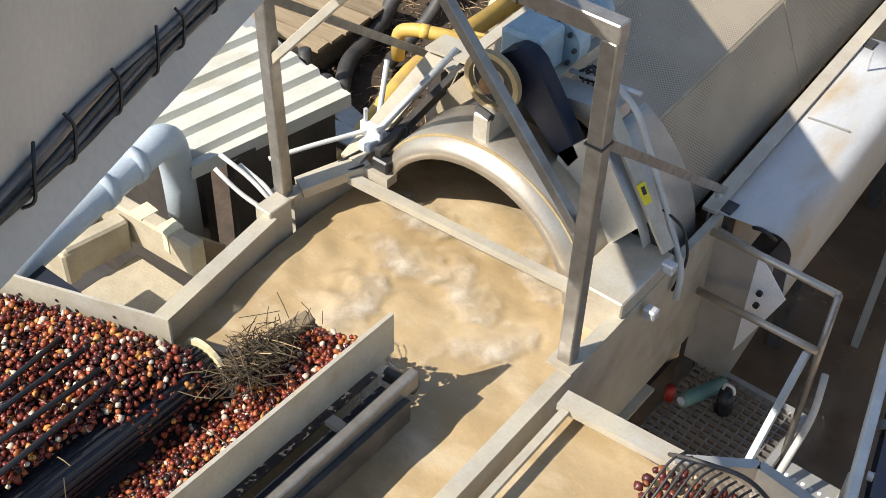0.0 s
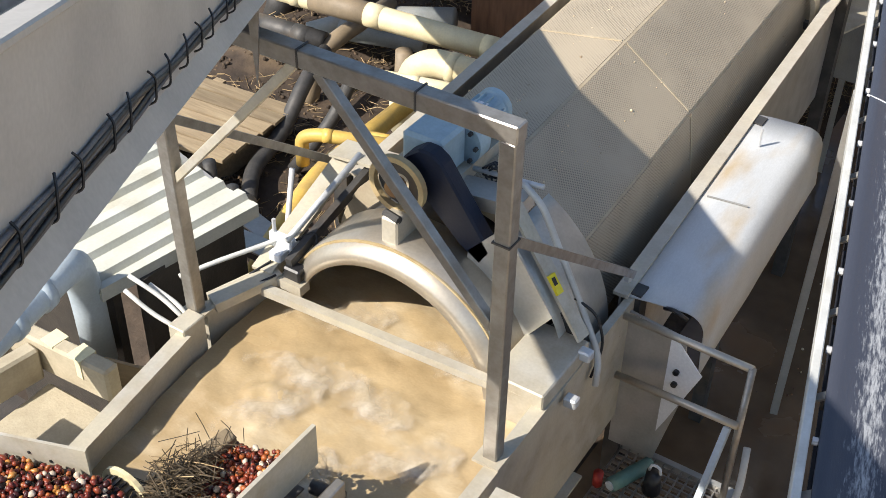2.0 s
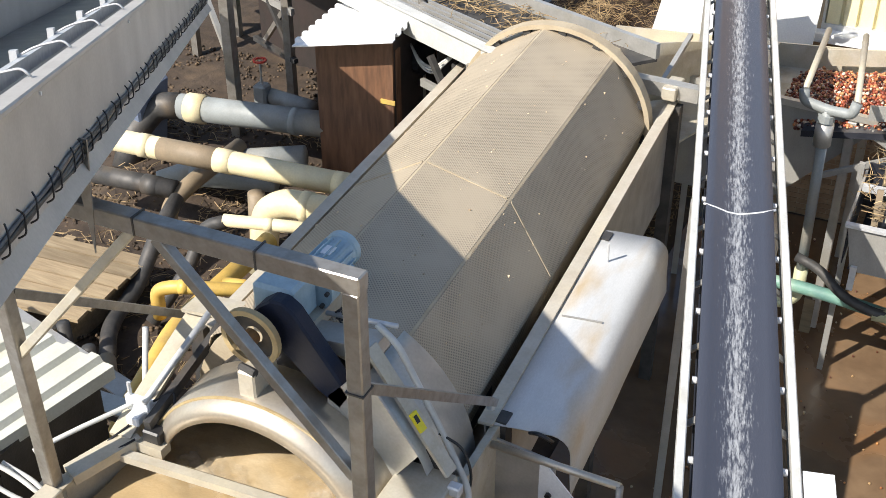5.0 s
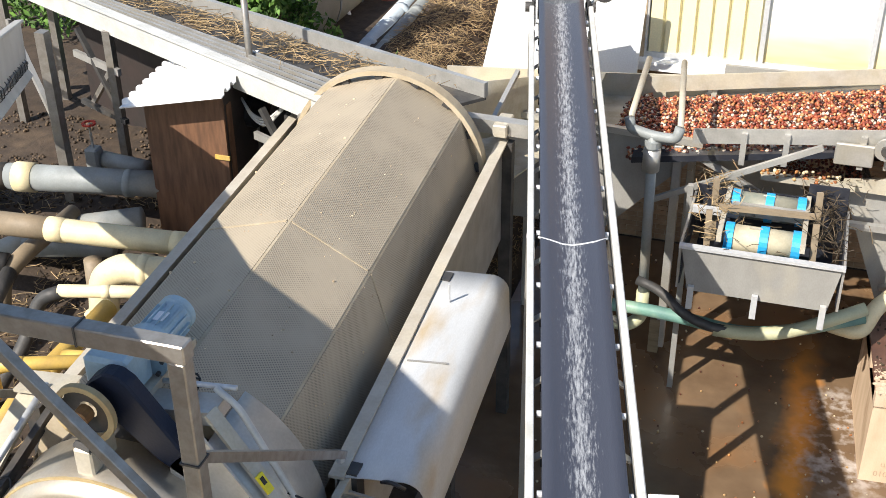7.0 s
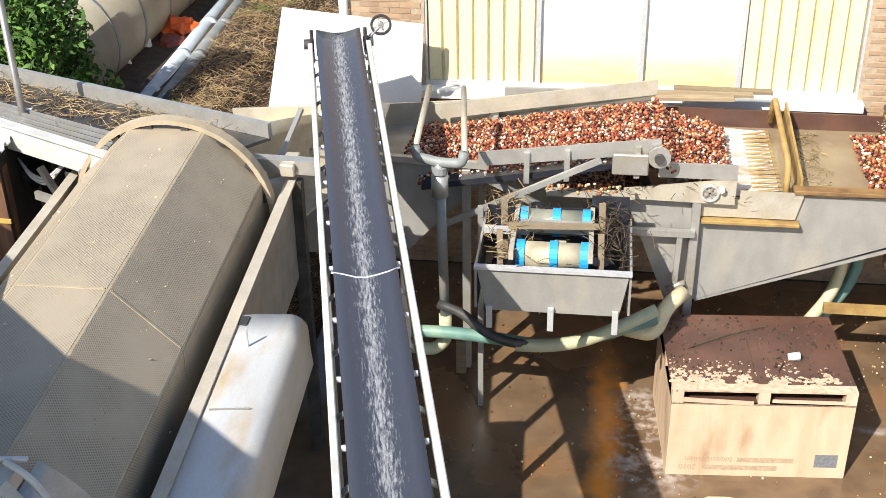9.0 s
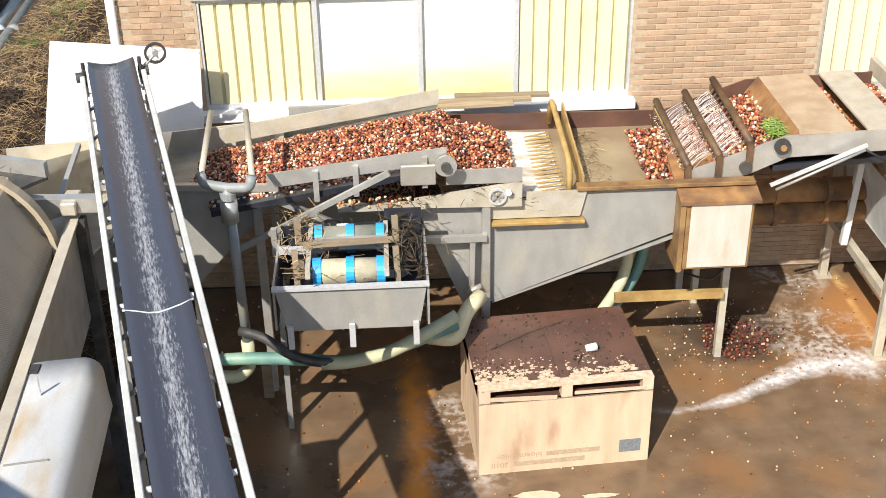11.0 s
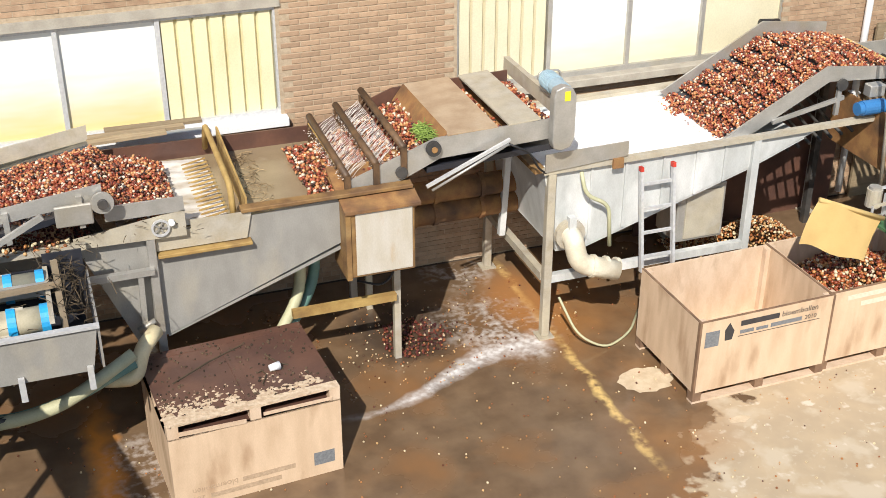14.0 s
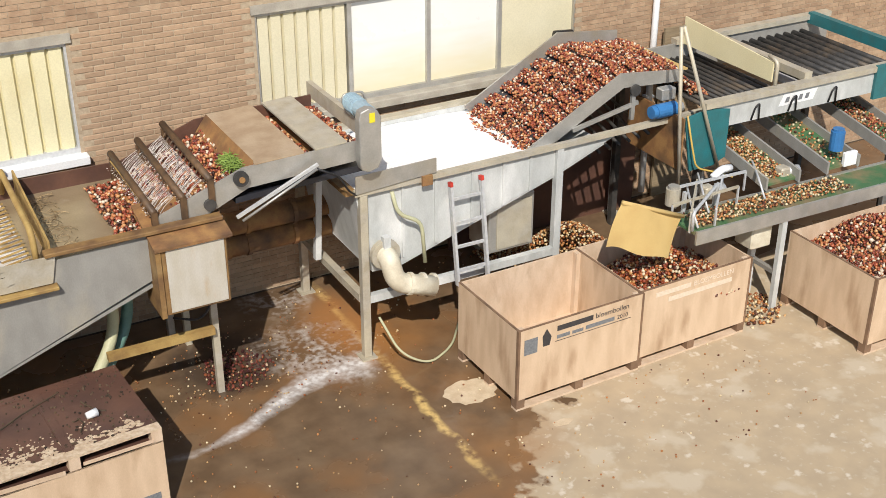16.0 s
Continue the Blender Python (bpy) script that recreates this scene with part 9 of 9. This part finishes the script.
def sprays():
    """Water jets: bundles of thin drops that fall from the bars."""
    out = []
    rng = random.Random(15)
    for k, (x, z0, dx, dz, ys, n) in enumerate(((3.70, 2.42, -0.20, -0.18, (10.66, 11.95), 70), (3.98, 2.54, -0.18, -0.16, (10.66, 11.95), 80))):
        s = thing("water_spray", "white water jets falling from the spray bar", "spray", (0, 0, 0), "water sprays")
        bm = B()
        for i in range(n):
            y = ys[0] + (ys[1] - ys[0]) * (i + rng.uniform(-0.3, 0.3)) / n
            a = Vector((x, y, z0))
            b = Vector((x + dx * rng.uniform(0.8, 1.2), y + rng.uniform(-0.03, 0.03), z0 + dz * rng.uniform(0.9, 1.1)))
            tube(bm, [a, a.lerp(b, 0.5) + Vector((0, 0, 0.02)), b], [0.0013, 0.002, 0.0035], 4)
            for _ in range(7):
                c = b + Vector((rng.uniform(-0.06, 0.06), rng.uniform(-0.05, 0.05), rng.uniform(-0.01, 0.04)))
                tube(bm, [c, c + Vector((rng.uniform(-0.02, 0.02), rng.uniform(-0.02, 0.02), 0.006))], 0.003, 4)
        part("spray_curtain", bm, spray_mat, s, smooth=True)["kind"] = "stuff"
        out.append(s)
    return out


SPRAYS = sprays()
building()


# ---- what moves ----
def motions():
    base = pose(*DRUM_C, 0, 0, DRUM_YAW)
    walk(DRUM, [(t, base @ pose(0, 0, 0, 0, 25.7 + 7.8 * (t - 3.5), 0)) for t in range(0, 17, 2)])
    for k, (r, y, z) in enumerate(ROLLERS):
        walk(r, [(t * 0.5, pose(0.3, y, z, -(70 + 9 * k) * t, 0, 0)) for t in range(33)])
    for k, f in enumerate(FROTH):
        x, y, a = ((-2.72, 3.62, 10), (-2.74, 3.28, 80), (-2.36, 3.02, 120), (-2.02, 3.42, 60), (-2.86, 4.02, 20), (-2.10, 4.12, -10), (-2.32, 3.66, -20))[k]
        walk(f, [(i * 0.5, pose(x + 0.05 * math.sin(1.3 * i + k), y + 0.06 * math.cos(1.1 * i + 2 * k), 2.647 + 0.004 * math.sin(1.7 * i + k), 0, 0, a + 24 * math.sin(0.7 * i + k))) for i in range(33)])
    for k, f in enumerate(FEED):
        walk(f, [(t, along(FEED_PATH, 2.16 - 0.24 * k + 0.25 * t)) for t in range(17)])
    for k, f in enumerate(ELEV):
        walk(f, [(t, along(ELEV_PATH, 2.2 - 0.24 * k + 0.14 * (max(t, 10) - 10))) for t in range(17)])
    for k, s in enumerate(SPRAYS):
        walk(s, [(i * 0.25, pose(0.012 * ((i * 7 + k) % 5 - 2) / 2, 0.014 * ((i * 3 + k) % 5 - 2) / 2, 0.004 * ((i * 2 + k) % 3 - 1))) for i in range(65)])


motions()
